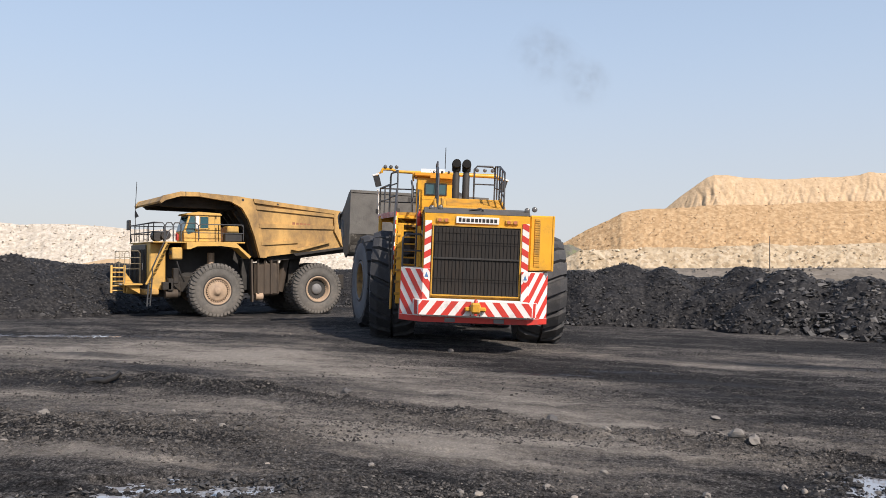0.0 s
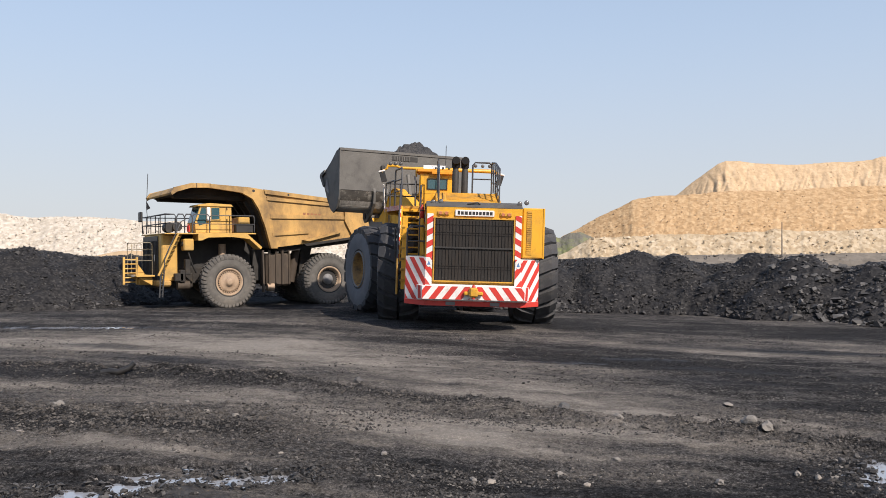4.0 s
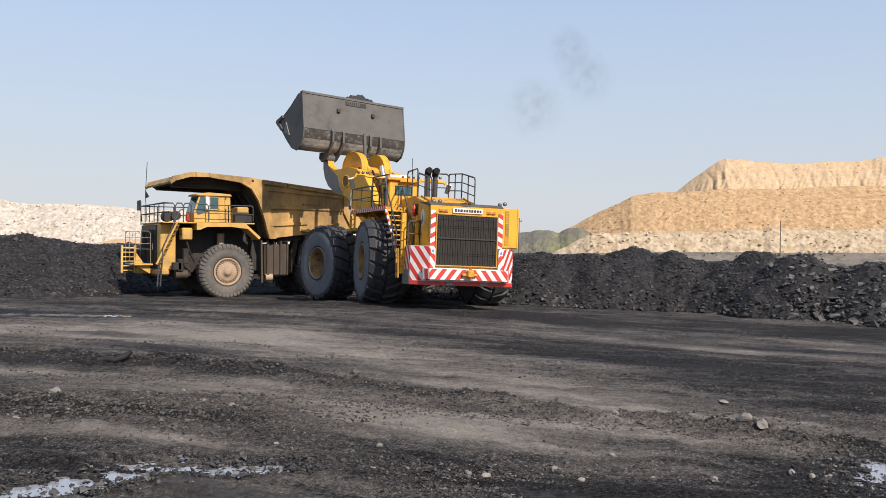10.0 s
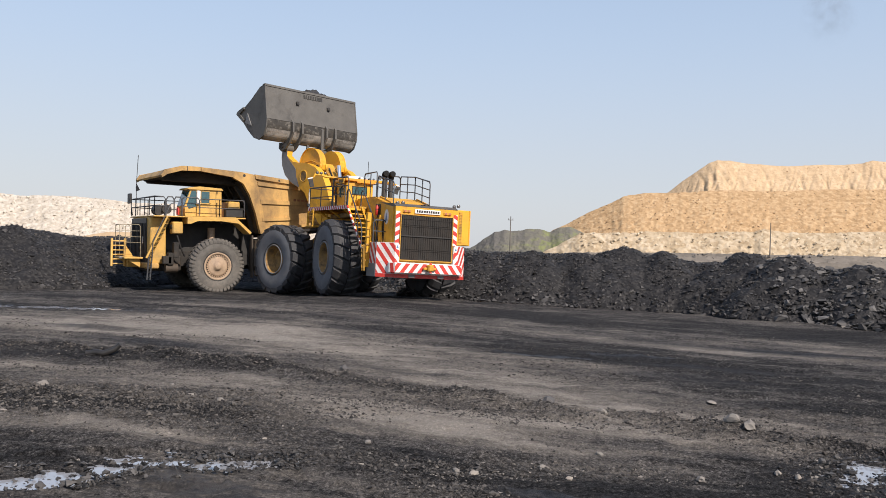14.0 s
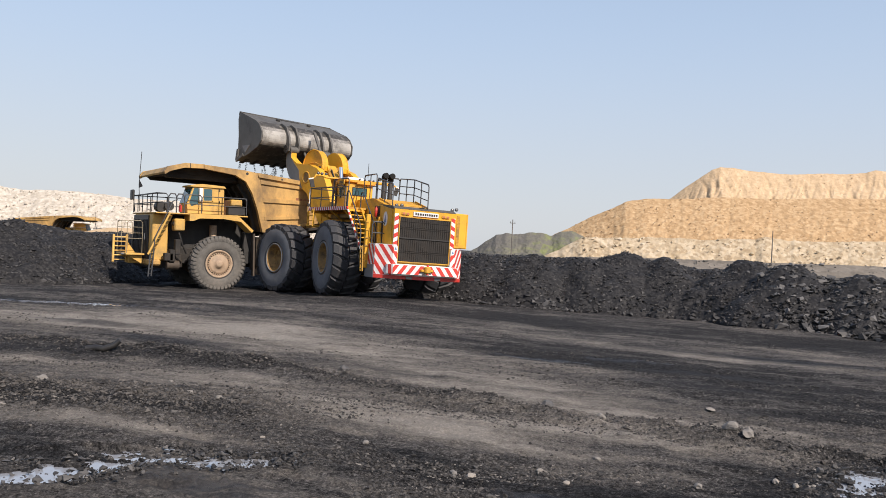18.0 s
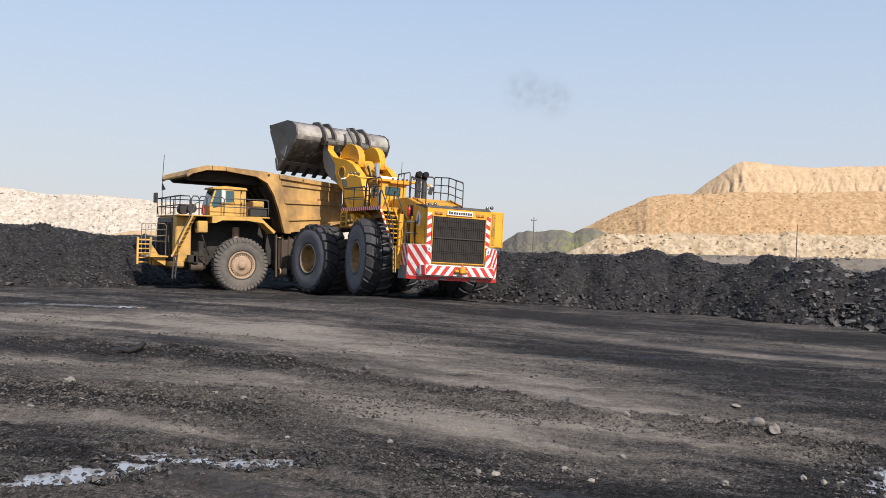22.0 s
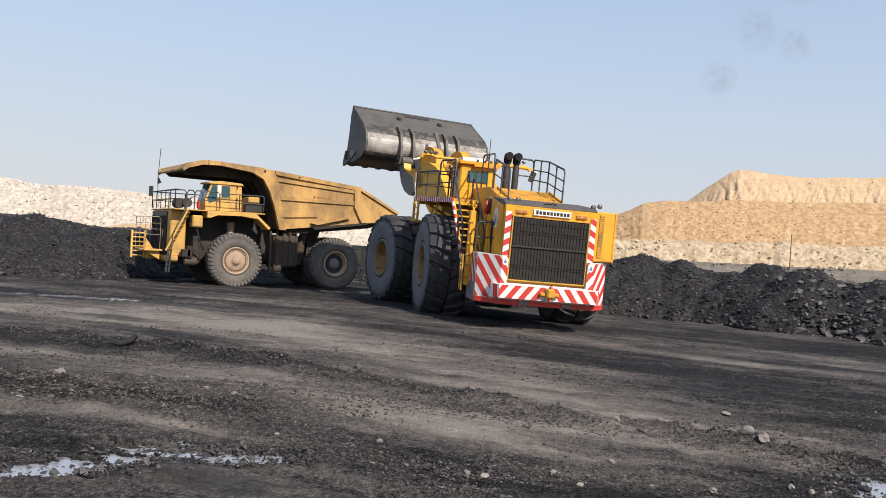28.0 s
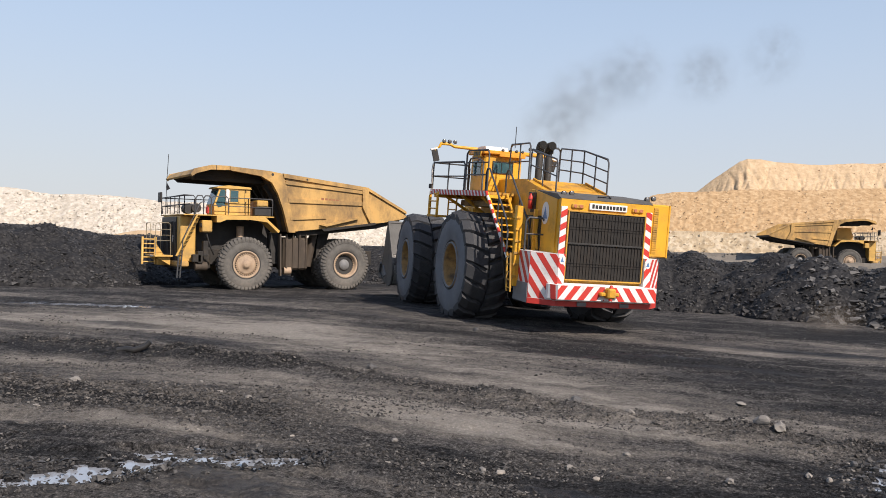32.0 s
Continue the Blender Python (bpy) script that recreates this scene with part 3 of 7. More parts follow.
def build_ground():
    fine = np.radians(np.arange(-36, 36.01, 0.16))
    coarse = np.radians(np.arange(42, 319, 6.0))
    az = np.concatenate([fine, coarse])
    r = np.concatenate([[0.0, 0.4, 2.0, 4.0], np.exp(np.arange(math.log(6.0), math.log(16), 0.0045)), np.exp(np.arange(math.log(16.1), math.log(95), 0.0105)), np.exp(np.arange(math.log(96), math.log(4200), 0.16)), [4500]])
    A, R = np.meshgrid(az, r)
    X, Y = R * np.sin(A), R * np.cos(A)
    Z = ground_z(X, Y)
    Z = np.where(R > 100, low_ground(0 * X + 9, 0 * Y) , Z)
    u, v = tracks(X, Y)
    dry = 0.48 + 0.7 * fbm(u * 0.07, v * 0.33, 4, 41) + 0.55 * fbm(u * 0.25, v * 1.5, 4, 43) + 0.35 * fbm(u * 0.9, v * 4.0, 3, 44)
    def lane(pts, width, amount):
        return amount * np.exp(-((seg_dist(X, Y, pts) / width) ** 2))
    dry += lane([(-16, 23.0), (-6, 23.5), (-1, 20.2), (2, 17.6), (5, 15.2)], 2.0, 0.60)
    dry += lane([(-8, 11.6), (-5, 11.3), (-3.2, 11.0)], 0.35, 0.35)
    dry += lane([(-2.2, 13.6), (0.5, 12.9), (2.5, 11.8)], 1.1, 0.30)
    dry += lane([(-13, 24.4), (-9, 24.6)], 0.9, 0.35)
    dry += lane([(-6.5, 11.6), (-3.5, 11.2)], 0.45, 0.30)
    dry += lane([(-24, 34), (-8, 33), (4, 27.5), (16, 22)], 0.7, 0.35)
    dry -= lane(BERM_B, 0.95, 0.60)
    dry += lane([(-4, 11.3), (-1.5, 11.0), (0.5, 11.4), (3, 11.2)], 0.9, 0.10)
    dry -= lane(BERM, 0.40, 0.40)
    dry += lane([(-9, 16.9), (-6, 16.9), (-3.2, 16.0)], 0.45, 0.35)
    dry -= lane([(-2, 27), (3.5, 22.5), (8, 19.5), (14, 15.5)], 1.4, 0.38)
    dry -= lane([(0.5, 9.8), (9, 10.4)], 1.8, 0.62)
    dry -= 0.23 * sstep(1.5, 7.0, X) * sstep(22, 15, Y)
    dry += lane([(-2.5, 9.4), (1.0, 9.2)], 0.9, 0.30)
    dry -= 0.16 * sstep(-1.5, -7.0, X) * sstep(22, 15, Y)
    dry += 0.28 * np.exp(-(((Y - 16.5) / 5.0) ** 2)) * sstep(6.0, 1.5, X)
    dry -= 0.32 * sstep(25, 33, Y)
    p = puddle_mask(X, Y)
    wet = sstep(-0.55, 0.1, p) * 0.9
    wet = np.maximum(wet, 0.55 * sstep(0.1, 0.5, fbm(u * 0.16, v * 0.9, 3, 47)) * np.exp(-((Y - 25) / 9.0) ** 2))
    for wx, wy, wa, wb, amt in ((2.8, 22.3, 1.8, 0.35, 1.0), (5.0, 23.0, 1.6, 0.3, 0.8), (1.3, 9.2, 0.7, 0.35, 1.0), (-2.6, 8.9, 0.9, 0.4, 1.0), (5.0, 10.6, 0.6, 0.5, 1.0), (-10.0, 29.4, 2.5, 0.5, 0.8)):
        spot = 1 - np.hypot((X - wx + 0.25 * (Y - wy)) / wa, (Y - wy + 0.12 * (X - wx)) / wb) + 0.9 * fbm(X * 2.6, Y * 4.5, 4, 51)
        wet = np.maximum(wet, amt * sstep(-0.2, 0.6, spot))
    ob = grid_mesh("ground", X, Y, Z, ground_material(), attrs={"dry": dry, "wet": wet}, wrap=True)
    tagged(ob, "dark coal-dusted dirt yard with dry tyre lanes and ruts", "ground", kind="structure")


def build_puddles():
    m, nt, b = nodes_of("puddle_water")
    # pale base colour adds to the sky reflection, too dim by itself
    b.inputs["Base Color"].default_value = (0.30, 0.315, 0.34, 1)
    b.inputs["Roughness"].default_value = 0.05
    b.inputs["Specular IOR Level"].default_value = 1.0
    bp = nt.nodes.new("ShaderNodeBump")
    n = nt.nodes.new("ShaderNodeTexNoise")
    n.inputs["Scale"].default_value = 6.0
    bp.inputs["Strength"].default_value, bp.inputs["Distance"].default_value = 0.03, 0.02
    nt.links.new(n.outputs[0], bp.inputs["Height"])
    nt.links.new(bp.outputs[0], b.inputs["Normal"])
    for px, py, a, c, ang in PUDDLES:
        k = 130
        xs, ys = np.meshgrid(np.linspace(-1.5 * a, 1.5 * a, k), np.linspace(-1.6 * c, 1.6 * c, k))
        X = px + xs * math.cos(ang) - ys * math.sin(ang)
        Y = py + xs * math.sin(ang) + ys * math.cos(ang)
        lvl = -0.026 * max(-4, min(9, px)) - 0.032
        ob = grid_mesh("water", X, Y, 0 * X + lvl, m)
        bm = bmesh.new()
        bm.from_mesh(ob.data)
        pm = puddle_mask(X, Y, [(px, py, a, c, ang)]).ravel()
        dry_f = [f for f in bm.faces if max(pm[v.index] for v in f.verts) < -0.2]
        bmesh.ops.delete(bm, geom=dry_f, context="FACES")
        bm.to_mesh(ob.data)
        bm.free()
        tagged(ob, "shallow puddle broken by coal crumbs, coloured pale for the reflected sky", "puddle", kind="structure")


FOOT = [(-60, 43), (-24.4, 46.5), (-21.6, 54.5), (-19.0, 61), (-12, 64), (-5.5, 62), (-2.5, 54), (0, 47), (2.2, 43.8), (4.5, 43.4), (7.4, 43.6), (10.1, 43.1), (12.6, 41.9), (14.5, 40.0), (16, 37.6), (18.5, 35.6), (34, 32)]
# single truckloads tipped along the heap: bearing in degrees, distance and height of the top
LOADS = [(2.6, 48.5, 2.42), (6.0, 47.7, 2.50), (9.2, 48.0, 2.50), (11.8, 48.6, 2.92), (14.3, 48.3, 2.68), (19.2, 47.2, 2.78), (22.2, 45.3, 2.62), (26.0, 44.2, 2.25), (30.5, 44.0, 2.3), (-26.6, 55.5, 3.1), (-23.0, 58, 2.55), (-20.6, 62, 2.7), (-29.8, 54.5, 3.0)]


def pile_height(X, Y):
    fx = np.array([p[0] for p in FOOT])
    fy = np.array([p[1] for p in FOOT])
    foot = np.interp(X, fx, fy)
    d = seg_dist(X, Y, FOOT) * np.where(Y > foot, 1, -1) + 0.8 * fbm(X * 0.16, Y * 0.16, 3, 61) + 0.5 * fbm(X * 0.7, Y * 0.7, 2, 62)
    az = np.degrees(np.arctan2(X, Y))
    crest_az = [-34, -29, -26.5, -24.6, -23.5, -22.4, -21, -12, -4, 3, 8, 10, 12, 14.5, 16.5, 18, 20.9, 24.4, 27, 32]
    crest = [2.9, 2.9, 2.9, 2.72, 2.5, 2.45, 2.5, 2.35, 2.25, 2.3, 2.35, 2.4, 2.5, 2.4, 2.15, 2.2, 2.15, 2.0, 2.0, 2.0]
    top = np.interp(az, crest_az, crest) + 0.14 * fbm(X * 0.45, Y * 0.45, 3, 63)
    g = low_ground(X, Y)
    h = g - 0.06 + 0.62 * np.maximum(d, -0.6)
    k = 0.35
    s = np.clip(0.5 + 0.5 * (top - h) / k, 0, 1)
    z = top * (1 - s) + h * s - k * s * (1 - s)
    z = z - sstep(9, 20, d) * 2.6
    warp = 0.7 * fbm(X * 0.5, Y * 0.5, 3, 67)
    for a, r, zt in LOADS:
        q = np.hypot(X - r * math.sin(radians(a)), Y - r * math.cos(radians(a))) + warp
        z = np.maximum(z, zt - 0.64 * (np.sqrt(np.maximum(q, 0) ** 2 + 0.36) - 0.6))
    inside = (d > -0.5) | (z > g + 0.05)
    return np.where(inside, z, g - 0.4), np.where(z > g + 0.05, np.maximum(d, (z - g) / 0.62), d)


def build_pile():
    for name, lo, hi, label in (("coal_stockpile", -44, -1.0, "long black coal heap behind the dump truck"), ("coal_stockpile", -1.0, 46, "low black coal heap with grey rock lumps")):
        az = np.radians(np.arange(lo, hi + 0.01, 0.10))
        r = np.exp(np.arange(math.log(34), math.log(88), 0.0048))
        A, R = np.meshgrid(az, r)
        X, Y = R * np.sin(A), R * np.cos(A)
        Z, d = pile_height(X, Y)
        rocky = 1 + 0.9 * sstep(20.3, 21.5, np.degrees(A))
        Z = Z + rocky * 0.12 * fbm(X * 1.5, Y * 1.5, 3, 64) * sstep(-0.3, 0.6, d) + 0.07 * fbm(X * 5.5, Y * 5.5, 3, 66) * sstep(-0.3, 0.6, d)
        ob = grid_mesh(name, X, Y, Z, COAL_PILE)
        tagged(ob, label, "coal heap", kind="stuff")


ICO_V = [(0, 0, 1), (0.894, 0, 0.447), (0.276, 0.851, 0.447), (-0.724, 0.526, 0.447), (-0.724, -0.526, 0.447), (0.276, -0.851, 0.447), (0.724, 0.526, -0.447), (-0.276, 0.851, -0.447), (-0.894, 0, -0.447), (-0.276, -0.851, -0.447), (0.724, -0.526, -0.447), (0, 0, -1)]
ICO_F = [(0, 1, 2), (0, 2, 3), (0, 3, 4), (0, 4, 5), (0, 5, 1), (1, 6, 2), (2, 7, 3), (3, 8, 4), (4, 9, 5), (5, 10, 1), (6, 7, 2), (7, 8, 3), (8, 9, 4), (9, 10, 5), (10, 6, 1), (11, 7, 6), (11, 8, 7), (11, 9, 8), (11, 10, 9), (11, 6, 10)]


OCT_V = [(1, 0, 0), (-1, 0, 0), (0, 1, 0), (0, -1, 0), (0, 0, 1), (0, 0, -1)]
OCT_F = [(0, 2, 4), (2, 1, 4), (1, 3, 4), (3, 0, 4), (2, 0, 5), (1, 2, 5), (3, 1, 5), (0, 3, 5)]


def lumps(name, spots, material, seed, label, category, squash=0.7, octa=False):
    """Many angular lumps joined into one mesh; spots are (x, y, z, size)."""
    g = np.random.default_rng(seed)
    n = len(spots)
    base = np.array(OCT_V if octa else ICO_V, float)
    tri = OCT_F if octa else ICO_F
    nv = len(base)
    P = np.array(spots)
    scale = P[:, 3, None] * g.uniform(0.6, 1.25, (n, 3)) * np.array([1, 1, squash])
    q = g.normal(size=(n, 4))
    q /= np.linalg.norm(q, axis=1)[:, None]
    w, x, y, z = q.T
    R = np.stack([1 - 2 * (y * y + z * z), 2 * (x * y - z * w), 2 * (x * z + y * w), 2 * (x * y + z * w), 1 - 2 * (x * x + z * z), 2 * (y * z - x * w), 2 * (x * z - y * w), 2 * (y * z + x * w), 1 - 2 * (x * x + y * y)], -1).reshape(n, 3, 3)
    V = np.sign(base[None]) * np.abs(base[None]) ** 0.6 * g.uniform(0.45, 1.2, (n, nv, 1)) + g.normal(0, 0.22, (n, nv, 3))
    V = np.einsum("nij,nkj->nki", R, V) * scale[:, None] + P[:, None, :3]
    F = (np.array(tri)[None] + nv * np.arange(n)[:, None, None]).reshape(-1, 3)
    me = bpy.data.meshes.new(name)
    me.vertices.add(n * nv)
    me.vertices.foreach_set("co", V.astype(np.float32).ravel())
    me.loops.add(F.size)
    me.loops.foreach_set("vertex_index", F.ravel().astype(np.int32))
    me.polygons.add(len(F))
    me.polygons.foreach_set("loop_start", np.arange(0, F.size, 3, dtype=np.int32))
    me.polygons.foreach_set("use_smooth", np.zeros(len(F), dtype=bool))
    me.update(calc_edges=True)
    me.materials.append(material)
    return tagged(new(name, me), label, category, kind="stuff")


def island_mat(name, c0, c1, rough=0.8, bump=0.4):
    m, nt, b = nodes_of(name)
    geo = nt.nodes.new("ShaderNodeNewGeometry")
    mx = nt.nodes.new("ShaderNodeMix")
    mx.data_type = "RGBA"
    nt.links.new(geo.outputs["Random Per Island"], mx.inputs["Factor"])
    mx.inputs["A"].default_value, mx.inputs["B"].default_value = (*c0, 1), (*c1, 1)
    nt.links.new(mx.outputs["Result"], b.inputs["Base Color"])
    b.inputs["Roughness"].default_value = rough
    b.inputs["Specular IOR Level"].default_value = 0.3
    n = nt.nodes.new("ShaderNodeTexNoise")
    n.inputs["Scale"].default_value = 14
    bp = nt.nodes.new("ShaderNodeBump")
    bp.inputs["Strength"].default_value, bp.inputs["Distance"].default_value = bump, 0.03
    nt.links.new(n.outputs[0], bp.inputs["Height"])
    nt.links.new(bp.outputs[0], b.inputs["Normal"])
    return m


COAL_LUMP = island_mat("coal_lump", (0.012, 0.012, 0.012), (0.095, 0.092, 0.09), 0.6)
GREY_ROCK = island_mat("grey_rock_lump", (0.05, 0.047, 0.044), (0.22, 0.205, 0.185), 0.85)
SLAB = island_mat("dark_slab", (0.014, 0.014, 0.014), (0.15, 0.145, 0.14), 0.7)
GRIT = island_mat("yard_grit", (0.024, 0.023, 0.023), (0.088, 0.083, 0.078), 0.9)
CLOD = island_mat("dirt_clod", (0.05, 0.046, 0.042), (0.12, 0.11, 0.10), 0.95)
PALE_CHIP = island_mat("pale_chip", (0.20, 0.18, 0.155), (0.30, 0.27, 0.235), 0.92)
PALE_LUMP = island_mat("pale_boulder", (0.40, 0.35, 0.28), (0.58, 0.53, 0.45), 0.9)
CREAM_LUMP = island_mat("cream_boulder", (0.34, 0.27, 0.18), (0.60, 0.51, 0.38), 0.9)
TAN_LUMP = island_mat("tan_boulder", (0.27, 0.185, 0.11), (0.54, 0.41, 0.27), 0.9)


def build_lumps():
    g = np.random.default_rng(5)
    # coal lumps on the heaps
    n = 150000
    az = np.radians(g.uniform(-31, 31, n))
    r = g.uniform(36, 78, n)
    X, Y = r * np.sin(az), r * np.cos(az)
    Z, d = pile_height(X, Y)
    ok = (d > -0.9) & (d < 8)
    X, Y, Z, d = X[ok], Y[ok], Z[ok], d[ok]
    rocky = (np.degrees(np.arctan2(X, Y)) > 20.6 + 1.2 * fbm(X, Y, 2, 68)) & (d < 6)
    low = sstep(2.6, 0.2, d)
    s = 0.02 + 0.05 * g.random(len(X)) ** 3 + (0.08 * low + 0.085) * g.random(len(X)) ** 6
    s = np.where(rocky, s * 1.25 + 0.10 * g.random(len(X)) * (g.random(len(X)) < 0.08), s)
    Z = np.maximum(Z, low_ground(X, Y))
    lumps("coal_lumps", np.stack([X, Y, Z + 0.30 * s, s], 1), COAL_LUMP, 7, "loose black coal lumps over the heaps", "coal", 0.7, True)
    big = rocky & (d > 0.0) & (d < 5) & (g.random(len(X)) < 0.075)
    lumps("rock_slabs", np.stack([X, Y, Z + 0.05, 0.05 + 0.21 * g.random(len(X)) ** 3], 1)[big], SLAB, 12, "angular dark slabs heaped on the coal", "rocks", 0.6)
    pick = g.random(len(X)) < np.where(rocky, 0.022, 0.004 + 0.012 * low)
    lumps("rock_lumps", np.stack([X, Y, Z + 0.03, 0.03 + s * 0.8], 1)[pick], GREY_ROCK, 8, "grey stones scattered through the coal heaps", "rocks", 0.6, True)
    # crumbs on the yard
    n = 230000
    az = np.radians(g.uniform(-29, 29, n))
    r = 7.0 + 26 * g.random(n) ** 1.9
    X, Y = r * np.sin(az), r * np.cos(az)
    patch = BERM_B
    w = 0.9 * fbm(X * 0.35, Y * 0.6, 3, 71) + 0.55 * g.random(n) + 0.8 * np.exp(-(seg_dist(X, Y, BERM) / 0.6) ** 2) + 0.8 * np.exp(-(seg_dist(X, Y, patch) / 1.2) ** 2) + 0.5 * np.exp(-(seg_dist(X, Y, [(0, 10.8), (6, 10.2)]) / 1.6) ** 2)
    keep = (w > 0.62) | ((puddle_mask(X, Y) > -0.3) & (r < 14))
    X, Y = X[keep], Y[keep]
    s = 0.008 + 0.034 * g.random(len(X)) ** 6
    lumps("yard_grit", np.stack([X, Y, ground_z(X, Y) + 0.2 * s, s], 1), GRIT, 9, "grit and small coal crumbs on the yard", "gravel", 0.7, True)
    # clods along the ruts
    runs = [BERM, BERM_B]
    cx, cy = [], []
    for run, n, wd in zip(runs, (4200, 5200), (0.28, 0.75)):
        seg = g.integers(0, len(run) - 1, n)
        f = g.random(n)
        R = np.array(run, float)
        cx.append(R[seg, 0] * (1 - f) + R[seg + 1, 0] * f + wd * g.normal(size=n))
        cy.append(R[seg, 1] * (1 - f) + R[seg + 1, 1] * f + wd * g.normal(size=n))
    cx, cy = np.concatenate(cx), np.concatenate(cy)
    cs = 0.010 + 0.042 * g.random(len(cx)) ** 5
    lumps("dirt_clods", np.stack([cx, cy, ground_z(cx, cy) + 0.2 * cs, cs], 1), CLOD, 16, "dark dirt clods pushed up along the ruts", "dirt", 0.75, True)
    # lumps that stand out of the puddles
    n = 9000
    k = g.integers(0, 3, n)
    P = np.array(PUDDLES)[k]
    px, py = P[:, 0] + P[:, 2] * g.uniform(-1.3, 1.3, n), P[:, 1] + P[:, 3] * g.uniform(-1.5, 1.5, n)
    pm = puddle_mask(px, py)
    ok = (pm > -0.25) & (g.random(n) < np.clip(0.45 - 0.5 * pm, 0.04, 0.45))
    px, py = px[ok], py[ok]
    ps = 0.012 + 0.045 * g.random(len(px)) ** 4
    lumps("puddle_crumbs", np.stack([px, py, ground_z(px, py) + 0.03 + 0.3 * ps, ps], 1), COAL_LUMP, 14, "coal crumbs standing in the shallow puddles", "gravel", 0.7, True)
    pick = g.random(len(X)) < np.where((X > 0) & (Y < 13.5), 0.10, 0.035)
    lumps("yard_pebbles", np.stack([X, Y, ground_z(X, Y) + 0.004, s + 0.007 + 0.02 * g.random(len(X)) ** 6], 1)[pick], GREY_ROCK, 10, "small pale pebbles on the yard", "gravel", 0.6, True)


def stone(name, x, y, size, material, label, seed):
    g = random.Random(seed)
    bm = bmesh.new()
    bmesh.ops.create_icosphere(bm, subdivisions=2, radius=1)
    for v in bm.verts:
        n = noise.noise(v.co * 1.3 + Vector((seed, 0, 0)))
        v.co *= 1 + 0.45 * n
        v.co = Vector((v.co.x * size[0], v.co.y * size[1], v.co.z * size[2]))
    me = bpy.data.meshes.new(name)
    bm.to_mesh(me)
    bm.free()
    me.materials.append(material)
    ob = new(name, me)
    z = float(ground_z(np.array([x]), np.array([y]))[0])
    ob.matrix_basis = pose(x, y, z + size[2] * 0.45, 0, 0, g.uniform(0, 180))
    tagged(ob, label, "stone", "loose stones on the yard")


def hill(name, D, pts, material, label, category, slope=0.75, depth=40, gully=0.0, gscale=0.25, rough=0.6, base=-2.0, step=0.10, rows=46, ridged=False):
    """A heap in the distance: pts are (x, crest z) seen at distance D; the face slopes down towards the yard."""
    xs = np.array([p[0] for p in pts], float)
    zs = np.array([p[1] for p in pts], float)
    az = np.arange(np.degrees(np.arctan2(xs[0], D)), np.degrees(np.arctan2(xs[-1], D)), step)
    t = np.tan(np.radians(az))
    crest = np.interp(t * D, xs, zs)
    crest = crest + rough * 0.35 * fbm(t * D * 0.22, 0 * t + D, 4, 81) + rough * 0.12 * fbm(t * D * 1.3, 0 * t + 3, 2, 82)
    f = np.concatenate([np.linspace(0, 1, rows), [1.15, 1.6, 2.4]])
    Fq, T = np.meshgrid(f, t, indexing="ij")
    C = np.broadcast_to(crest, Fq.shape)
    up = np.minimum(Fq, 1)
    Z = base + (C - base) * up
    Y = D - (C - Z) / slope + np.maximum(Fq - 1, 0) * depth
    side = np.sin(up * math.pi) ** 0.8
    wob = fbm(T * D * gscale, Z * gscale * 0.15 + D, 4, 83)
    if ridged:
        wob = 0.35 * wob
        for freq, slant, amp, sd in ((1.0, 0.10, 0.8, 87), (2.1, -0.12, 0.45, 88)):
            run = np.abs(fbm(T * D * gscale * freq + slant * Z + 0.25 * fbm(T * D * 0.5, Z * 0.35, 2, 90), Z * 0.02, 2, sd))
            wob = wob + amp * np.clip(1 - run * 4.0, 0, 1) ** 1.5
    Y = Y + gully * wob * side + rough * 0.9 * fbm(T * D * 0.7, Z * 1.0, 5, 84, 0.72) * side
    Z = Z + rough * 0.25 * fbm(T * D * 0.9, Y * 0.9, 3, 85) * side
    Z = np.where(Fq > 1, C - np.maximum(Fq - 1.2, 0) * 5, Z)
    ob = grid_mesh(name, T * Y, Y, Z, material)
    return tagged(ob, label, category, kind="structure")


UPPER = [(40, 6), (62.4, 20), (65.7, 22.7), (70.3, 26.0), (73.4, 28.3), (75.7, 29.15), (79.7, 29.1), (82.8, 28.5), (87.5, 28.4), (92.2, 28.1), (98.5, 28.3), (104.8, 28.75), (111, 28.95), (115.7, 29.5), (118.8, 30.4), (122, 30.2), (135, 30.6), (160, 27)]
LOWER = [(20, 4), (24.3, 7.3), (26.2, 8.1), (29.9, 10.1), (33.5, 11.95), (37.2, 13.8), (39.7, 15.0), (43.4, 15.7), (48.4, 16.1), (57, 16.7), (63.2, 17.1), (69.5, 17.1), (75.7, 17.3), (82, 17.7), (88, 18.0), (96.3, 18.3), (130, 18.6)]
BENCH = [(17, 2), (20.8, 4.1), (23.7, 5.8), (25.6, 5.95), (30.5, 6.15), (40.3, 6.4), (50.1, 6.75), (54, 7.0), (56, 7.45), (59.9, 7.1), (69.8, 7.3), (76.2, 7.5), (105, 7.6)]
BANK = [(12, 1.0), (18, 2.4), (26, 2.65), (36, 2.8), (44, 3.0), (60, 3.2), (85, 3.3)]
WHITES = [(-150, 12), (-98, 11.6), (-90.9, 11.0), (-88.6, 10.6), (-85, 10.4), (-75, 10.6), (-70, 10.25), (-66, 9.9), (-63, 9.65), (-50, 9.3), (-36, 8.8), (-22, 8.0), (-12, 6.2), (-4, 3.0), (0, 1.0)]


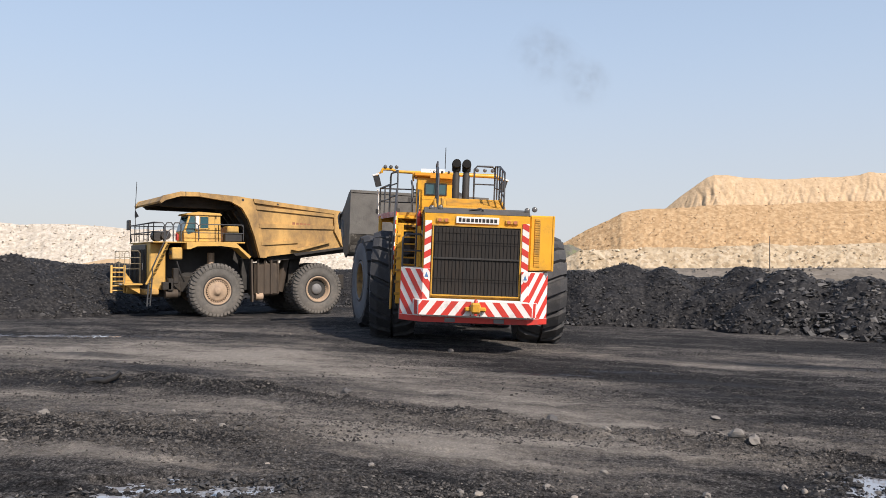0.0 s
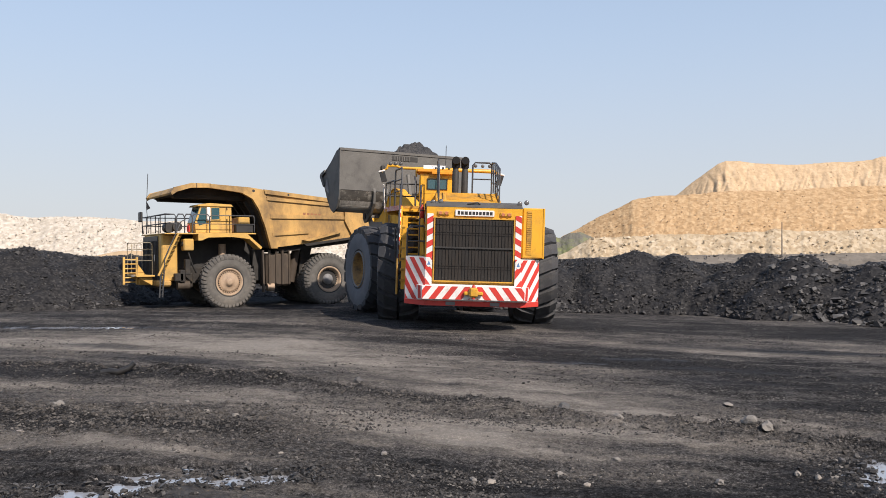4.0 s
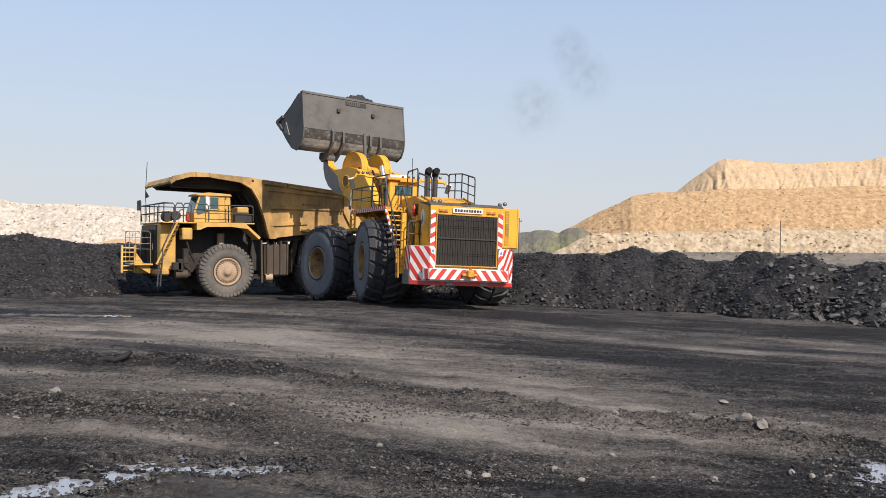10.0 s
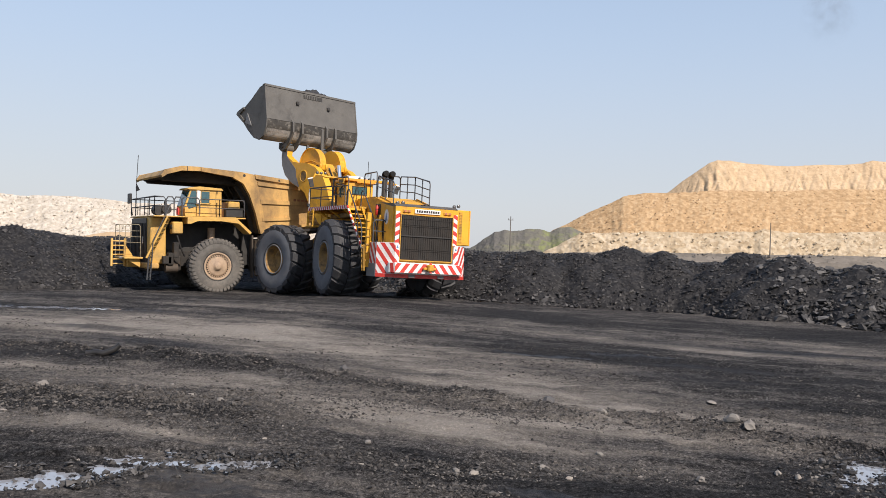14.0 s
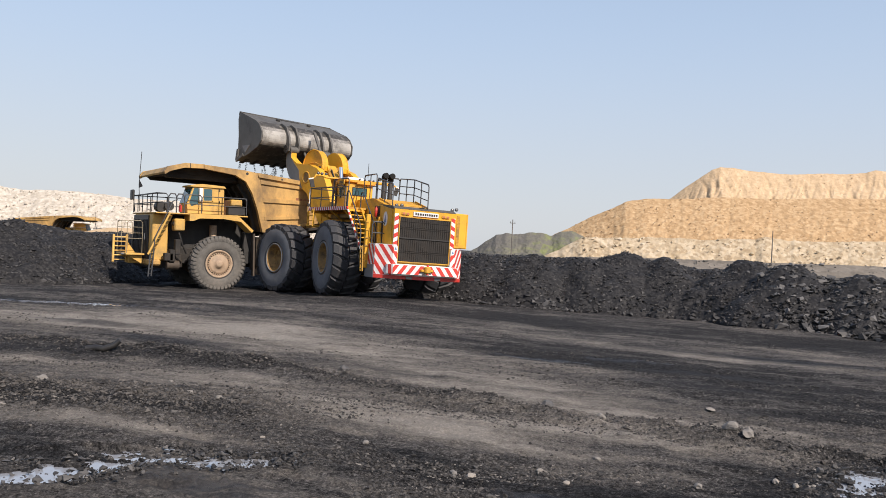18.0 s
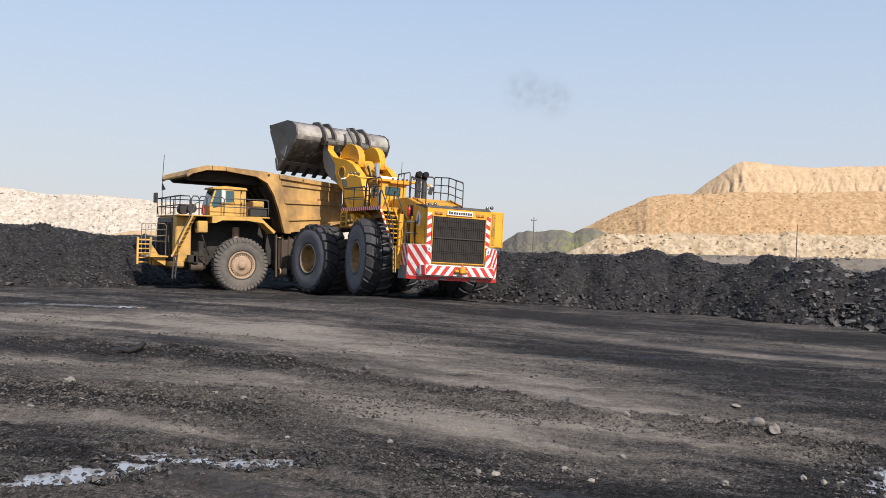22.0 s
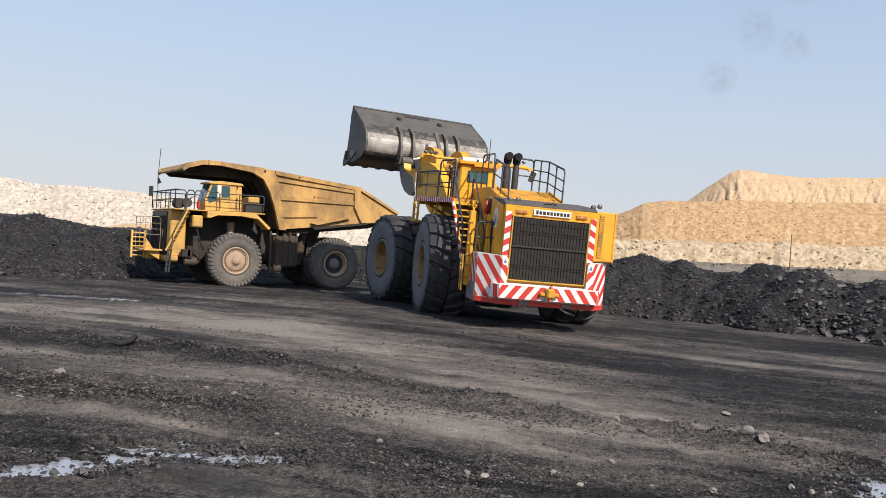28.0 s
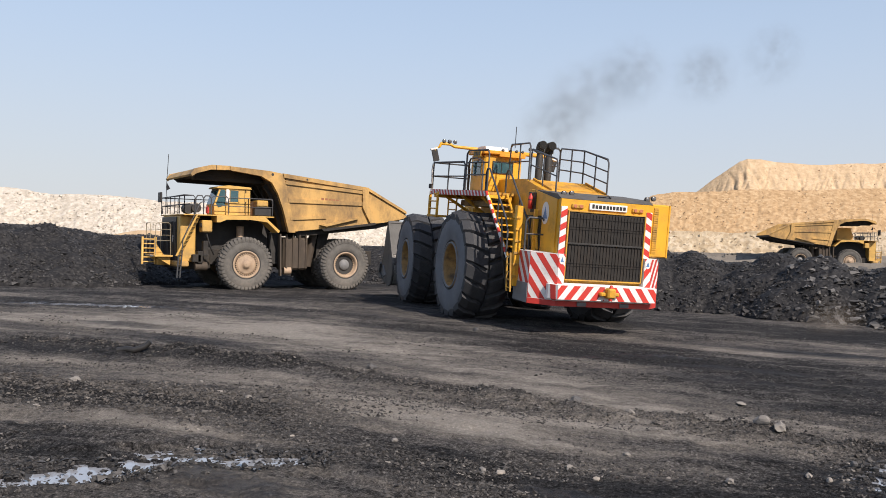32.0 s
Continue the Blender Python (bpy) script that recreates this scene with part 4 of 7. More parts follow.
def build_hills():
    hill("spoil_terrace_upper", 240, UPPER, SPOIL_TOP, "pale gullied upper terrace of a spoil dump", "spoil heap", gully=1.4, gscale=0.26, rough=0.5, rows=110, step=0.06, ridged=True)
    hill("spoil_terrace_lower", 190, LOWER, SPOIL, "tan earth terrace of a spoil dump with boulders", "spoil heap", gully=0.1, gscale=0.3, rough=0.55, rows=110, step=0.06)
    hill("rubble_bench", 150, BENCH, CREAM_ROCK, "cream broken rock bench below the spoil dump", "rubble bench", rough=0.8, slope=0.8, rows=60, step=0.06)
    hill("dust_slope", 122, BANK, GREY_DUST, "grey-brown dusty bank along the haul road", "bank", rough=0.4, slope=0.35)
    hill("dust_berm", 92, [(18, 1.0), (24, 1.9), (30, 2.2), (36, 2.0), (44, 2.3), (60, 2.2)], GREY_DUST, "low grey dust berm beside the haul road", "berm", rough=0.5, slope=0.5, depth=8)
    hill("grassy_hill", 165, [(2, 0), (5.6, 2.6), (7.7, 4.3), (9.8, 5.7), (11.9, 6.2), (14.7, 6.3), (15.7, 6.65), (18.4, 6.7), (20.6, 6.1), (22.2, 6.95), (24.4, 7.2), (26, 6.6), (28.2, 5.9), (31.5, 4.3), (34, 2), (36, 0)], GREEN_HILL, "low grassy old spoil hill", "hill", rough=0.9, slope=0.6, step=0.05, rows=60)
    hill("white_rubble_heap", 175, WHITES, WHITE_ROCK, "white broken limestone heap behind the coal", "rubble heap", rough=0.75, slope=0.7, rows=110, step=0.06)
    hill("tan_mound", 100, [(-47, 0.5), (-43, 2.3), (-39, 3.1), (-35, 3.2), (-31, 2.2), (-28, 0.5)], SPOIL_TOP, "small tan earth mound behind the coal heap", "mound", rough=0.3, slope=0.5, depth=8)


def build_boulders():
    g = np.random.default_rng(15)
    def scatter(D, pts, xa, xb, slope, n, s0, s1, material, label, base=-2.0):
        x = g.uniform(xa, xb, n)
        top = np.interp(x, [p[0] for p in pts], [p[1] for p in pts])
        z = base + (top - base) * g.random(n)
        y = D - (top - z) / slope
        s = s0 + (s1 - s0) * g.random(n) ** 4
        lumps("boulders", np.stack([x / D * y, y - 0.1 - 0.2 * g.random(n), z, s], 1), material, int(D), label, "boulders", 0.8)
    scatter(190, LOWER, 25, 118, 0.75, 2600, 0.04, 0.2, TAN_LUMP, "tan boulders on the lower spoil terrace")
    scatter(150, BENCH, 24, 100, 0.8, 1500, 0.05, 0.34, CREAM_LUMP, "cream boulders on the rubble bench")
    scatter(175, WHITES, -130, -6, 0.7, 5000, 0.04, 0.24, PALE_LUMP, "white limestone boulders on the heap")
    scatter(240, UPPER, 66, 150, 0.75, 500, 0.05, 0.2, TAN_LUMP, "pale boulders on the upper spoil terrace", 12.0)
    scatter(122, BANK, 20, 75, 0.35, 600, 0.08, 0.4, GREY_ROCK, "grey stones on the dusty bank")


def pole(x, y, z0, h, label, arm=True):
    root = tagged(new("utility_pole"), label, "pole", "utility poles")
    root.matrix_basis = pose(x, y, z0)
    part("post", Shape().lathe([(0, 0.10), (h, 0.065)], 8, "z"), POLE_WOOD, root)
    if arm:
        arm_ob = part("crossarm", Shape().box(-0.45, 0.45, -0.05, 0.05, h - 0.62, h - 0.52), POLE_WOOD, root)
        for x0 in (-0.36, 0.36):
            part("insulator", Shape().lathe([(h - 0.52, 0.03), (h - 0.4, 0.06), (h - 0.3, 0.03)], 8, "z"), ZINC, arm_ob, at=pose(x0, 0, 0))


# ---- wheels ----
def wheel(parent, name, r, w, rim_r, rubber, rim_mat, at, side=1, lug=0.09, n_lug=30, dish=0.25, hub=0.5, bolts=24, lug_skew=0.32, rim_label="", style="loader", lug_w=0.35):
    """A wheel about its own centre, axle along y; side +1 shows its face to +y."""
    s = Shape()
    b, ri = w / 2, r - lug
    prof = [(-b * 0.72, rim_r), (-b * 0.93, rim_r + 0.10), (-b, rim_r + (ri - rim_r) * 0.45), (-b * 0.97, ri - 0.30), (-b * 0.86, ri - 0.08), (-b * 0.7, ri), (b * 0.7, ri), (b * 0.86, ri - 0.08), (b * 0.97, ri - 0.30), (b, rim_r + (ri - rim_r) * 0.45), (b * 0.93, rim_r + 0.10), (b * 0.72, rim_r)]
    s.lathe(prof, 56, "y", closed=True)
    loose = []
    for sd in (-1, 1):
        da, sk = lug_w * 2 * math.pi / n_lug * r, lug_skew
        pts, f = [], [(0, 2, 3, 1), (8, 9, 11, 10)]
        for yy, off, zz in ((0.04, 0, 0), (b * 0.66, sk * 0.7, 0), (b * 0.97, sk, -0.12)):
            pts += [(xo * 0.82 + off, sd * yy, r + zz) for xo in (-da, da)] + [(xo + off, sd * yy, ri - 0.06 + zz * 1.4) for xo in (-da, da)]
        for o in (0, 4):
            f += [(o, o + 1, o + 5, o + 4), (o, o + 4, o + 6, o + 2), (o + 1, o + 3, o + 7, o + 5)]
        turns = [Matrix.Rotation(-2 * math.pi * (k + (0.5 if sd > 0 else 0)) / n_lug, 4, "Y") for k in range(n_lug)]
        if style == "loader":
            lug_me = Shape().add(pts, f).mesh("tread_lug")
            lug_me.materials.append(rubber)
            loose += [(lug_me, m) for m in turns]
            continue
        y0 = sd * b * 0.985
        for s.m in turns:
            s.add(pts, f)
            # shoulder block that runs down the side wall
            s.add([(-da * 0.8 + sk, y0 * 0.98, ri - 0.05), (da * 0.8 + sk, y0 * 0.98, ri - 0.05), (da * 0.7 + sk, y0 * 1.0, ri - 0.22), (-da * 0.7 + sk, y0 * 1.0, ri - 0.22), (-da * 0.8 + sk, y0 * 1.015, ri - 0.08), (da * 0.8 + sk, y0 * 1.015, ri - 0.08), (da * 0.7 + sk, y0 * 1.01, ri - 0.18), (-da * 0.7 + sk, y0 * 1.01, ri - 0.18)],
                  [(4, 5, 6, 7), (0, 1, 5, 4), (1, 2, 6, 5), (2, 3, 7, 6), (3, 0, 4, 7)])
    s.m = Matrix.Identity(4)
    tyre = part(name, s, rubber, parent, at=at)
    for lug_me, m in loose:
        part("tread_lug", lug_me, rubber, tyre, at=m)
    if style == "loader":
        for sd in (-1, 1):
            part("side_wall", Shape().lathe([(sd * b * 0.95, rim_r + 0.11), (sd * (b + 0.012), rim_r + (ri - rim_r) * 0.42), (sd * (b * 0.99 + 0.012), ri - 0.30), (sd * (b * 0.93 + 0.01), ri - 0.10)], 56, "y", caps=False), RUBBER_SIDE, tyre, "smooth dusty side wall, tinted blue for sky light")
    else:
        # near-black ring painted as the shade between tyre and rim
        part("bead_shade_ring", Shape().lathe([(side * (b * 0.93 + 0.012), rim_r + 0.10), (side * (b * 0.92 + 0.004), rim_r + 0.02)], 40, "y", caps=False), DARK, tyre, "dark ring painted as the shaded gap round the rim")
    q = Shape()
    e = side
    q.lathe([(e * b * 0.90, rim_r + 0.05), (e * b * 0.96, rim_r + 0.02), (e * b * 0.93, rim_r - 0.05), (e * (b * 0.8), rim_r - 0.09), (e * (b - dish), rim_r - 0.16), (e * (b - dish - 0.02), hub - 0.1)], 40, "y", caps=False)
    q.lathe([(-e * b * 0.9, rim_r + 0.04), (-e * b * 0.8, rim_r - 0.1), (-e * 0.05, rim_r - 0.2), (-e * 0.05, 0.0)], 24, "y", caps=False)
    part("rim", q, rim_mat, tyre, rim_label)
    if style == "truck_front":
        # near-black ring painted as the shade behind the bolts
        part("bolt_shade_ring", Shape().lathe([(e * (b - dish + 0.03), rim_r - 0.07), (e * (b - dish + 0.02), rim_r - 0.10), (e * (b - dish + 0.075), rim_r - 0.165)], 40, "y", caps=False), DARK, tyre, "dark ring painted as shade round the bolt circle")
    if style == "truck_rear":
        # near-black ring painted as the shade deep in the rim
        part("rim_shade_ring", Shape().lathe([(e * (b - dish + 0.03), rim_r - 0.13), (e * (b - dish + 0.012), 0.25)], 30, "y", caps=False), DARK, tyre, "dark ring painted as the shaded recess round the hub")
    if style == "loader":
        part("lock_ring", Shape().lathe([(e * b * 0.93, rim_r + 0.035), (e * b * 0.985, rim_r + 0.02), (e * b * 0.985, rim_r - 0.02), (e * b * 0.9, rim_r - 0.05)], 40, "y", caps=False), ZINC, tyre, "grey steel lock ring")
    h = Shape()
    if style == "truck_front":
        h.lathe([(e * (b - dish - 0.08), rim_r - 0.14), (e * (b - dish + 0.06), rim_r - 0.17), (e * (b - dish + 0.10), rim_r - 0.30), (e * (b - dish + 0.10), 0.24), (e * (b - dish + 0.22), 0.20), (e * (b - dish + 0.25), 0.12), (e * (b - dish + 0.25), 0.0)], 32, "y")
    elif style == "truck_rear":
        h.lathe([(e * (b - dish - 0.2), 0.35), (e * (b - dish + 0.04), 0.34), (e * (b - dish + 0.13), 0.31), (e * (b - dish + 0.15), 0.0)], 28, "y")
    else:
        h.lathe([(e * (b - dish - 0.15), hub + 0.06), (e * (b - dish), hub), (e * (b - dish + 0.02), hub - 0.10), (e * (b - dish - 0.10), hub - 0.16), (e * (b - dish - 0.10), 0.0)], 28, "y")
    part("hub", h, rim_mat if style != "truck_rear" else ZINC, tyre)
    rb = rim_r - 0.15 if style != "loader" else hub + 0.10
    bolt = Shape().lathe([(-0.05, 0.038), (0.09, 0.038)], 6, "y", False).mesh("wheel_bolt")
    bolt.materials.append(rim_mat)
    for k in range(bolts):
        a = 2 * math.pi * k / bolts
        nut = new("wheel_bolt", bolt)
        nut.parent = tyre
        nut.matrix_basis = Matrix.Translation((rb * math.cos(a), e * (b - dish + (0.05 if style == "truck_front" else 0.01)), rb * math.sin(a)))
    return tyre


def railing(parent, path, h, r=0.028, mids=(0.5,), material=None, posts=None, name="handrail"):
    """A handrail along a path of deck points: top rail with rounded turns, mid rails and posts."""
    material = material or RAILM
    s = Shape()
    P = [Vector(p) for p in path]
    top = [P[0], P[0] + Vector((0, 0, h - 0.12)), P[0] + Vector((0, 0, h)) + (P[1] - P[0]).normalized() * 0.10]
    for p in P[1:-1]:
        top.append(p + Vector((0, 0, h)))
    top += [P[-1] + Vector((0, 0, h)) + (P[-2] - P[-1]).normalized() * 0.10, P[-1] + Vector((0, 0, h - 0.12)), P[-1]]
    s.tube(top, r)
    for m in mids:
        s.tube([p + Vector((0, 0, h * m)) for p in P], r * 0.85)
    for a, b in zip(P[:-1], P[1:]):
        n = max(1, round((b - a).length / 1.1))
        for k in range(0, n + 1):
            p = a.lerp(b, k / n)
            if (p - P[0]).length > 0.2 and (p - P[-1]).length > 0.2:
                s.tube([p, p + Vector((0, 0, h))], r, 6)
    return part(name, s, material, parent)


def ladder(parent, a, b, width, side, n, material, name="ladder", rail_r=0.05, tread=0.0):
    """Two stringers from a to b with rungs or treads; side is the direction of the width."""
    s = Shape()
    a, b, d = Vector(a), Vector(b), Vector(side).normalized() * width / 2
    for k in (-1, 1):
        s.tube([a + d * k, b + d * k], rail_r, 6)
    ob = part(name, s, material, parent)
    for i in range(n):
        t = Shape()
        p = a.lerp(b, (i + 0.5) / n)
        if tread:
            f = Vector((b.x - a.x, b.y - a.y, 0))
            f = f.normalized() * tread / 2 if f.length > 0.01 else Vector((tread / 2, 0, 0))
            q = [p - d - f, p + d - f, p + d + f, p - d + f]
            t.add(q + [v - Vector((0, 0, 0.05)) for v in q], [(0, 1, 2, 3), (7, 6, 5, 4), (0, 4, 5, 1), (1, 5, 6, 2), (2, 6, 7, 3), (3, 7, 4, 0)])
        else:
            t.tube([p - d, p + d], rail_r * 0.6, 6)
        part("step" if tread else "rung", t, material, ob)
    return ob


def oval_decal(parent, o, u, v, n, a, b):
    pts = [(a * math.cos(2 * math.pi * k / 20), b * math.sin(2 * math.pi * k / 20)) for k in range(20)]
    d = part("decal", Shape().quadstrip(pts, u, v, o, n), WHITE, parent, "white oval decal")
    part("decal_mark", Shape().quadstrip([(-a * 0.62, -b * 0.5), (a * 0.62, -b * 0.5), (0, b * 0.6)], u, v, Vector(o) + Vector(n) * 0.004, n), BLUE, d, "blue mark")


# ---- haul truck ----
def lamp_unit(parent, x, y, z, d=(-1, 0, 0), size=0.11):
    s = Shape()
    q = Vector(d).to_track_quat("Y", "Z").to_matrix().to_4x4()
    s.m = Matrix.Translation((x, y, z)) @ q
    s.lathe([(-0.13, 0.04), (-0.08, size * 0.9), (0.0, size), (0.0, 0.0)], 12, "y")
    ob = part("work_lamp", s, BLACK, parent)
    s2 = Shape()
    s2.m = Matrix.Translation((x, y, z)) @ q
    s2.lathe([(0.004, size * 0.85), (0.02, size * 0.5), (0.024, 0.0)], 12, "y")
    part("lens", s2, LAMP, ob)
    return ob


def build_truck():
    T = tagged(new("haul_truck"), "dusty yellow mining dump truck standing beside the coal heap", "dump truck", "mining trucks")
    # frame
    s = Shape()
    for y in (-1.15, 1.15):
        s.box(-2.6, 9.6, y - 0.25, y + 0.25, 1.55, 2.5, 0.05)
    s.box(-1.2, 1.2, -1.5, 1.5, 1.2, 2.4, 0.1).box(5.4, 6.9, -1.6, 1.6, 1.2, 2.3, 0.08).box(8.2, 10.2, -1.9, 1.9, 1.3, 2.2, 0.08)
    part("chassis", s, TRUCK_IN, T)
    part("axle_housing", Shape().lathe([(-2.3, 0.55), (-0.8, 0.75), (0.8, 0.75), (2.3, 0.55)], 20, "y"), TRUCK_IN, T, at=pose(0, 0, 1.64))
    # wheels
    r, w = 1.64, 1.0
    spots = []
    for side in (1, -1):
        spots.append((wheel(T, "front_wheel", r, w, 0.78, RUBBER_DUST, RIM_TAN, pose(6.40, side * 2.72, r), side, 0.08, 40, 0.16, 0.55, 30, 0.12, "dusty tan bolted rim", "truck_front"), 6.40, side * 2.72))
        spots.append((wheel(T, "rear_wheel", r, w, 0.78, RUBBER_DUST, RIM_TAN, pose(0, side * 2.68, r), side, 0.08, 44, 0.34, 0.5, 28, 0.12, "dusty tan rim", "truck_rear"), 0, side * 2.68))
        spots.append((wheel(T, "inner_rear_wheel", r, w, 0.78, RUBBER_DUST, RIM_TAN, pose(0, side * 1.58, r), side, 0.08, 44, 0.34, 0.5, 28, 0.12, "", "truck_rear"), 0, side * 1.58))
    # dump body
    top = lambda x: 7.08 + (x - 4.2) * 0.099
    bot = lambda x: 3.66 + (3.5 - x) * 0.118
    side_poly = [(3.5, 3.66), (4.25, 7.12), (-1.35, 6.53), (-4.1, 5.12), (-4.25, 4.72), (-2.6, 4.38)]
    for y in (1, -1):
        sw = part("body_side", Shape().prism(side_poly, y * 3.05, y * 3.2), TRUCK, T)
        rb = Shape()
        rb.prism([(4.28, 7.16), (-1.42, 6.57), (-1.40, 6.33), (4.22, 6.90)], y * 3.0, y * 3.34)
        rb.prism([(-1.35, 6.58), (-4.15, 5.16), (-4.18, 4.98), (-1.42, 6.36)], y * 3.0, y * 3.32)
        part("top_rail", rb, TRUCK, sw)
        for f0, x0, x1, th in ((0.13, 4.1, -1.0, 0.10), (0.44, 3.9, -1.3, 0.12), (0.76, 3.75, 1.4, 0.09)):
            za, zb = top(x0) + (bot(x0) - top(x0)) * f0, top(x1) + (bot(x1) - top(x1)) * f0
            part("rib", Shape().prism([(x0, za + th), (x1, zb + th), (x1, zb - th), (x0, za - th)], y * 3.18, y * 3.3), TRUCK, sw)
        part("rib", Shape().prism([(-1.0, 6.5), (-1.42, 6.5), (-1.45, 5.4), (-2.0, 4.35), (-1.55, 4.32), (-1.02, 5.3)], y * 3.18, y * 3.36), TRUCK, sw)
        part("front_post", Shape().prism([(3.42, 3.60), (3.84, 3.60), (4.2, 4.92), (4.57, 5.93), (4.97, 6.58), (5.64, 6.93), (7.46, 7.16), (7.5, 7.40), (5.12, 7.26), (4.28, 7.14), (4.06, 6.5)], y * 2.93, y * 3.27), TRUCK, sw)
        # dark discs give the holes their inner shade; nothing is cut
        part("body_eye", Shape().lathe([(y * 3.262, 0.085), (y * 3.276, 0.085)], 14, "y"), DARK, sw, "dark disc standing for a shaded round hole", at=pose(4.92, 0, 7.06))
        part("body_eye", Shape().lathe([(y * 3.19, 0.06), (y * 3.345, 0.06)], 12, "y"), DARK, sw, "dark disc standing for a shaded round hole", at=pose(2.75, 0, 6.86))
        part("deflector_plate", Shape().prism([(1.85, 4.10), (-0.55, 4.64), (-0.75, 4.56), (1.45, 4.02)], y * 3.15, y * 3.46), TRUCK, sw)
        # skirt coloured near black for the shadow below the body edge
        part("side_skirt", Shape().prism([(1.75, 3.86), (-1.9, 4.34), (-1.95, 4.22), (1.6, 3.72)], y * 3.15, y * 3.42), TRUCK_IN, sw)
        for xk, zk in ((-2.3, 4.32), (-3.4, 4.42)):
            part("lifting_eye", Shape().prism([(xk - 0.2, zk), (xk + 0.2, zk), (xk, zk - 0.35)], y * 2.6, y * 2.75), TRUCK_IN, sw)
        for k in range(5):
            xk = 1.75 - k * 0.25
            part("number_mark", Shape().box(xk - 0.17, xk, y * 3.2, y * 3.206, 5.62 - 0.02 * k, 5.80 - 0.02 * k, 0.002), MARK, sw, "faded brown fleet mark")
    # floor and headboard: grimy, and darkened in colour for the shade there
    fl = Shape().prism([(3.6, 3.62), (-2.6, 4.32), (-4.3, 4.66), (-4.3, 4.86), (-2.6, 4.56), (3.6, 3.9)], -3.05, 3.05)
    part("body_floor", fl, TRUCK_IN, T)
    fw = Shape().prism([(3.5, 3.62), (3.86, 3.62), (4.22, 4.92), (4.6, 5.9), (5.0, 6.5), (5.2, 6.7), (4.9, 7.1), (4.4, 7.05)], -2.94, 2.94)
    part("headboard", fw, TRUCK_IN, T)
    for y in (-2.2, -1.1, 0.0, 1.1, 2.2):
        part("headboard_rib", Shape().prism([(3.86, 3.7), (4.1, 3.7), (4.44, 4.9), (4.8, 5.8), (5.2, 6.4), (5.0, 6.5), (4.6, 5.9), (4.22, 4.92)], y - 0.1, y + 0.1), TRUCK_IN, T)
    for k in range(7):
        y = -2.7 + k * 0.9
        part("floor_beam", Shape().prism([(3.3, 3.66), (-3.9, 4.60), (-3.9, 4.42), (-2.2, 3.98), (3.1, 3.36)], y - 0.12, y + 0.12), TRUCK_IN, T)
    # canopy over the cab
    can = Shape()
    can.prism([(4.3, 7.10), (5.1, 7.24), (7.5, 7.39), (8.6, 7.39), (9.55, 7.14), (9.75, 6.84), (9.70, 6.74), (9.45, 6.98), (8.6, 7.24), (7.5, 7.24), (5.2, 7.08), (4.3, 6.95)], -2.93, 2.93)
    part("canopy", can, TRUCK, T)
    for y in (1, -1):
        side_fascia = part("canopy_side", Shape().prism([(7.48, 7.42), (8.6, 7.42), (9.56, 7.16), (9.77, 6.85), (9.70, 6.70), (9.42, 6.90), (8.6, 7.15), (7.48, 7.18)], y * 2.9, y * 3.24), TRUCK, T)
        part("seam", Shape().box(8.28, 8.32, y * 3.24 - 0.006, y * 3.24 + 0.006, 7.15, 7.42, 0.002), DARK, side_fascia)
        # beam and underside carry the canopy's shade in their dark colour
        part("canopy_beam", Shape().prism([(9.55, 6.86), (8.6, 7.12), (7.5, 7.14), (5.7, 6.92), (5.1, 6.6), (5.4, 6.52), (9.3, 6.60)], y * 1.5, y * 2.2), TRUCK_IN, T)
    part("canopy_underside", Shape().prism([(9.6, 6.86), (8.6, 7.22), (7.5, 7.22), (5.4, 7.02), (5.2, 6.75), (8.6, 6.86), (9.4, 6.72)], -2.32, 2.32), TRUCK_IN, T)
    # struts and tanks
    for y in (1, -1):
        part("fuel_tank", Shape().box(2.4, 4.0, y * 2.1 - 0.7, y * 2.1 + 0.7, 1.3, 3.3, 0.12), TANK, T)
        for k in range(4):
            part("tank_rib", Shape().tube([(2.55 + 0.42 * k, y * 2.82, 1.4), (2.55 + 0.42 * k, y * 2.82, 3.5)], 0.05 + 0.03 * (k % 2), 8), TANK, T)
        part("hoist_cylinder", Shape().tube([(2.15, y * 1.95, 1.5), (1.7, y * 1.95, 3.75)], 0.26, 12), TANK, T)
        part("body_bracket", Shape().prism([(1.4, 3.9), (0.6, 3.95), (1.2, 1.9), (1.6, 1.9)], y * 1.7, y * 2.0), TRUCK_IN, T)
        part("mud_guard", Shape().prism([(4.25, 3.5), (4.35, 3.5), (4.3, 0.95), (4.2, 0.95)], y * 2.85, y * 3.12), TANK, T)
        part("sump", Shape().tube([(3.95, y * 2.7, 1.25), (3.5, y * 2.7, 1.25)], 0.24, 12), RIM_TAN, T)
        # arch over the front wheel
        part("fender", Shape().prism([(4.45, 3.55), (5.15, 4.18), (6.2, 4.30), (7.6, 4.27), (8.0, 4.10), (8.2, 4.10), (8.2, 4.5), (5.35, 4.55), (4.35, 3.68)], y * 1.9, y * 3.12), TRUCK_CAB, T)
        part("headlamp_cluster", Shape().box(8.4, 9.0, y * 2.6 - 0.35, y * 2.6 + 0.35, 3.5, 4.2, 0.06), TRUCK_CAB, T)
        for k in (-0.16, 0.16):
            lamp_unit(T, 9.03, y * 2.6 + k, 3.9, (1, 0, 0), 0.14)
    for k, (x, z, w0, h0) in enumerate(((9.0, 2.2, 0.5, 0.45), (5.6, 4.36, 0.5, 0.2), (6.4, 4.4, 0.4, 0.16), (7.3, 4.36, 0.5, 0.2), (8.6, 3.0, 0.3, 0.9), (8.9, 2.4, 0.3, 0.7))):
        part("pipe_bracket", Shape().box(x, x + w0, 2.5, 2.9, z - h0, z, 0.03), TRUCK_IN, T)
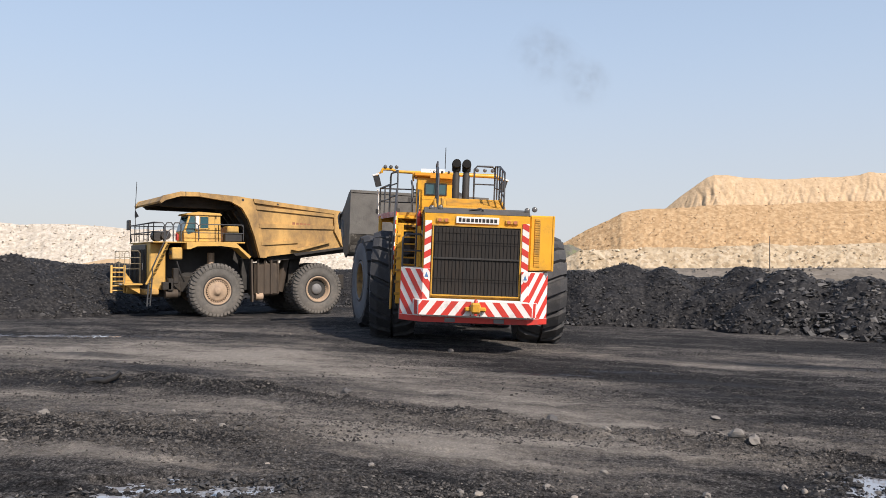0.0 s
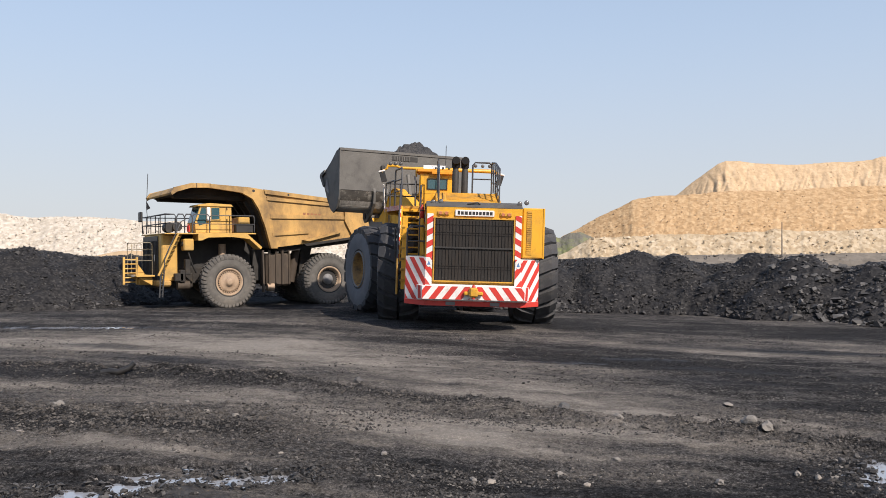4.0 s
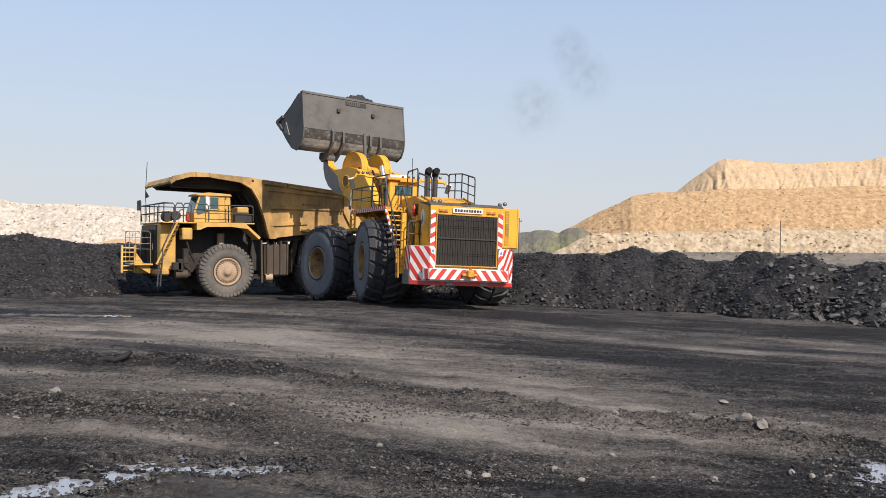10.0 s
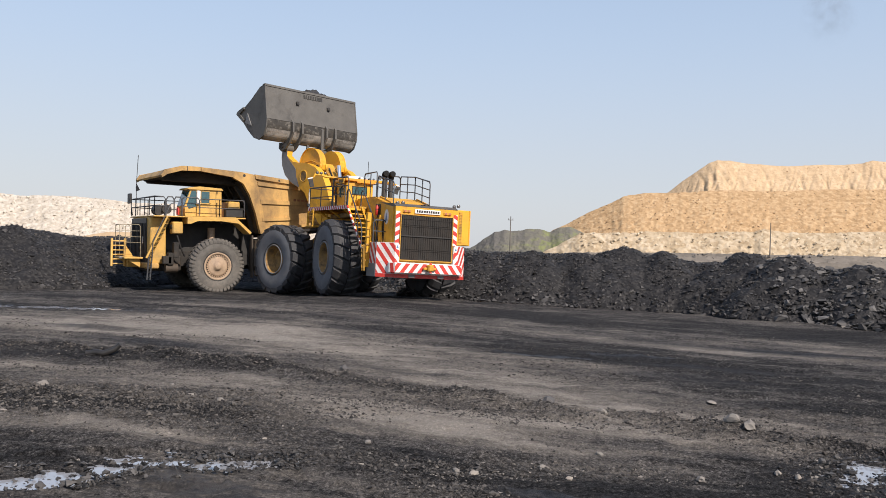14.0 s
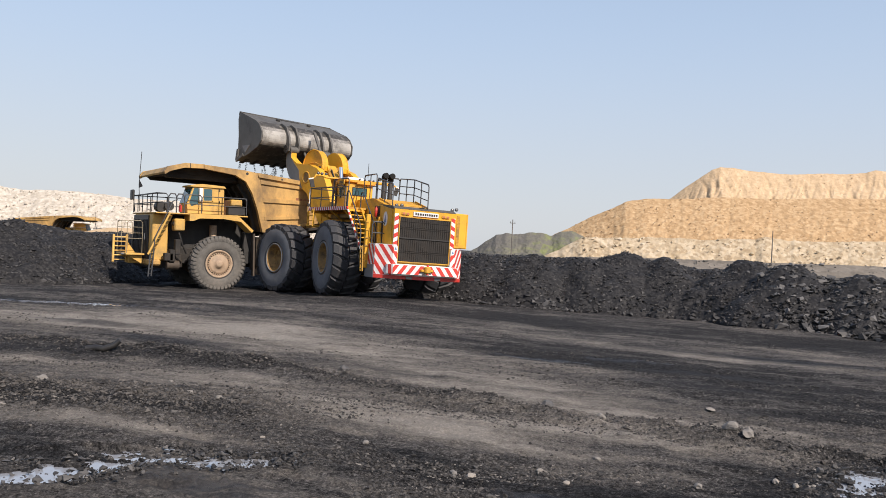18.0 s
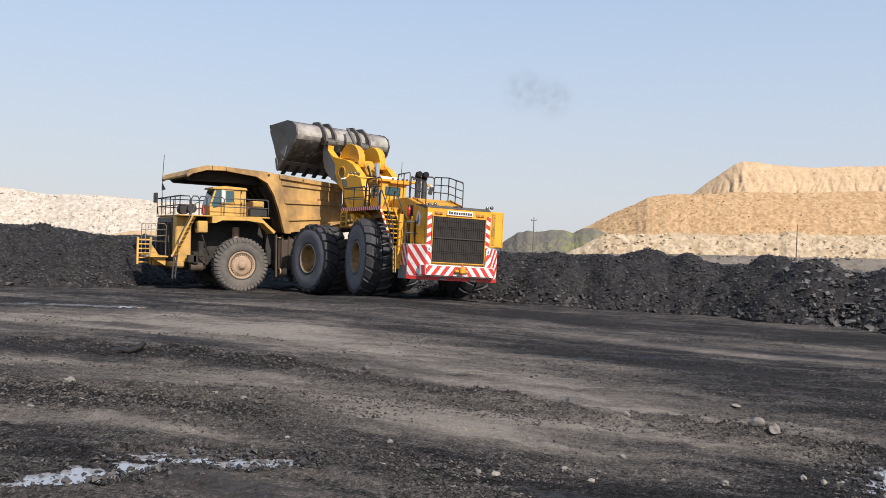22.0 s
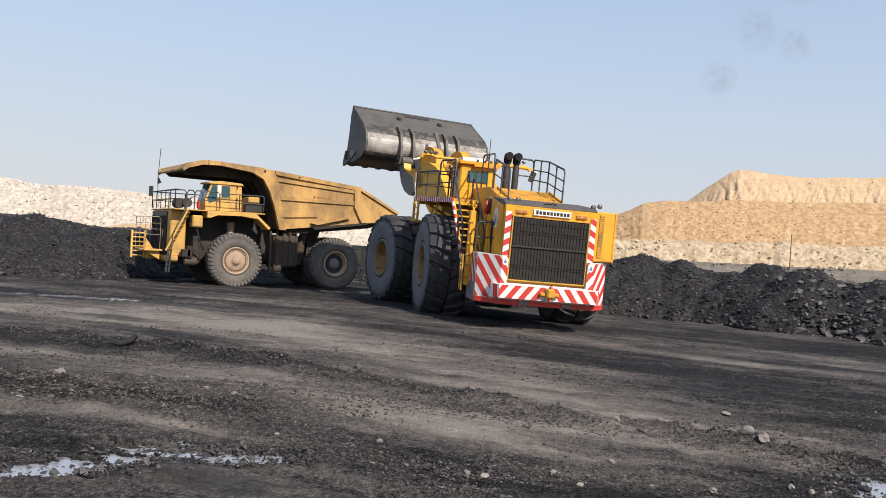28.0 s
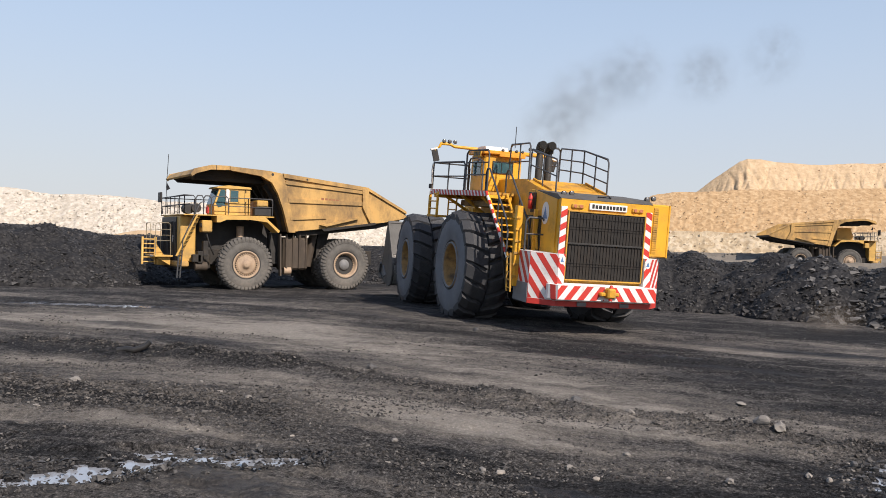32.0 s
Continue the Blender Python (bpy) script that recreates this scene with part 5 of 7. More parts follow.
    part("air_tank", Shape().tube([(8.6, 2.55, 1.5), (9.3, 2.55, 1.5)], 0.26, 12), TANK, T)
    part("brake_hose", Shape().tube([(8.7, 2.8, 3.4), (8.5, 2.85, 2.7), (8.2, 2.6, 2.2)], 0.05, 6), BLACK, T)
    part("suspension_strut", Shape().lathe([(1.7, 0.3), (2.8, 0.3), (2.85, 0.22), (3.9, 0.22)], 14, "z"), RIM_TAN, T, at=pose(6.4, 1.75, 0))
    # engine bay behind the fenders, filled near black for the shade there
    part("engine_bay", Shape().box(4.4, 9.2, -1.25, 1.25, 2.2, 4.4, 0.1).box(3.9, 4.5, -1.7, 1.7, 1.6, 3.6, 0.05), DARK, T)
    # radiator and front end
    part("radiator_housing", Shape().box(9.2, 10.1, -2.3, 2.3, 1.75, 4.45, 0.06), TRUCK_CAB, T)
    gr = part("radiator_grille", Shape().box(10.09, 10.17, -2.25, 1.55, 1.85, 4.38, 0.02), BLACK, T)
    part("side_plate", Shape().box(10.168, 10.18, 0.75, 1.0, 2.9, 3.3, 0.002), WHITE, gr, "small pale plate")
    for k in range(11):
        y = -2.1 + k * 0.35
        part("grille_slat", Shape().box(10.17, 10.21, y - 0.03, y + 0.03, 2.0, 4.1, 0.01), DARK, gr)
    part("bumper", Shape().box(9.6, 10.3, -2.7, 2.5, 1.45, 1.8, 0.08), TRUCK, T)
    part("access_platform", Shape().box(10.3, 11.35, -1.3, 1.5, 2.0, 2.1, 0.03).prism([(10.4, 1.98), (11.2, 1.98), (10.4, 1.5)], -1.5, -1.35).prism([(10.4, 1.98), (11.2, 1.98), (10.4, 1.5)], 1.1, 1.25), TRUCK_CAB, T)
    part("tow_bracket", Shape().box(10.35, 11.0, -0.5, 0.5, 1.5, 1.9, 0.06), TRUCK_CAB, T)
    part("number_plate", Shape().box(11.35, 11.37, 0.2, 0.9, 2.0, 2.1, 0.004), WHITE, T)
    for y in (-1.25, 1.45):
        railing(T, [(10.45, y, 2.1), (11.3, y, 2.1)], 1.9, 0.017, (0.45, 0.62, 0.8), RAIL_PALE)
    railing(T, [(11.32, -1.2, 2.1), (11.32, 0.0, 2.1)], 1.9, 0.017, (0.62, 0.8), RAIL_PALE)
    # deck, rails, ladders
    part("deck", Shape().box(4.7, 10.1, -3.05, 3.05, 4.46, 4.53, 0.02), TRUCK_CAB, T)
    railing(T, [(9.45, 3.0, 4.56), (10.05, 3.0, 4.56), (10.05, -3.0, 4.56), (7.0, -3.0, 4.56)], 1.05)
    for x0, x1 in ((9.4, 9.3), (8.95, 8.85)):
        part("grab_hoop", Shape().tube([(x0, 3.0, 4.5), (x0, 3.0, 5.45), (x1, 3.0, 5.62), (x1 - 0.25, 3.0, 5.62), (x1 - 0.35, 3.0, 5.45), (x1 - 0.35, 3.0, 4.5)], 0.035, 7), RAILM, T)
    railing(T, [(7.5, 3.0, 4.56), (8.5, 3.0, 4.56)], 1.05)
    part("stair_handrail", Shape().tube([(10.2, 3.25, 2.3), (10.15, 3.25, 3.1), (9.2, 3.25, 5.2), (8.95, 3.2, 5.3)], 0.03, 6).tube([(10.0, 2.5, 2.3), (9.95, 2.5, 3.1), (9.05, 2.5, 5.2)], 0.03, 6), RAILM, T)
    railing(T, [(4.8, 3.0, 4.56), (6.3, 3.0, 4.56), (7.5, 3.0, 4.56)], 1.0)
    railing(T, [(4.8, 3.0, 4.56), (4.8, 2.0, 4.56)], 1.0)
    ladder(T, (10.35, 2.9, 2.1), (9.2, 2.9, 4.5), 0.66, (0.45, 0.9, 0), 9, TRUCK_CAB, "stair", 0.065, 0.16)
    ladder(T, (10.3, 2.9, 0.85), (10.2, 2.9, 2.3), 0.55, (0.5, 0.85, 0), 5, RAILM)
    fl = ladder(T, (11.45, 0.3, 1.55), (11.36, -0.1, 3.15), 0.74, (1, 0, 0), 6, TRUCK_CAB, "front_ladder", 0.075, 0.0)
    part("ladder_gusset", Shape().prism([(11.0, 2.1), (10.55, 2.1), (11.0, 2.75)], 0.05, 0.2), TRUCK_CAB, fl)
    # cab
    cab = part("cab", Shape().prism([(8.2, 4.56), (8.25, 5.15), (7.92, 6.14), (6.08, 6.12), (6.05, 4.56)], 0.9, 2.6), TRUCK_CAB, T)
    part("cab_roof", Shape().prism([(8.12, 6.12), (8.05, 6.22), (7.4, 6.31), (6.1, 6.24), (6.0, 6.12)], 0.8, 2.7), TRUCK_CAB, cab)
    part("windscreen", Shape().prism([(8.27, 5.17), (7.95, 6.10), (7.90, 6.08), (8.21, 5.15)], 1.0, 2.5), GLASS, cab)
    part("quarter_window", Shape().prism([(8.12, 5.2), (7.86, 6.04), (7.6, 6.04), (7.6, 5.12), (8.0, 4.98)], 2.6, 2.615), GLASS, cab)
    part("side_window", Shape().prism([(7.28, 5.33), (7.28, 6.03), (6.80, 6.03), (6.80, 5.36)], 2.6, 2.615), GLASS, cab)
    part("window_frame", Shape().prism([(7.34, 5.27), (7.34, 5.33), (6.74, 5.36), (6.74, 5.30)], 2.6, 2.63).prism([(7.34, 6.03), (7.34, 6.08), (6.74, 6.08), (6.74, 6.03)], 2.6, 2.63).prism([(6.80, 5.3), (6.80, 6.08), (6.74, 6.08), (6.74, 5.3)], 2.6, 2.63), TRUCK_CAB, cab)
    part("air_intake", Shape().box(7.36, 7.58, 2.6, 2.76, 5.25, 6.06, 0.05), WHITE, cab)
    for z in (5.3, 6.0):
        part("door_hinge", Shape().tube([(6.35, 2.62, z - 0.08), (6.35, 2.62, z + 0.08)], 0.03, 6), DARK, cab)
    part("door_seam", Shape().box(6.40, 6.42, 2.598, 2.606, 4.7, 6.05, 0.001).box(7.32, 7.34, 2.598, 2.606, 4.7, 5.25, 0.001), DARK, cab)
    part("electrical_cabinet", Shape().box(4.9, 5.6, 0.5, 2.5, 4.56, 5.5, 0.05), TRUCK_CAB, T)
    part("dark_locker", Shape().box(4.85, 5.9, 2.5, 2.95, 4.56, 5.05, 0.03), BLACK, T)
    part("air_cleaner", Shape().tube([(9.3, 1.0, 4.9), (9.3, 0.3, 4.9)], 0.32, 12), BLACK, T)
    part("air_cleaner", Shape().tube([(8.9, 1.2, 4.95), (8.9, 0.6, 4.95)], 0.28, 12), BLACK, T)
    part("extinguisher", Shape().lathe([(4.56, 0.13), (5.1, 0.13), (5.2, 0.05), (5.25, 0.05)], 10, "z"), RED, T, "small red fire extinguisher", at=pose(8.55, 2.3, 1.65) @ Matrix.Diagonal((0.7, 0.7, 0.65, 1)))
    for y in (-2.9,):
        mir = part("mirror_arm", Shape().tube([(10.0, y, 4.6), (10.1, y * 1.02, 5.6), (10.15, y * 1.08, 5.65)], 0.03, 6), RAILM, T)
        part("mirror", Shape().box(10.06, 10.20, y * 1.08 - 0.34, y * 1.08 + 0.34, 5.35, 5.98, 0.05), BLACK, mir)
    an = part("antenna", Shape().tube([(10.2, -0.6, 4.6), (10.3, -0.6, 6.2), (10.2, -0.6, 8.2)], 0.02, 5), BLACK, T)
    part("pennant", Shape().add([(10.28, -0.6, 6.0), (10.28, -0.6, 6.5), (10.1, -0.45, 6.1), (10.3, -0.57, 6.0), (10.3, -0.57, 6.5), (10.12, -0.42, 6.1)], [(0, 1, 2), (5, 4, 3), (0, 2, 5, 3), (1, 4, 5, 2), (0, 3, 4, 1)]), BLACK, an)
    return T, spots


# ---- wheel loader ----
JOINT = 3.7      # reference point to hinge
REAR = 0.85      # rear axle ahead of the reference point
REACH = 3.8      # hinge to front axle
TRACK = 2.62     # wheel centre off the middle
WR = 1.94        # wheel radius
WZ = 1.89        # axle height, the tyre pressed a little flat
PIVOT = Vector((1.43, 0, 3.75))   # lift-arm pivot, in the front frame
ARM = 6.4
PIN = Vector((0.75, 0, -0.15))    # hinge pins under the bucket shell


def build_loader():
    L = tagged(new("wheel_loader"), "large yellow wheel loader with striped red and white counterweight", "wheel loader")
    # rear chassis
    s = Shape()
    s.box(-3.4, 3.4, -1.2, 1.2, 1.0, 2.6, 0.1).box(-1.0, 1.0, -1.9, 1.9, 1.1, 2.5, 0.1).box(2.6, 3.9, -0.9, 0.9, 1.0, 3.2, 0.1)
    part("rear_chassis", s, DARK, L)
    part("axle_housing", Shape().lathe([(-2.5, 0.5), (-1, 0.75), (1, 0.75), (2.5, 0.5)], 20, "y"), DARK, L, at=pose(REAR, 0, WZ))
    # counterweight
    cw_plan = [(-4.36, -1.62), (-3.72, -2.30), (-2.6, -2.30), (-2.6, 2.30), (-3.72, 2.30), (-4.36, 1.62)]
    cs = Shape().prism(cw_plan, 1.16, 1.72, "z")
    for e in (1, -1):
        cs.prism([(-4.36, 1.40 * e), (-4.36, 1.62 * e), (-3.72, 2.30 * e), (-2.6, 2.30 * e), (-2.6, 1.40 * e)], 1.71, 2.62, "z")
    cw = part("counterweight", cs, WHITE, L, "red and white striped steel counterweight")
    part("red_sill", Shape().prism([(p[0] * 1.003, p[1] * 1.006) for p in cw_plan], 1.0, 1.17, "z"), RED, cw)
    part("side_plate", Shape().box(-3.70, -2.6, 2.29, 2.33, 1.0, 1.62, 0.01), ZINC, cw)
    # stripes on the slanted corner panels, and on the bumper
    for e in (1, -1):
        a, b = Vector((-4.36, 1.62 * e, 1.18)), Vector((-3.72, 2.30 * e, 1.18))
        u = (b - a).normalized()
        n = Vector((-u.y, u.x, 0))
        if n.x > 0:
            n = -n
        stripes(cw, a, u, (0, 0, 1), n, (b - a).length, 1.42, 0.44, 0.75, 0.1)
        stripes(cw, Vector((-4.36, 1.62 * e, 1.70)), Vector((0, -e, 0)), (0, 0, 1), (-1, 0, 0), 0.22, 0.92, 0.44, -0.75, 0.2)
        c = Vector((-3.72, 2.30 * e, 1.18))
        stripes(cw, c, (1, 0, 0), (0, 0, 1), (0, e, 0), 1.1, 1.42, 0.44, 0.75, 0.3)
        oval_decal(cw, (-4.366, 1.51 * e, 2.44), (0, 1, 0), (0, 0, 1), (-1, 0, 0), 0.095, 0.14)
    bp = part("bumper", Shape().prism([(-4.34, -1.9), (-4.66, -1.72), (-4.66, 1.72), (-4.34, 1.9), (-4.2, 1.9), (-4.2, -1.9)], 1.24, 1.68, "z"), WHITE, L, "striped rear bumper")
    for e in (1, -1):
        stripes(bp, (-4.66, 0.12 * e, 1.245), (0, e, 0), (0, 0, 1), (-1, 0, 0), 1.60, 0.43, 0.44, -0.75, 0.15)
    for e in (1, -1):
        part("warning_stripe", Shape().quadstrip([(0.05, 0), (0.25, 0), (0.30, 0.44), (0.10, 0.44)], Vector((0.32, 0.18 * e, 0)).normalized(), (0, 0, 1), (-4.66, 1.72 * e, 1.24), Vector((-0.18, 0.32 * e, 0)).normalized()), RED, bp)
    hook = part("tow_hook", Shape().box(-4.82, -4.62, -0.32, 0.32, 1.40, 1.52, 0.03).box(-4.95, -4.64, -0.14, 0.14, 1.34, 1.66, 0.05), YEL, bp)
    part("hook_pin", Shape().lathe([(1.28, 0.06), (1.72, 0.06), (1.76, 0.03)], 10, "z"), RED, hook, at=pose(-4.84, 0, 0))
    for y in (-0.75, 0.75):
        part("step_plate", Shape().box(-4.42, -4.38, y - 0.16, y + 0.16, 1.02, 1.15, 0.01), ZINC, cw)
    # radiator hood
    hood = part("engine_hood", Shape().prism([(-4.12, 1.7), (-4.22, 4.32), (-3.9, 4.46), (-1.6, 4.62), (-1.6, 1.7)], -1.62, 1.62), YEL, L)
    part("hood_top", Shape().prism([(-4.21, 4.34), (-3.92, 4.478), (-2.2, 4.60), (-2.2, 4.5), (-4.0, 4.3)], -1.63, 1.63), GREYTOP, hood, "grey hood top panel")
    gx = -4.18
    g = part("radiator_grille", Shape().box(-4.25, gx, -1.33, 1.33, 1.84, 3.94, 0.01), GRILLE, L, "black mesh radiator grille")
    for k in range(24):
        y = -1.28 + k * 2.56 / 23
        part("grille_bar", Shape().box(-4.275, -4.25, y - 0.006, y + 0.006, 1.88, 3.90, 0.003), GRILLE_BAR, g)
    for z in (2.28, 2.36, 3.42, 3.5, 3.76):
        part("grille_wire", Shape().box(-4.285, -4.275, -1.3, 1.3, z - 0.006, z + 0.006, 0.002), GRILLE_BAR, g)
    part("grille_rail", Shape().box(-4.30, -4.25, -1.33, 1.33, 2.93, 2.99, 0.01), DARK, g)
    fr = Shape()
    fr.box(-4.28, -4.2, -1.36, 1.36, 3.94, 3.985, 0.008).box(-4.28, -4.2, -1.36, 1.36, 1.80, 1.845, 0.008)
    fr.box(-4.28, -4.2, -1.375, -1.33, 1.8, 3.985, 0.008).box(-4.28, -4.2, 1.33, 1.375, 1.8, 3.985, 0.008)
    part("grille_frame", fr, YEL_DUST, g)
    for e in (1, -1):
        sp = part("stripe_panel", Shape().box(-4.235, -4.19, e * 1.50 - 0.105, e * 1.50 + 0.105, 2.62, 4.10, 0.006), WHITE, hood)
        z = 2.64
        while z < 4.05:
            part("warning_stripe", Shape().quadstrip(clip_poly([(0, z - 2.62), (0.21, z - 2.62 - 0.12 * e), (0.21, z - 2.62 + 0.20 - 0.12 * e), (0, z - 2.62 + 0.20)], 0.21, 1.48), (0, 1, 0), (0, 0, 1), (-4.235, e * 1.50 - 0.105, 2.62), (-1, 0, 0)), RED, sp)
            z += 0.40
        tl = part("tail_light_panel", Shape().box(-4.27, -4.2, e * 1.06 - 0.20, e * 1.06 + 0.20, 4.06, 4.19, 0.02), YEL_DUST, hood)
        for k in (-0.1, 0.1):
            part("tail_light", Shape().lathe([(-4.29, 0.055), (-4.27, 0.06)], 12, "x"), AMBER, tl, at=pose(0, e * 1.06 + k, 4.125))
    pl = part("name_plate", Shape().box(-4.275, -4.2, -0.66, 0.66, 4.04, 4.25, 0.01), WHITE, hood, "white name plate with dark marks")
    x = -0.58
    for wd in (0.09, 0.10, 0.12, 0.10, 0.10, 0.08, 0.10, 0.10, 0.10, 0.10):
        part("plate_mark", Shape().box(-4.281, -4.275, -x - wd * 0.9, -x, 4.09, 4.20 if wd != 0.09 else 4.22, 0.002), BLACK, pl)
        x += wd + 0.022
    # side of the engine bay
    part("side_panel", Shape().prism([(-4.0, 2.6), (-4.0, 4.3), (-2.3, 4.58), (-2.3, 2.6)], 1.62, 1.66), YEL, L)
    oval_decal(L, (-3.2, 1.665, 3.85), (1, 0, 0), (0, 0, 1), (0, 1, 0), 0.27, 0.36)
    # box on the other side
    bx = part("filter_box", Shape().box(-3.98, -2.4, -2.40, -1.66, 2.66, 4.38, 0.04), YEL, L, "tall yellow side cabinet with louvres")
    lv = part("louvre", Shape().box(-4.0, -3.97, -1.98, -1.80, 2.78, 4.28, 0.01), YEL_DUST, bx)
    for k in range(20):
        z = 2.82 + k * 0.073
        part("louvre_slat", Shape().box(-4.015, -4.0, -1.97, -1.81, z, z + 0.04, 0.004), YEL_DUST, lv)
    part("cabinet_edge", Shape().box(-4.0, -3.96, -2.42, -2.36, 2.66, 4.38, 0.01), YEL, bx)
    for y, z in ((-1.55, 4.52), (-1.78, 4.56), (1.42, 4.50), (1.15, 4.52)):
        lamp_unit(L, -3.95, y, z, (-1, 0, 0), 0.085)
    part("hood_latch", Shape().tube([(-4.0, 0.25, 4.46), (-4.0, -0.1, 4.52), (-4.0, -0.2, 4.46)], 0.03, 6), BLACK, hood)
    # upper engine deck
    deck = part("engine_deck", Shape().prism([(-2.4, 4.3), (-2.4, 4.58), (-1.9, 4.66), (-0.5, 5.0), (3.0, 5.0), (3.0, 2.6), (-2.4, 2.6)], -1.05, 1.30), YEL, L)
    part("engine_side", Shape().prism([(-2.4, 2.6), (-2.4, 4.45), (-1.2, 4.5), (3.0, 4.3), (3.0, 2.6)], -1.55, 1.55), YEL, L)
    st = Shape()
    for k in range(16):
        xx = -1.85 + k * 0.075
        st.box(xx, xx + 0.03, -0.9, 0.9, 4.675 + k * 0.0182, 4.70 + k * 0.0182, 0.004)
    part("deck_grating", st, YEL_DUST, deck)
    for e in (1, -1):
        part("deck_wedge", Shape().prism([(-2.2, 4.6), (-0.6, 4.99), (-0.6, 5.05), (-2.2, 4.66)], e * 0.98, e * 1.04), YEL_DUST, deck)
    for y in (0.54, 0.18):
        ex = part("exhaust_pipe", Shape().lathe([(4.9, 0.128), (5.86, 0.128), (5.88, 0.11), (6.02, 0.11)], 16, "z"), DARK, L, "sooty black exhaust pipe", at=pose(0.1, y, 0))
        part("exhaust_mouth", Shape().tube([(0, 0, 6.0), (0, 0, 6.16), (-0.08, 0, 6.25), (-0.26, 0, 6.27)], 0.15, 16), SOOTY, ex, "soot-black exhaust mouth")
    # cab
    cab = part("operator_cab", Shape().box(1.9, 3.4, 0.45, 1.95, 4.5, 5.92, 0.06), YEL, L)
    part("cab_roof", Shape().box(1.75, 3.55, 0.35, 2.05, 5.91, 6.06, 0.07), ORANGE, cab, "orange edged cab roof")
    part("rear_window", Shape().box(1.88, 1.9, 0.84, 1.60, 5.25, 5.63, 0.005), GLASS, cab)
    for y0, y1, z0, z1 in ((0.80, 1.64, 5.63, 5.67), (0.80, 1.64, 5.21, 5.25), (0.80, 0.84, 5.25, 5.63), (1.60, 1.64, 5.25, 5.63), (1.26, 1.285, 5.25, 5.63)):
        part("window_frame", Shape().box(1.865, 1.9, y0, y1, z0, z1, 0.006), BLACK, cab)
    part("roof_fascia", Shape().box(1.7, 1.76, 0.4, 1.45, 5.84, 5.96, 0.02), ORANGE, cab)
    part("side_window", Shape().box(2.25, 3.1, 1.95, 1.965, 5.1, 5.68, 0.005), GLASS, cab)
    part("front_window", Shape().box(3.4, 3.42, 0.6, 1.85, 4.8, 5.82, 0.005), GLASS, cab)
    nb = part("number_board", Shape().box(1.95, 2.75, 2.05, 2.12, 5.78, 6.06, 0.02), YEL_DUST, cab, "dusty number board with dark marks")
    for k in range(4):
        part("board_mark", Shape().box(2.02 + k * 0.17, 2.14 + k * 0.17, 2.12, 2.126, 5.85, 5.99, 0.002), BLACK, nb)
    part("air_conditioner", Shape().prism([(2.2, 6.05), (2.35, 6.24), (3.1, 6.24), (3.3, 6.05)], 0.9, 1.8), WHITE, cab, "pale roof air conditioner")
    for z in (4.75, 5.05):
        part("panel_seam", Shape().box(1.893, 1.9, 0.5, 1.9, z, z + 0.015, 0.002), YEL_DUST, cab)
    for y in (0.5, 0.75, 1.0, 1.3):
        lamp_unit(L, 1.75, y, 6.10, (-1, 0, 0.2), 0.05)
    lbar = part("light_bar", Shape().tube([(3.2, -1.3, 6.0), (3.2, -1.2, 6.12), (3.2, 2.75, 6.16), (3.2, 2.95, 6.24), (3.2, 3.3, 6.24), (3.2, 3.35, 6.1)], 0.06, 7), YEL, L)
    for y in (3.2, 2.98, 2.76, -1.0, -0.7, -0.4):
        lamp_unit(L, 3.12, y, 6.33, (-0.6, 0, -0.1), 0.075)
    for y, k in ((3.50, 1), (-1.45, -1)):
        mi = part("mirror", Shape().box(-0.03, 0.03, -0.12, 0.12, -0.24, 0.2, 0.03), BLACK, L, at=pose(3.2, y, 5.78, -16 * k, 0, 0))
        part("mirror_cap", Shape().box(-0.05, 0.07, -0.14, 0.14, 0.2, 0.27, 0.025), WHITE, mi, "white mirror cap")
        part("mirror_bracket", Shape().tube([(3.2, y - 0.15 * k, 6.1), (3.2, y, 6.05), (3.2, y + 0.02 * k, 5.95)], 0.035, 6), YEL, L)
    mp = part("mirror_post", Shape().tube([(3.62, 3.42, 4.40), (3.60, 3.46, 5.2), (3.45, 3.48, 5.45)], 0.03, 6), WHITE, L, "pale mirror post")
    part("marker_lamp", Shape().box(3.55, 3.67, 3.42, 3.54, 4.5, 4.68, 0.03), BLACK, mp)
    part("antenna", Shape().tube([(1.6, 0.9, 6.2), (1.6, 0.9, 7.0)], 0.015, 5), BLACK, L)
    # platforms
    pf = part("side_platform", Shape().prism([(-0.30, 1.6), (-0.30, 2.62), (3.7, 3.42), (3.7, 1.6)], 4.36, 4.46, "z"), YEL_DUST, L)
    o, along = Vector((-0.30, 2.62, 4.29)), Vector((4.0, 0.8, 0))
    u, n = along.normalized(), Vector((-along.y, along.x, 0)).normalized()
    e = part("edge_board", Shape().quadstrip([(0, 0), (along.length, 0), (along.length, 0.19), (0, 0.19)], u, (0, 0, 1), o, n, 0.02), WHITE, pf)
    stripes(e, o + n * 0.02, u, (0, 0, 1), n, along.length, 0.19, 0.22, 0.5)
    for x in (0.4, 1.8, 3.2):
        part("platform_brace", Shape().tube([(x, 1.6, 3.5), (x, 2.6 + 0.2 * x - 0.1, 4.34)], 0.06, 6), YEL, pf)
    part("platform_beam", Shape().box(-0.25, 3.6, 1.62, 1.80, 4.14, 4.36, 0.02).box(3.45, 3.65, 1.7, 3.3, 4.18, 4.36, 0.02).box(-0.3, -0.18, 1.7, 2.6, 4.22, 4.36, 0.02), YEL, pf)
    # added brown filler that stands for the shade beneath the platform
    part("platform_shade_box", Shape().box(-0.1, 3.3, 1.58, 2.3, 3.92, 4.16, 0.04), RIM, L, "brown box added as the shade under the platform")
    part("right_platform", Shape().box(0.2, 3.4, -2.9, -1.55, 4.38, 4.48, 0.02), YEL_DUST, L)
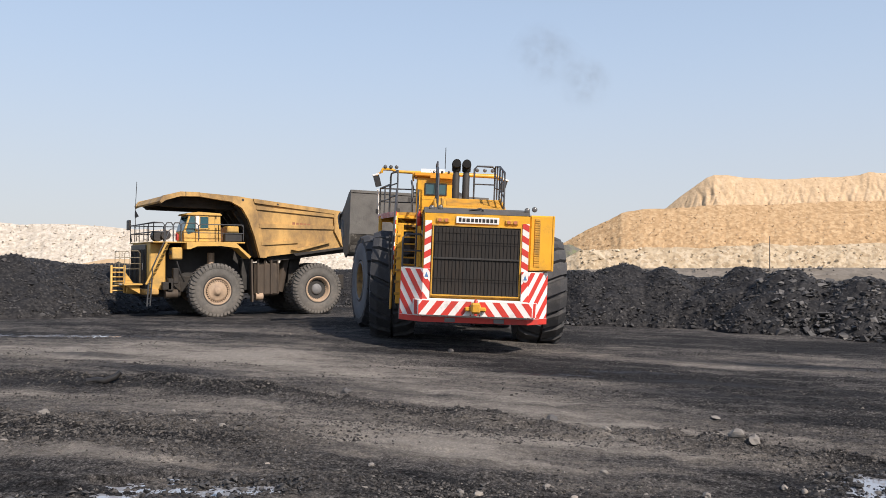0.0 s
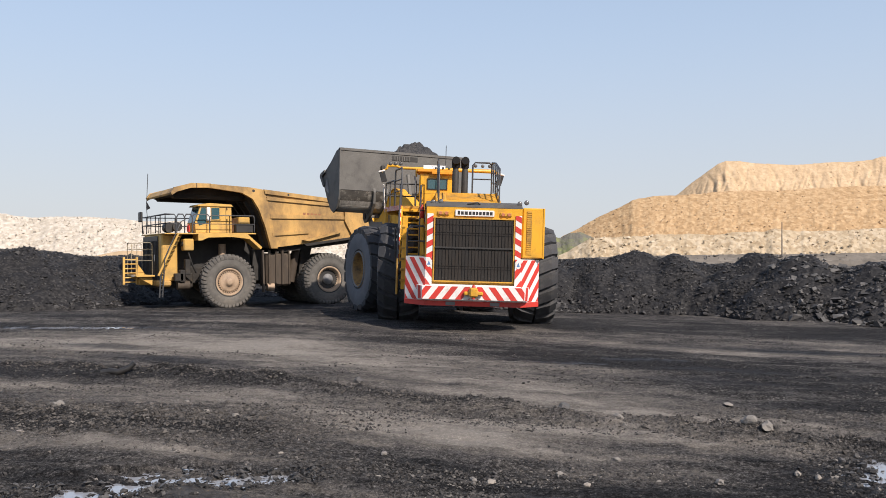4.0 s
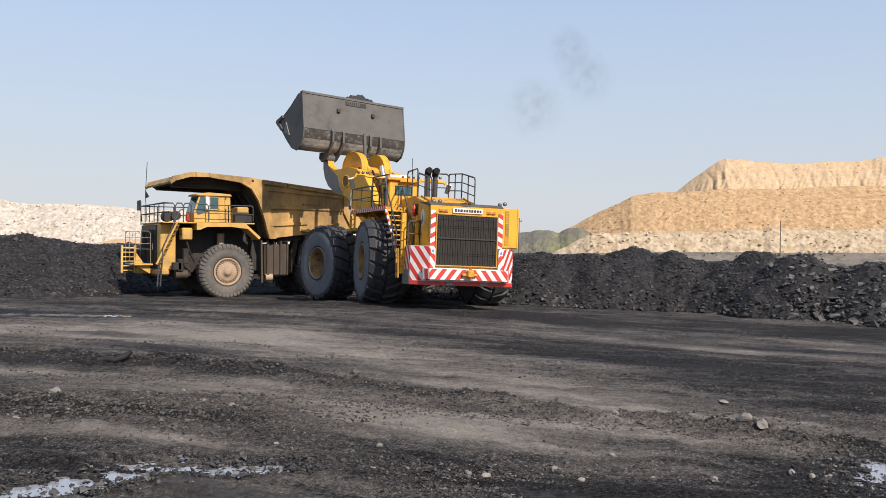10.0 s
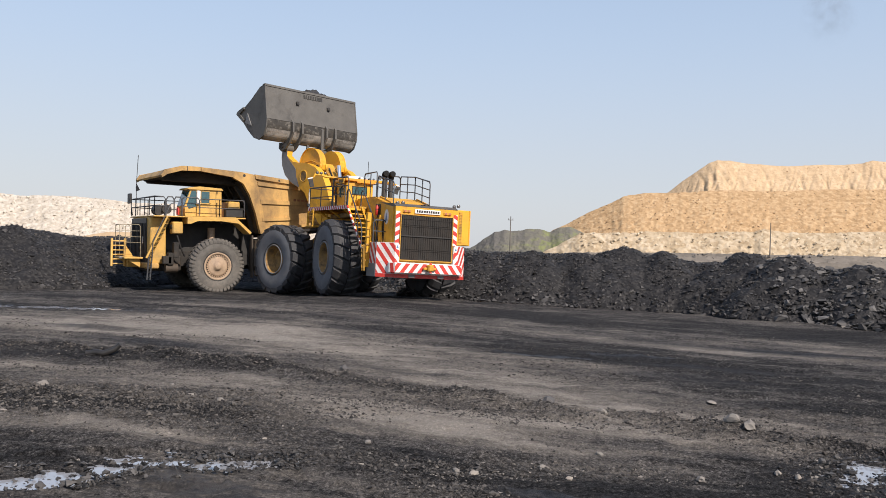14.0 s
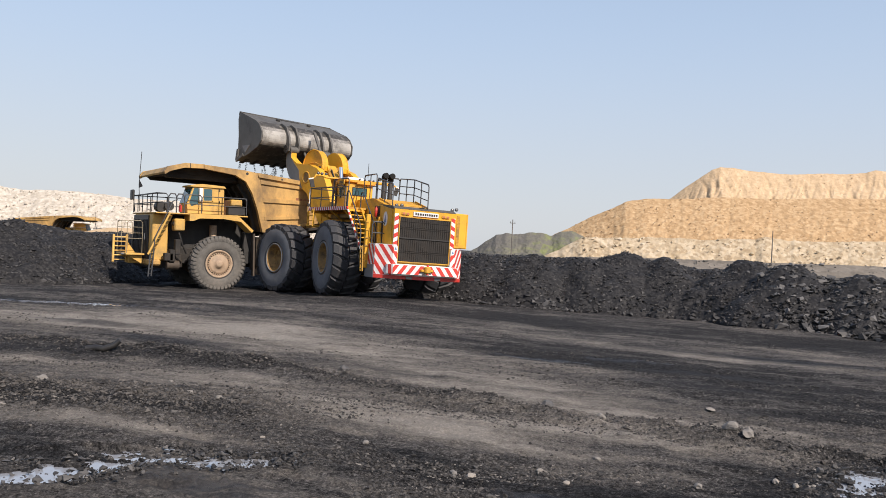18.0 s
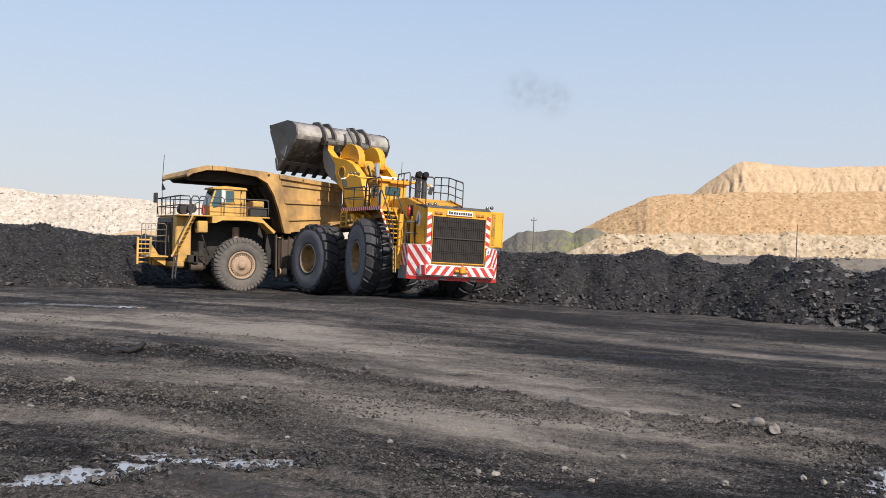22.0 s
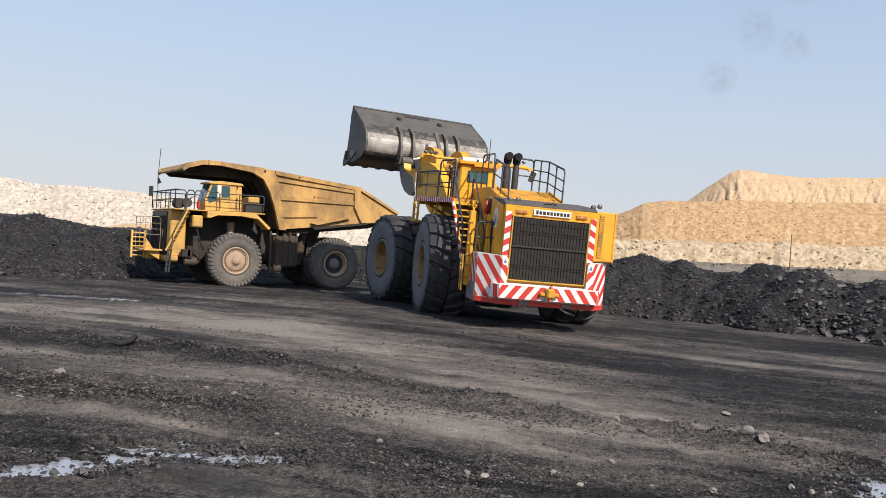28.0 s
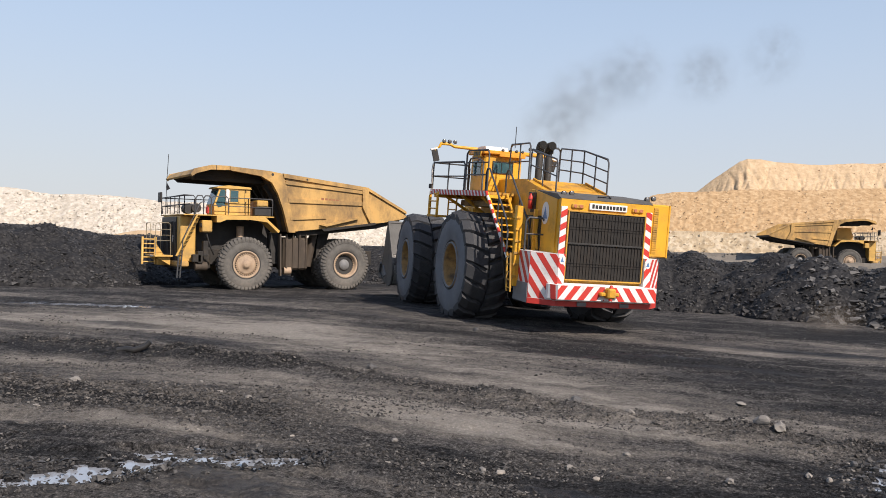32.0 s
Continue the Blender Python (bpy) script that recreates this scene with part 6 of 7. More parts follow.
    part("lower_step_box", Shape().box(3.0, 4.1, 2.5, 3.4, 3.42, 3.50, 0.02), YEL_DUST, L)
    for y in (2.55, 3.35):
        railing(L, [(3.05, y, 3.46), (4.05, y, 3.46)], 0.85, 0.03, (0.33, 0.66), YEL)
    for x in (3.06, 4.02):
        part("step_hanger", Shape().box(x - 0.04, x + 0.04, 3.28, 3.36, 3.4, 4.4, 0.01), YEL, L)
    # rails
    railing(L, [(1.3, 2.92, 4.46), (3.65, 3.38, 4.46), (3.65, 1.9, 4.46)], 1.05)
    railing(L, [(-0.25, 2.6, 4.46), (1.2, 2.9, 4.46)], 1.45, 0.03, (0.4, 0.7))
    part("cab_door_rail", Shape().tube([(1.6, 2.1, 4.46), (1.6, 2.1, 5.6), (2.2, 2.15, 5.75), (2.9, 2.15, 5.75), (3.2, 2.1, 5.6), (3.2, 2.1, 4.46)], 0.03, 7), RAILM, L)
    railing(L, [(1.2, 1.22, 5.0), (-0.6, 1.22, 4.98)], 1.28)
    railing(L, [(-0.75, 1.22, 4.95), (-2.9, 1.22, 4.52)], 1.08)
    railing(L, [(-2.25, -0.98, 4.6), (-0.4, -0.98, 4.98), (1.6, -0.98, 5.16)], 1.2, 0.03, (0.33, 0.66))
    railing(L, [(1.6, -0.98, 5.0), (1.6, -0.2, 5.0)], 1.35, 0.032)
    # stairs and post
    ladder(L, (-2.55, 2.22, 2.35), (-0.32, 2.22, 4.40), 0.72, (0, 1, 0), 9, YEL, "stair", 0.05, 0.24)
    for k in range(14):
        a, b = Vector((-2.6, 2.61, 2.32)), Vector((-0.30, 2.63, 4.44))
        part("stair_stripe", Shape().tube([a.lerp(b, k / 14), a.lerp(b, (k + 1) / 14)], 0.055, 5), (WHITE, RED)[k % 2], L)
    for y in (2.62, 1.86):
        part("stair_handrail", Shape().tube([(-2.5, y, 2.4), (-2.5, y, 3.2), (-2.3, y, 3.55), (-0.45, y, 5.25), (-0.25, y, 5.25), (-0.15, y, 5.1), (-0.15, y, 4.46)], 0.032, 7).tube([(-1.5, y, 3.3), (-1.5, y, 4.28)], 0.028, 6), RAILM, L)
    post = part("stair_post", Shape().box(-2.86, -2.62, 2.28, 2.48, 1.42, 4.02, 0.02), YEL, L)
    for k in range(6):
        part("post_bracket", Shape().box(-2.9, -2.84, 2.36, 2.52, 1.7 + 0.38 * k, 1.78 + 0.38 * k, 0.01), YEL_DUST, post)
    part("stair_post", Shape().box(-2.78, -2.66, 1.72, 1.84, 2.6, 3.95, 0.02), YEL, L)
    ladder(L, (-2.9, 2.62, 1.25), (-2.72, 2.62, 2.5), 0.3, (1, 0, 0), 5, YEL_DUST, "access_ladder", 0.035)
    railing(L, [(-3.15, 2.28, 2.62), (-3.15, 1.62, 2.62)], 1.05, 0.032, (0.5,))
    # flat dark panel painted as the shade inside an engine opening
    part("engine_shade_panel", Shape().box(-2.95, -1.75, 1.655, 1.675, 2.62, 3.75, 0.005), DARK, L, "dark panel standing for a shaded opening in the engine side")
    for k in range(3):
        part("engine_pipe", Shape().tube([(-2.85 + 0.35 * k, 1.70, 2.65), (-2.75 + 0.35 * k, 1.74, 3.2), (-2.7 + 0.35 * k, 1.69, 3.7)], 0.05, 7), YEL_DUST, L)
    part("extinguisher_bracket", Shape().box(-2.42, -2.05, 1.66, 1.70, 3.85, 4.5, 0.01), BLACK, L)
    part("hose_bundle", Shape().tube([(-2.3, 2.45, 1.3), (-2.35, 2.7, 2.4), (-2.2, 2.75, 3.6)], 0.03, 6), BLACK, L)
    fe = part("extinguisher", Shape().lathe([(0, 0.02), (0.01, 0.075), (0.40, 0.075), (0.47, 0.03), (0.52, 0.03)], 12, "z"), RED, L, "red fire extinguisher", at=pose(-2.23, 1.79, 3.95))
    part("valve_head", Shape().box(-0.03, 0.12, -0.025, 0.025, 0.50, 0.56, 0.01).tube([(0.05, 0, 0.52), (0.11, 0.02, 0.4), (0.10, 0.02, 0.15)], 0.014, 5), BLACK, fe)
    part("strap", Shape().lathe([(0.28, 0.079), (0.31, 0.079)], 12, "z"), BLACK, fe)
    # front frame, carried on the hinge
    ff = Shape()
    ff.box(-0.3, 1.2, -0.95, 0.95, 1.0, 3.0, 0.1)
    ff.prism([(0.8, 1.0), (0.7, 4.15), (1.9, 4.25), (2.6, 3.2), (4.6, 2.2), (4.8, 1.0)], -1.35, -0.55)
    ff.prism([(0.8, 1.0), (0.7, 4.15), (1.9, 4.25), (2.6, 3.2), (4.6, 2.2), (4.8, 1.0)], 0.55, 1.35)
    ff.box(1.2, 4.4, -0.6, 0.6, 1.0, 2.4, 0.1)
    front = part("front_frame", ff, YEL_DUST, L)
    part("front_axle", Shape().lathe([(-2.5, 0.5), (-1, 0.75), (1, 0.75), (2.5, 0.5)], 20, "y"), DARK, front, at=pose(REACH, 0, WZ))
    # lift arms: curved plates with a round eye
    def arm_outline():
        low = [(-0.42, -0.35), (0.8, -0.52), (2.0, -0.48), (2.9, -0.30), (3.5, -0.46), (3.95, -0.68), (4.4, -0.86), (5.1, -0.94), (5.7, -0.78), (6.15, -0.48), (6.45, -0.10)]
        upp = [(6.45, 0.26), (6.18, 0.26), (5.88, -0.06), (5.45, 0.02), (5.1, 0.12), (4.7, 0.42), (4.35, 0.72), (4.05, 0.98), (3.35, 1.33), (2.45, 1.48), (1.5, 1.25), (0.5, 0.80), (-0.3, 0.45), (-0.5, 0.05)]
        return low + upp
    arms, levers = [], []
    for e in (1, -1):
        a = Shape()
        pts = arm_outline()
        cx, cz, rr = 3.72, 0.26, 0.36
        a.prism(pts, e * 1.0, e * 1.42)
        ob = part("lift_arm", a, YEL, L, "curved yellow lift arm with a round eye")
        ring = Shape().lathe([(e * 0.98, rr), (e * 1.46, rr), (e * 1.46, rr - 0.07), (e * 0.98, rr - 0.07)], 20, "y", closed=True)
        part("eye_ring", ring, YEL_DUST, ob, at=pose(cx, 0, cz))
        # brown disc painted as the shade inside the eye
        part("eye_shadow", Shape().lathe([(e * 1.425, rr - 0.07), (e * 1.43, 0.0)], 20, "y"), RIM, ob, "brown disc painted as the shaded inside of the eye", at=pose(cx, 0, cz))
        part("worn_belly", Shape().prism([(3.5, -0.44), (3.95, -0.66), (4.4, -0.84), (5.1, -0.92), (5.7, -0.76), (6.13, -0.46), (6.43, -0.08), (6.43, 0.28), (6.14, 0.30), (5.80, -0.05), (5.4, -0.06), (5.0, -0.02), (4.6, 0.02), (4.2, -0.24)], e * 1.418, e * 1.426), ZINC, ob, "paint worn to grey steel")
        part("arm_boss", Shape().tube([(6.25, e * 0.94, 0.16), (6.25, e * 1.48, 0.16)], 0.21, 14), STEEL, ob)
        arms.append(ob)
        lv = Shape()
        crown = [(4.28 + 1.0 * math.cos(radians(a)), 0.68 + 1.0 * math.sin(radians(a))) for a in range(150, -64, -15)]
        lv.prism(crown + [(4.45, 0.25), (4.18, 0.58), (3.75, 0.95)], e * 0.52, e * 0.92)
        lo = part("dump_lever", lv, YEL, L, "rounded yellow dump lever")
        part("lever_flange", Shape().tube([(4.28 + 1.0 * math.cos(radians(a)), e * 0.93, 0.68 + 1.0 * math.sin(radians(a))) for a in range(148, -62, -15)], 0.035, 6), YEL, lo)
        for o in (0.46, 0.86):
            part("lever_ear", Shape().tube([(3.62, e * o, 1.18), (3.62, e * (o + 0.13), 1.18)], 0.25, 14), YEL, lo)
        part("lever_pin", Shape().tube([(3.62, e * 0.42, 1.18), (3.62, e * 1.03, 1.18)], 0.11, 12), DARK, lo)
        part("lever_pin", Shape().tube([(4.85, e * 0.42, 0.11), (4.85, e * 1.02, 0.11)], 0.17, 14), YEL_DUST, lo)
        part("grease_line", Shape().tube([(3.9, e * 0.93, 1.2), (4.3, e * 0.94, 1.0), (4.7, e * 0.93, 0.5)], 0.03, 6), YEL_DUST, lo)
        levers.append(lo)
    cross = part("cross_tube", Shape().tube([(3.4, -1.2, 0.35), (3.4, 1.2, 0.35)], 0.46, 16).box(2.9, 4.1, -0.42, 0.42, 0.4, 1.15, 0.08), YEL_DUST, L, "dusty yellow cross tube between the arms")
    for e in (1, -1):
        part("hydraulic_hose", Shape().tube([(0.6, e * 0.3, 0.9), (1.8, e * 0.35, 1.35), (2.8, e * 0.3, 1.15), (3.5, e * 0.25, 1.25)], 0.05, 6), BLACK, cross)
        part("hose_clamp", Shape().box(1.6, 1.9, e * 0.35 - 0.1, e * 0.35 + 0.1, 1.25, 1.45, 0.02), YEL, cross)
    part("linkage_guard", Shape().prism([(3.3, 0.3), (3.35, 1.0), (3.9, 1.15), (4.5, 0.55), (4.6, -0.1)], -0.50, 0.50), RIM, cross, "rusty brown linkage between the levers")
    part("valve_block", Shape().box(2.0, 2.7, -0.35, 0.35, 0.75, 1.15, 0.04), YEL_DUST, cross)
    rods = []
    for e in (1, -1):
        rod = part("cylinder_rod", Shape().tube([(0, e * 0.68, -2.6), (0, e * 0.68, 0)], 0.13, 12), CHROME, L, "polished hydraulic cylinder rod")
        part("cylinder_barrel", Shape().tube([(0, e * 0.68, -4.5), (0, e * 0.68, -1.75)], 0.21, 12), YEL_DUST, rod)
        rods.append(rod)
    links = []
    for e in (1, -1):
        lk = Shape().box(-0.09, 0.09, e * 0.70 - 0.06, e * 0.70 + 0.06, -0.1, 2.2, 0.03)
        links.append(part("tilt_link", lk, STEEL, L))
    # bucket about its hinge pin; x forward, rolled fully back
    bk = Shape()
    W = 3.32
    outer = [(-0.34, 3.0), (-0.34, 1.0), (-0.22, 0.55), (0.08, 0.12), (0.55, -0.04), (1.02, 0.20), (1.58, 0.82), (2.36, 1.92)]
    inner = [(2.28, 1.97), (1.47, 0.90), (0.96, 0.32), (0.55, 0.08), (0.16, 0.22), (-0.12, 0.62), (-0.24, 1.0), (-0.24, 3.0)]
    def rounded(pts):
        for _ in range(2):
            out = [pts[0]]
            for p, q in zip(pts[:-1], pts[1:]):
                out += [(0.75 * p[0] + 0.25 * q[0], 0.75 * p[1] + 0.25 * q[1]), (0.25 * p[0] + 0.75 * q[0], 0.25 * p[1] + 0.75 * q[1])]
            pts = out + [pts[-1]]
        return pts
    back = part("bucket", Shape().prism([(-0.34, 3.0), (-0.34, 1.02), (-0.24, 1.02), (-0.24, 3.0)], -W, W), STEEL, L, "large grey steel loader bucket")
    bot = Shape().prism(rounded(outer[1:]) + rounded(inner[:-1]), -W, W)
    part("bucket_shell", bot, STEEL_WORN, back, "worn dark curved bucket shell")
    arc = rounded(outer[1:])
    def shell_band(x0, x1, out):
        edge = [p for p in arc if x0 <= p[0] <= x1]
        off = []
        for k, p in enumerate(edge):
            a, b = edge[max(0, k - 1)], edge[min(len(edge) - 1, k + 1)]
            d = math.hypot(b[0] - a[0], b[1] - a[1])
            off.append((p[0] + (b[1] - a[1]) / d * out, p[1] - (b[0] - a[0]) / d * out))
        return Shape().prism(off + edge[::-1], -W + 0.04, W - 0.04)
    # wear and a painted highlight along the crown of the shell
    part("worn_sheen_band", shell_band(-0.20, 0.95, 0.005), STEEL_PATCHY, back, "patchy worn band of steel, paled for the sheen on the curve")
    part("worn_sheen_band", shell_band(-0.06, 0.62, 0.010), STEEL_BRIGHT, back, "worn band of steel, brightened as a highlight along the curve")
    for e in (1, -1):
        part("side_cutter", Shape().prism([(-0.36, 3.02), (-0.36, 1.0), (-0.24, 0.53), (0.06, 0.10), (0.55, -0.06), (1.04, 0.18), (1.60, 0.80), (2.42, 1.92), (2.36, 2.10), (1.85, 2.18), (1.0, 2.52), (0.12, 2.98)], e * W, e * (W + 0.07)), STEEL, back)
        part("wear_plate", Shape().prism([(1.15, 0.95), (1.75, 1.25), (1.45, 1.75)], e * (W + 0.07), e * (W + 0.12)), ZINC, back)
        part("side_guard", Shape().prism([(1.78, 2.22), (2.42, 2.10), (2.54, 1.98), (2.44, 1.86), (1.95, 1.36), (1.84, 1.46), (2.22, 1.92), (1.74, 2.08)], e * (W + 0.06), e * (W + 0.16)), STEEL, back)
    part("cutting_edge", Shape().prism([(2.0, 1.40), (2.50, 2.08), (2.45, 2.12), (1.93, 1.46)], -W - 0.05, W + 0.05), STEEL, back)
    for k in range(9):
        y = -2.9 + k * 0.725
        part("tooth", Shape().prism([(2.18, 1.64), (2.66, 2.30), (2.60, 2.34), (2.09, 1.70)], y - 0.13, y + 0.13), DARK, back)
    part("top_lip", Shape().prism([(-0.38, 2.94), (-0.38, 3.06), (-0.16, 3.06), (-0.16, 2.94)], -W - 0.07, W + 0.07), STEEL, back)
    vent = part("spill_vent", Shape().box(-0.36, -0.335, -0.75, 0.65, 2.62, 2.86, 0.01), DARK, back)
    for k in range(7):
        y = -0.3 + k * 0.13
        part("vent_slat", Shape().box(-0.38, -0.36, y, y + 0.05, 2.62, 2.84, 0.004), STEEL, vent)
    for y in (-1.15, 1.15):
        part("lifting_lug", Shape().box(-0.46, -0.33, y - 0.10, y + 0.10, 2.1, 2.32, 0.03), DARK, back)
    for e in (1, -1):
        for o in (0.85, 1.52):
            part("hinge_bracket", Shape().prism([(-0.30, 1.25), (-0.46, 0.95), (-0.40, 0.40), (0.05, -0.12), (0.45, -0.40), (0.85, -0.46), (1.08, -0.22), (1.0, 0.10), (0.55, -0.02), (0.12, 0.14), (-0.2, 0.6)], e * o, e * (o + 0.12)), STEEL, back)
        part("hinge_pin", Shape().tube([(PIN.x, e * 0.80, PIN.z), (PIN.x, e * 1.7, PIN.z)], 0.16, 12), DARK, back)
    # wheels
    wheels = []
    for side in (1, -1):
        wheels.append((wheel(L, "rear_wheel", WR, 1.62, 0.80, RUBBER, RIM, pose(REAR, side * TRACK, WZ), side, 0.13, 20, 0.55, 0.56, 22, 0.30, "deep rusty brown rim", lug_w=0.42), False, side))
        wheels.append((wheel(L, "front_wheel", WR, 1.62, 0.80, RUBBER, RIM, pose(2 * JOINT, side * TRACK, WZ), side, 0.13, 20, 0.55, 0.56, 22, 0.30, "deep rusty brown rim", lug_w=0.42), True, side))
    return L, front, arms, levers, cross, rods, links, back, wheels


# ---- build ----
build_ground()
build_puddles()
build_pile()
build_lumps()
build_hills()
build_boulders()
pole(10.9, 140, -1.0, 8.9, "thin dark wooden power pole behind the coal heap")
pole(48.6, 128, 2.5, 5.2, "thin dark pole before the rubble bench", False)
STONES = [
    (-6.3, 13.75, (0.10, 0.08, 0.09), GREY_ROCK, "pale grey stone lying on dark coal dirt"),
    (0.45, 10.15, (0.07, 0.05, 0.03), PALE_CHIP, "flat pale stone on the yard"),
    (0.25, 10.35, (0.06, 0.04, 0.03), GREY_ROCK, "small flat grey stone on the yard"),
    (4.52, 13.2, (0.12, 0.08, 0.08), GREY_ROCK, "grey stone lying beside the rut"),
    (4.75, 13.1, (0.13, 0.09, 0.08), GREY_ROCK, "angular grey stone lying beside the rut"),
    (1.9, 14.9, (0.12, 0.10, 0.09), COAL_LUMP, "dark lump of coal on the rut"),
    (5.05, 15.9, (0.17, 0.08, 0.012), PALE_CHIP, "crushed pale rock on the yard"),
    (-4.6, 14.9, (0.05, 0.045, 0.04), GREY_ROCK, "small grey stone on the yard"),
    (4.35, 10.95, (0.06, 0.04, 0.035), PALE_CHIP, "pale stone beside the puddle"),
    (4.55, 10.8, (0.045, 0.04, 0.035), PALE_CHIP, "small pale stone beside the puddle"),
    (1.35, 10.9, (0.06, 0.045, 0.03), GREY_ROCK, "small grey stone on the yard"),
    (1.6, 10.3, (0.045, 0.04, 0.03), PALE_CHIP, "small pale stone on the yard"),
    (2.2, 11.6, (0.05, 0.04, 0.03), GREY_ROCK, "small grey stone on the yard"),
    (-0.9, 11.3, (0.055, 0.04, 0.03), GREY_ROCK, "small grey stone on the yard"),
    (3.2, 10.4, (0.06, 0.05, 0.04), GREY_ROCK, "small grey stone on the yard"),
    (-2.2, 11.0, (0.05, 0.03, 0.012), PALE_CHIP, "flat pale chip of rock on the yard"),
    (-4.1, 14.6, (0.09, 0.04, 0.012), PALE_CHIP, "flat pale chip of rock on the yard"),
    (-6.0, 11.9, (0.08, 0.04, 0.012), PALE_CHIP, "flat pale chip of rock on the yard"),
    (2.7, 14.1, (0.08, 0.07, 0.06), GREY_ROCK, "grey stone on the rut"),
    (-1.9, 17.4, (0.10, 0.08, 0.07), COAL_LUMP, "dark lump of coal on the rut"),
    (-3.3, 13.1, (0.06, 0.05, 0.04), GREY_ROCK, "small grey stone on dark coal dirt"),
    (6.3, 11.9, (0.07, 0.06, 0.05), COAL_LUMP, "dark lump of coal beside the puddle"),
    (5.2, 11.6, (0.06, 0.05, 0.05), COAL_LUMP, "dark lump of coal beside the puddle"),
    (0.3, 27.0, (0.10, 0.08, 0.08), COAL_LUMP, "dark lump of coal on the haul lane"),
]
for k, (x, y, size, material, label) in enumerate(STONES):
    stone("stone", x, y, size, material, label, 3 + k)
strip = tagged(new("rubber_strip", Shape().tube([(-0.45, 0, 0.03), (-0.2, 0.05, 0.06), (0.05, -0.05, 0.05), (0.28, 0.03, 0.13), (0.42, 0.05, 0.25)], 0.065, 8).mesh("rubber_strip")), "torn black rubber strip bent up from the ground", "rubber strip")
strip.data.materials.append(BLACK)
strip.matrix_basis = pose(-7.0, 17.95, float(ground_z(np.array([-7.0]), np.array([17.95]))[0]) + 0.02) @ Matrix.Diagonal((0.8, 0.8, 0.95, 1))

TRUCK_AT = pose(-9.05, 54.62, -0.376, 0, 0.8, -148.2)
truck, truck_wheels = build_truck()
truck.matrix_basis = TRUCK_AT @ Matrix.Diagonal((0.96, 0.96, 0.96, 1))
far_truck = copy_thing(truck, pose(-75, 133, -3.0, 0, 0, 0))
tagged(far_truck, "distant yellow dump truck driving along the haul road", "dump truck")
loader, front_frame, arms, levers, cross_tube, rods, links, bucket, loader_wheels = build_loader()


def coal_mound(name, a, b, h, label, n=44):
    bm = bmesh.new()
    bmesh.ops.create_grid(bm, x_segments=n, y_segments=n, size=1)
    for v in bm.verts:
        d = min(1, v.co.length)
        z = h * (1 - d ** 1.6) + 0.20 * noise.noise(Vector((v.co.x * 5, v.co.y * 5, h))) + 0.16 * noise.noise(v.co * 13)
        v.co = Vector((v.co.x * a, v.co.y * b, z if d < 0.98 else -0.3))
    me = bpy.data.meshes.new(name)
    bm.to_mesh(me)
    bm.free()
    me.materials.append(COALM)
    return tagged(new(name, me), label, "coal")


load = coal_mound("coal_load", 0.92, 2.05, 1.4, "heaped black coal carried in the bucket")
bed_coal = coal_mound("bed_coal", 2.6, 2.9, 0.5, "black coal lying in the truck body")
bed_coal.matrix_basis = TRUCK_AT @ pose(0.9, 0, 5.35)

def haze_mat(name, col, amount):
    """Thin smoke: dense in the middle of a puff, gone at its rim, broken up by noise."""
    m, nt, b = nodes_of(name)
    N, L = nt.nodes, nt.links
    b.inputs["Base Color"].default_value = (*col, 1)
    b.inputs["Roughness"].default_value = 1.0
    b.inputs["Specular IOR Level"].default_value = 0.0
    tc = N.new("ShaderNodeTexCoord")
    mp = N.new("ShaderNodeMapping")
    mp.inputs["Location"].default_value, mp.inputs["Scale"].default_value = (-1, 0, -1), (2, 0, 2)
    L.new(tc.outputs["Generated"], mp.inputs[0])
    ln = N.new("ShaderNodeVectorMath")
    ln.operation = "LENGTH"
    L.new(mp.outputs[0], ln.inputs[0])
    r = N.new("ShaderNodeMapRange")
    r.interpolation_type = "SMOOTHERSTEP"
    for k, v in (("From Min", 0.92), ("From Max", 0.0), ("To Min", 0.0), ("To Max", amount)):
        r.inputs[k].default_value = v
    L.new(ln.outputs["Value"], r.inputs["Value"])
    n = N.new("ShaderNodeTexNoise")
    n.inputs["Scale"].default_value, n.inputs["Detail"].default_value = 1.7, 6
    L.new(tc.outputs["Object"], n.inputs["Vector"])
    r2 = N.new("ShaderNodeMapRange")
    for k, v in (("From Min", 0.22), ("From Max", 0.70)):
        r2.inputs[k].default_value = v
    L.new(n.outputs[0], r2.inputs["Value"])
    mu = N.new("ShaderNodeMath")
    mu.operation = "MULTIPLY"
    L.new(r.outputs[0], mu.inputs[0])
    L.new(r2.outputs[0], mu.inputs[1])
    tr = N.new("ShaderNodeBsdfTransparent")
    mx = N.new("ShaderNodeMixShader")
    L.new(mu.outputs[0], mx.inputs[0])
    L.new(tr.outputs[0], mx.inputs[1])
    L.new(b.outputs[0], mx.inputs[2])
    L.new(mx.outputs[0], N["Material Output"].inputs["Surface"])
    return m


SMOKE = haze_mat("diesel_smoke", (0.10, 0.09, 0.08), 0.24)
SOOT = haze_mat("dark_diesel_smoke", (0.06, 0.054, 0.046), 0.62)
DUST = haze_mat("tyre_dust", (0.30, 0.265, 0.23), 0.08)


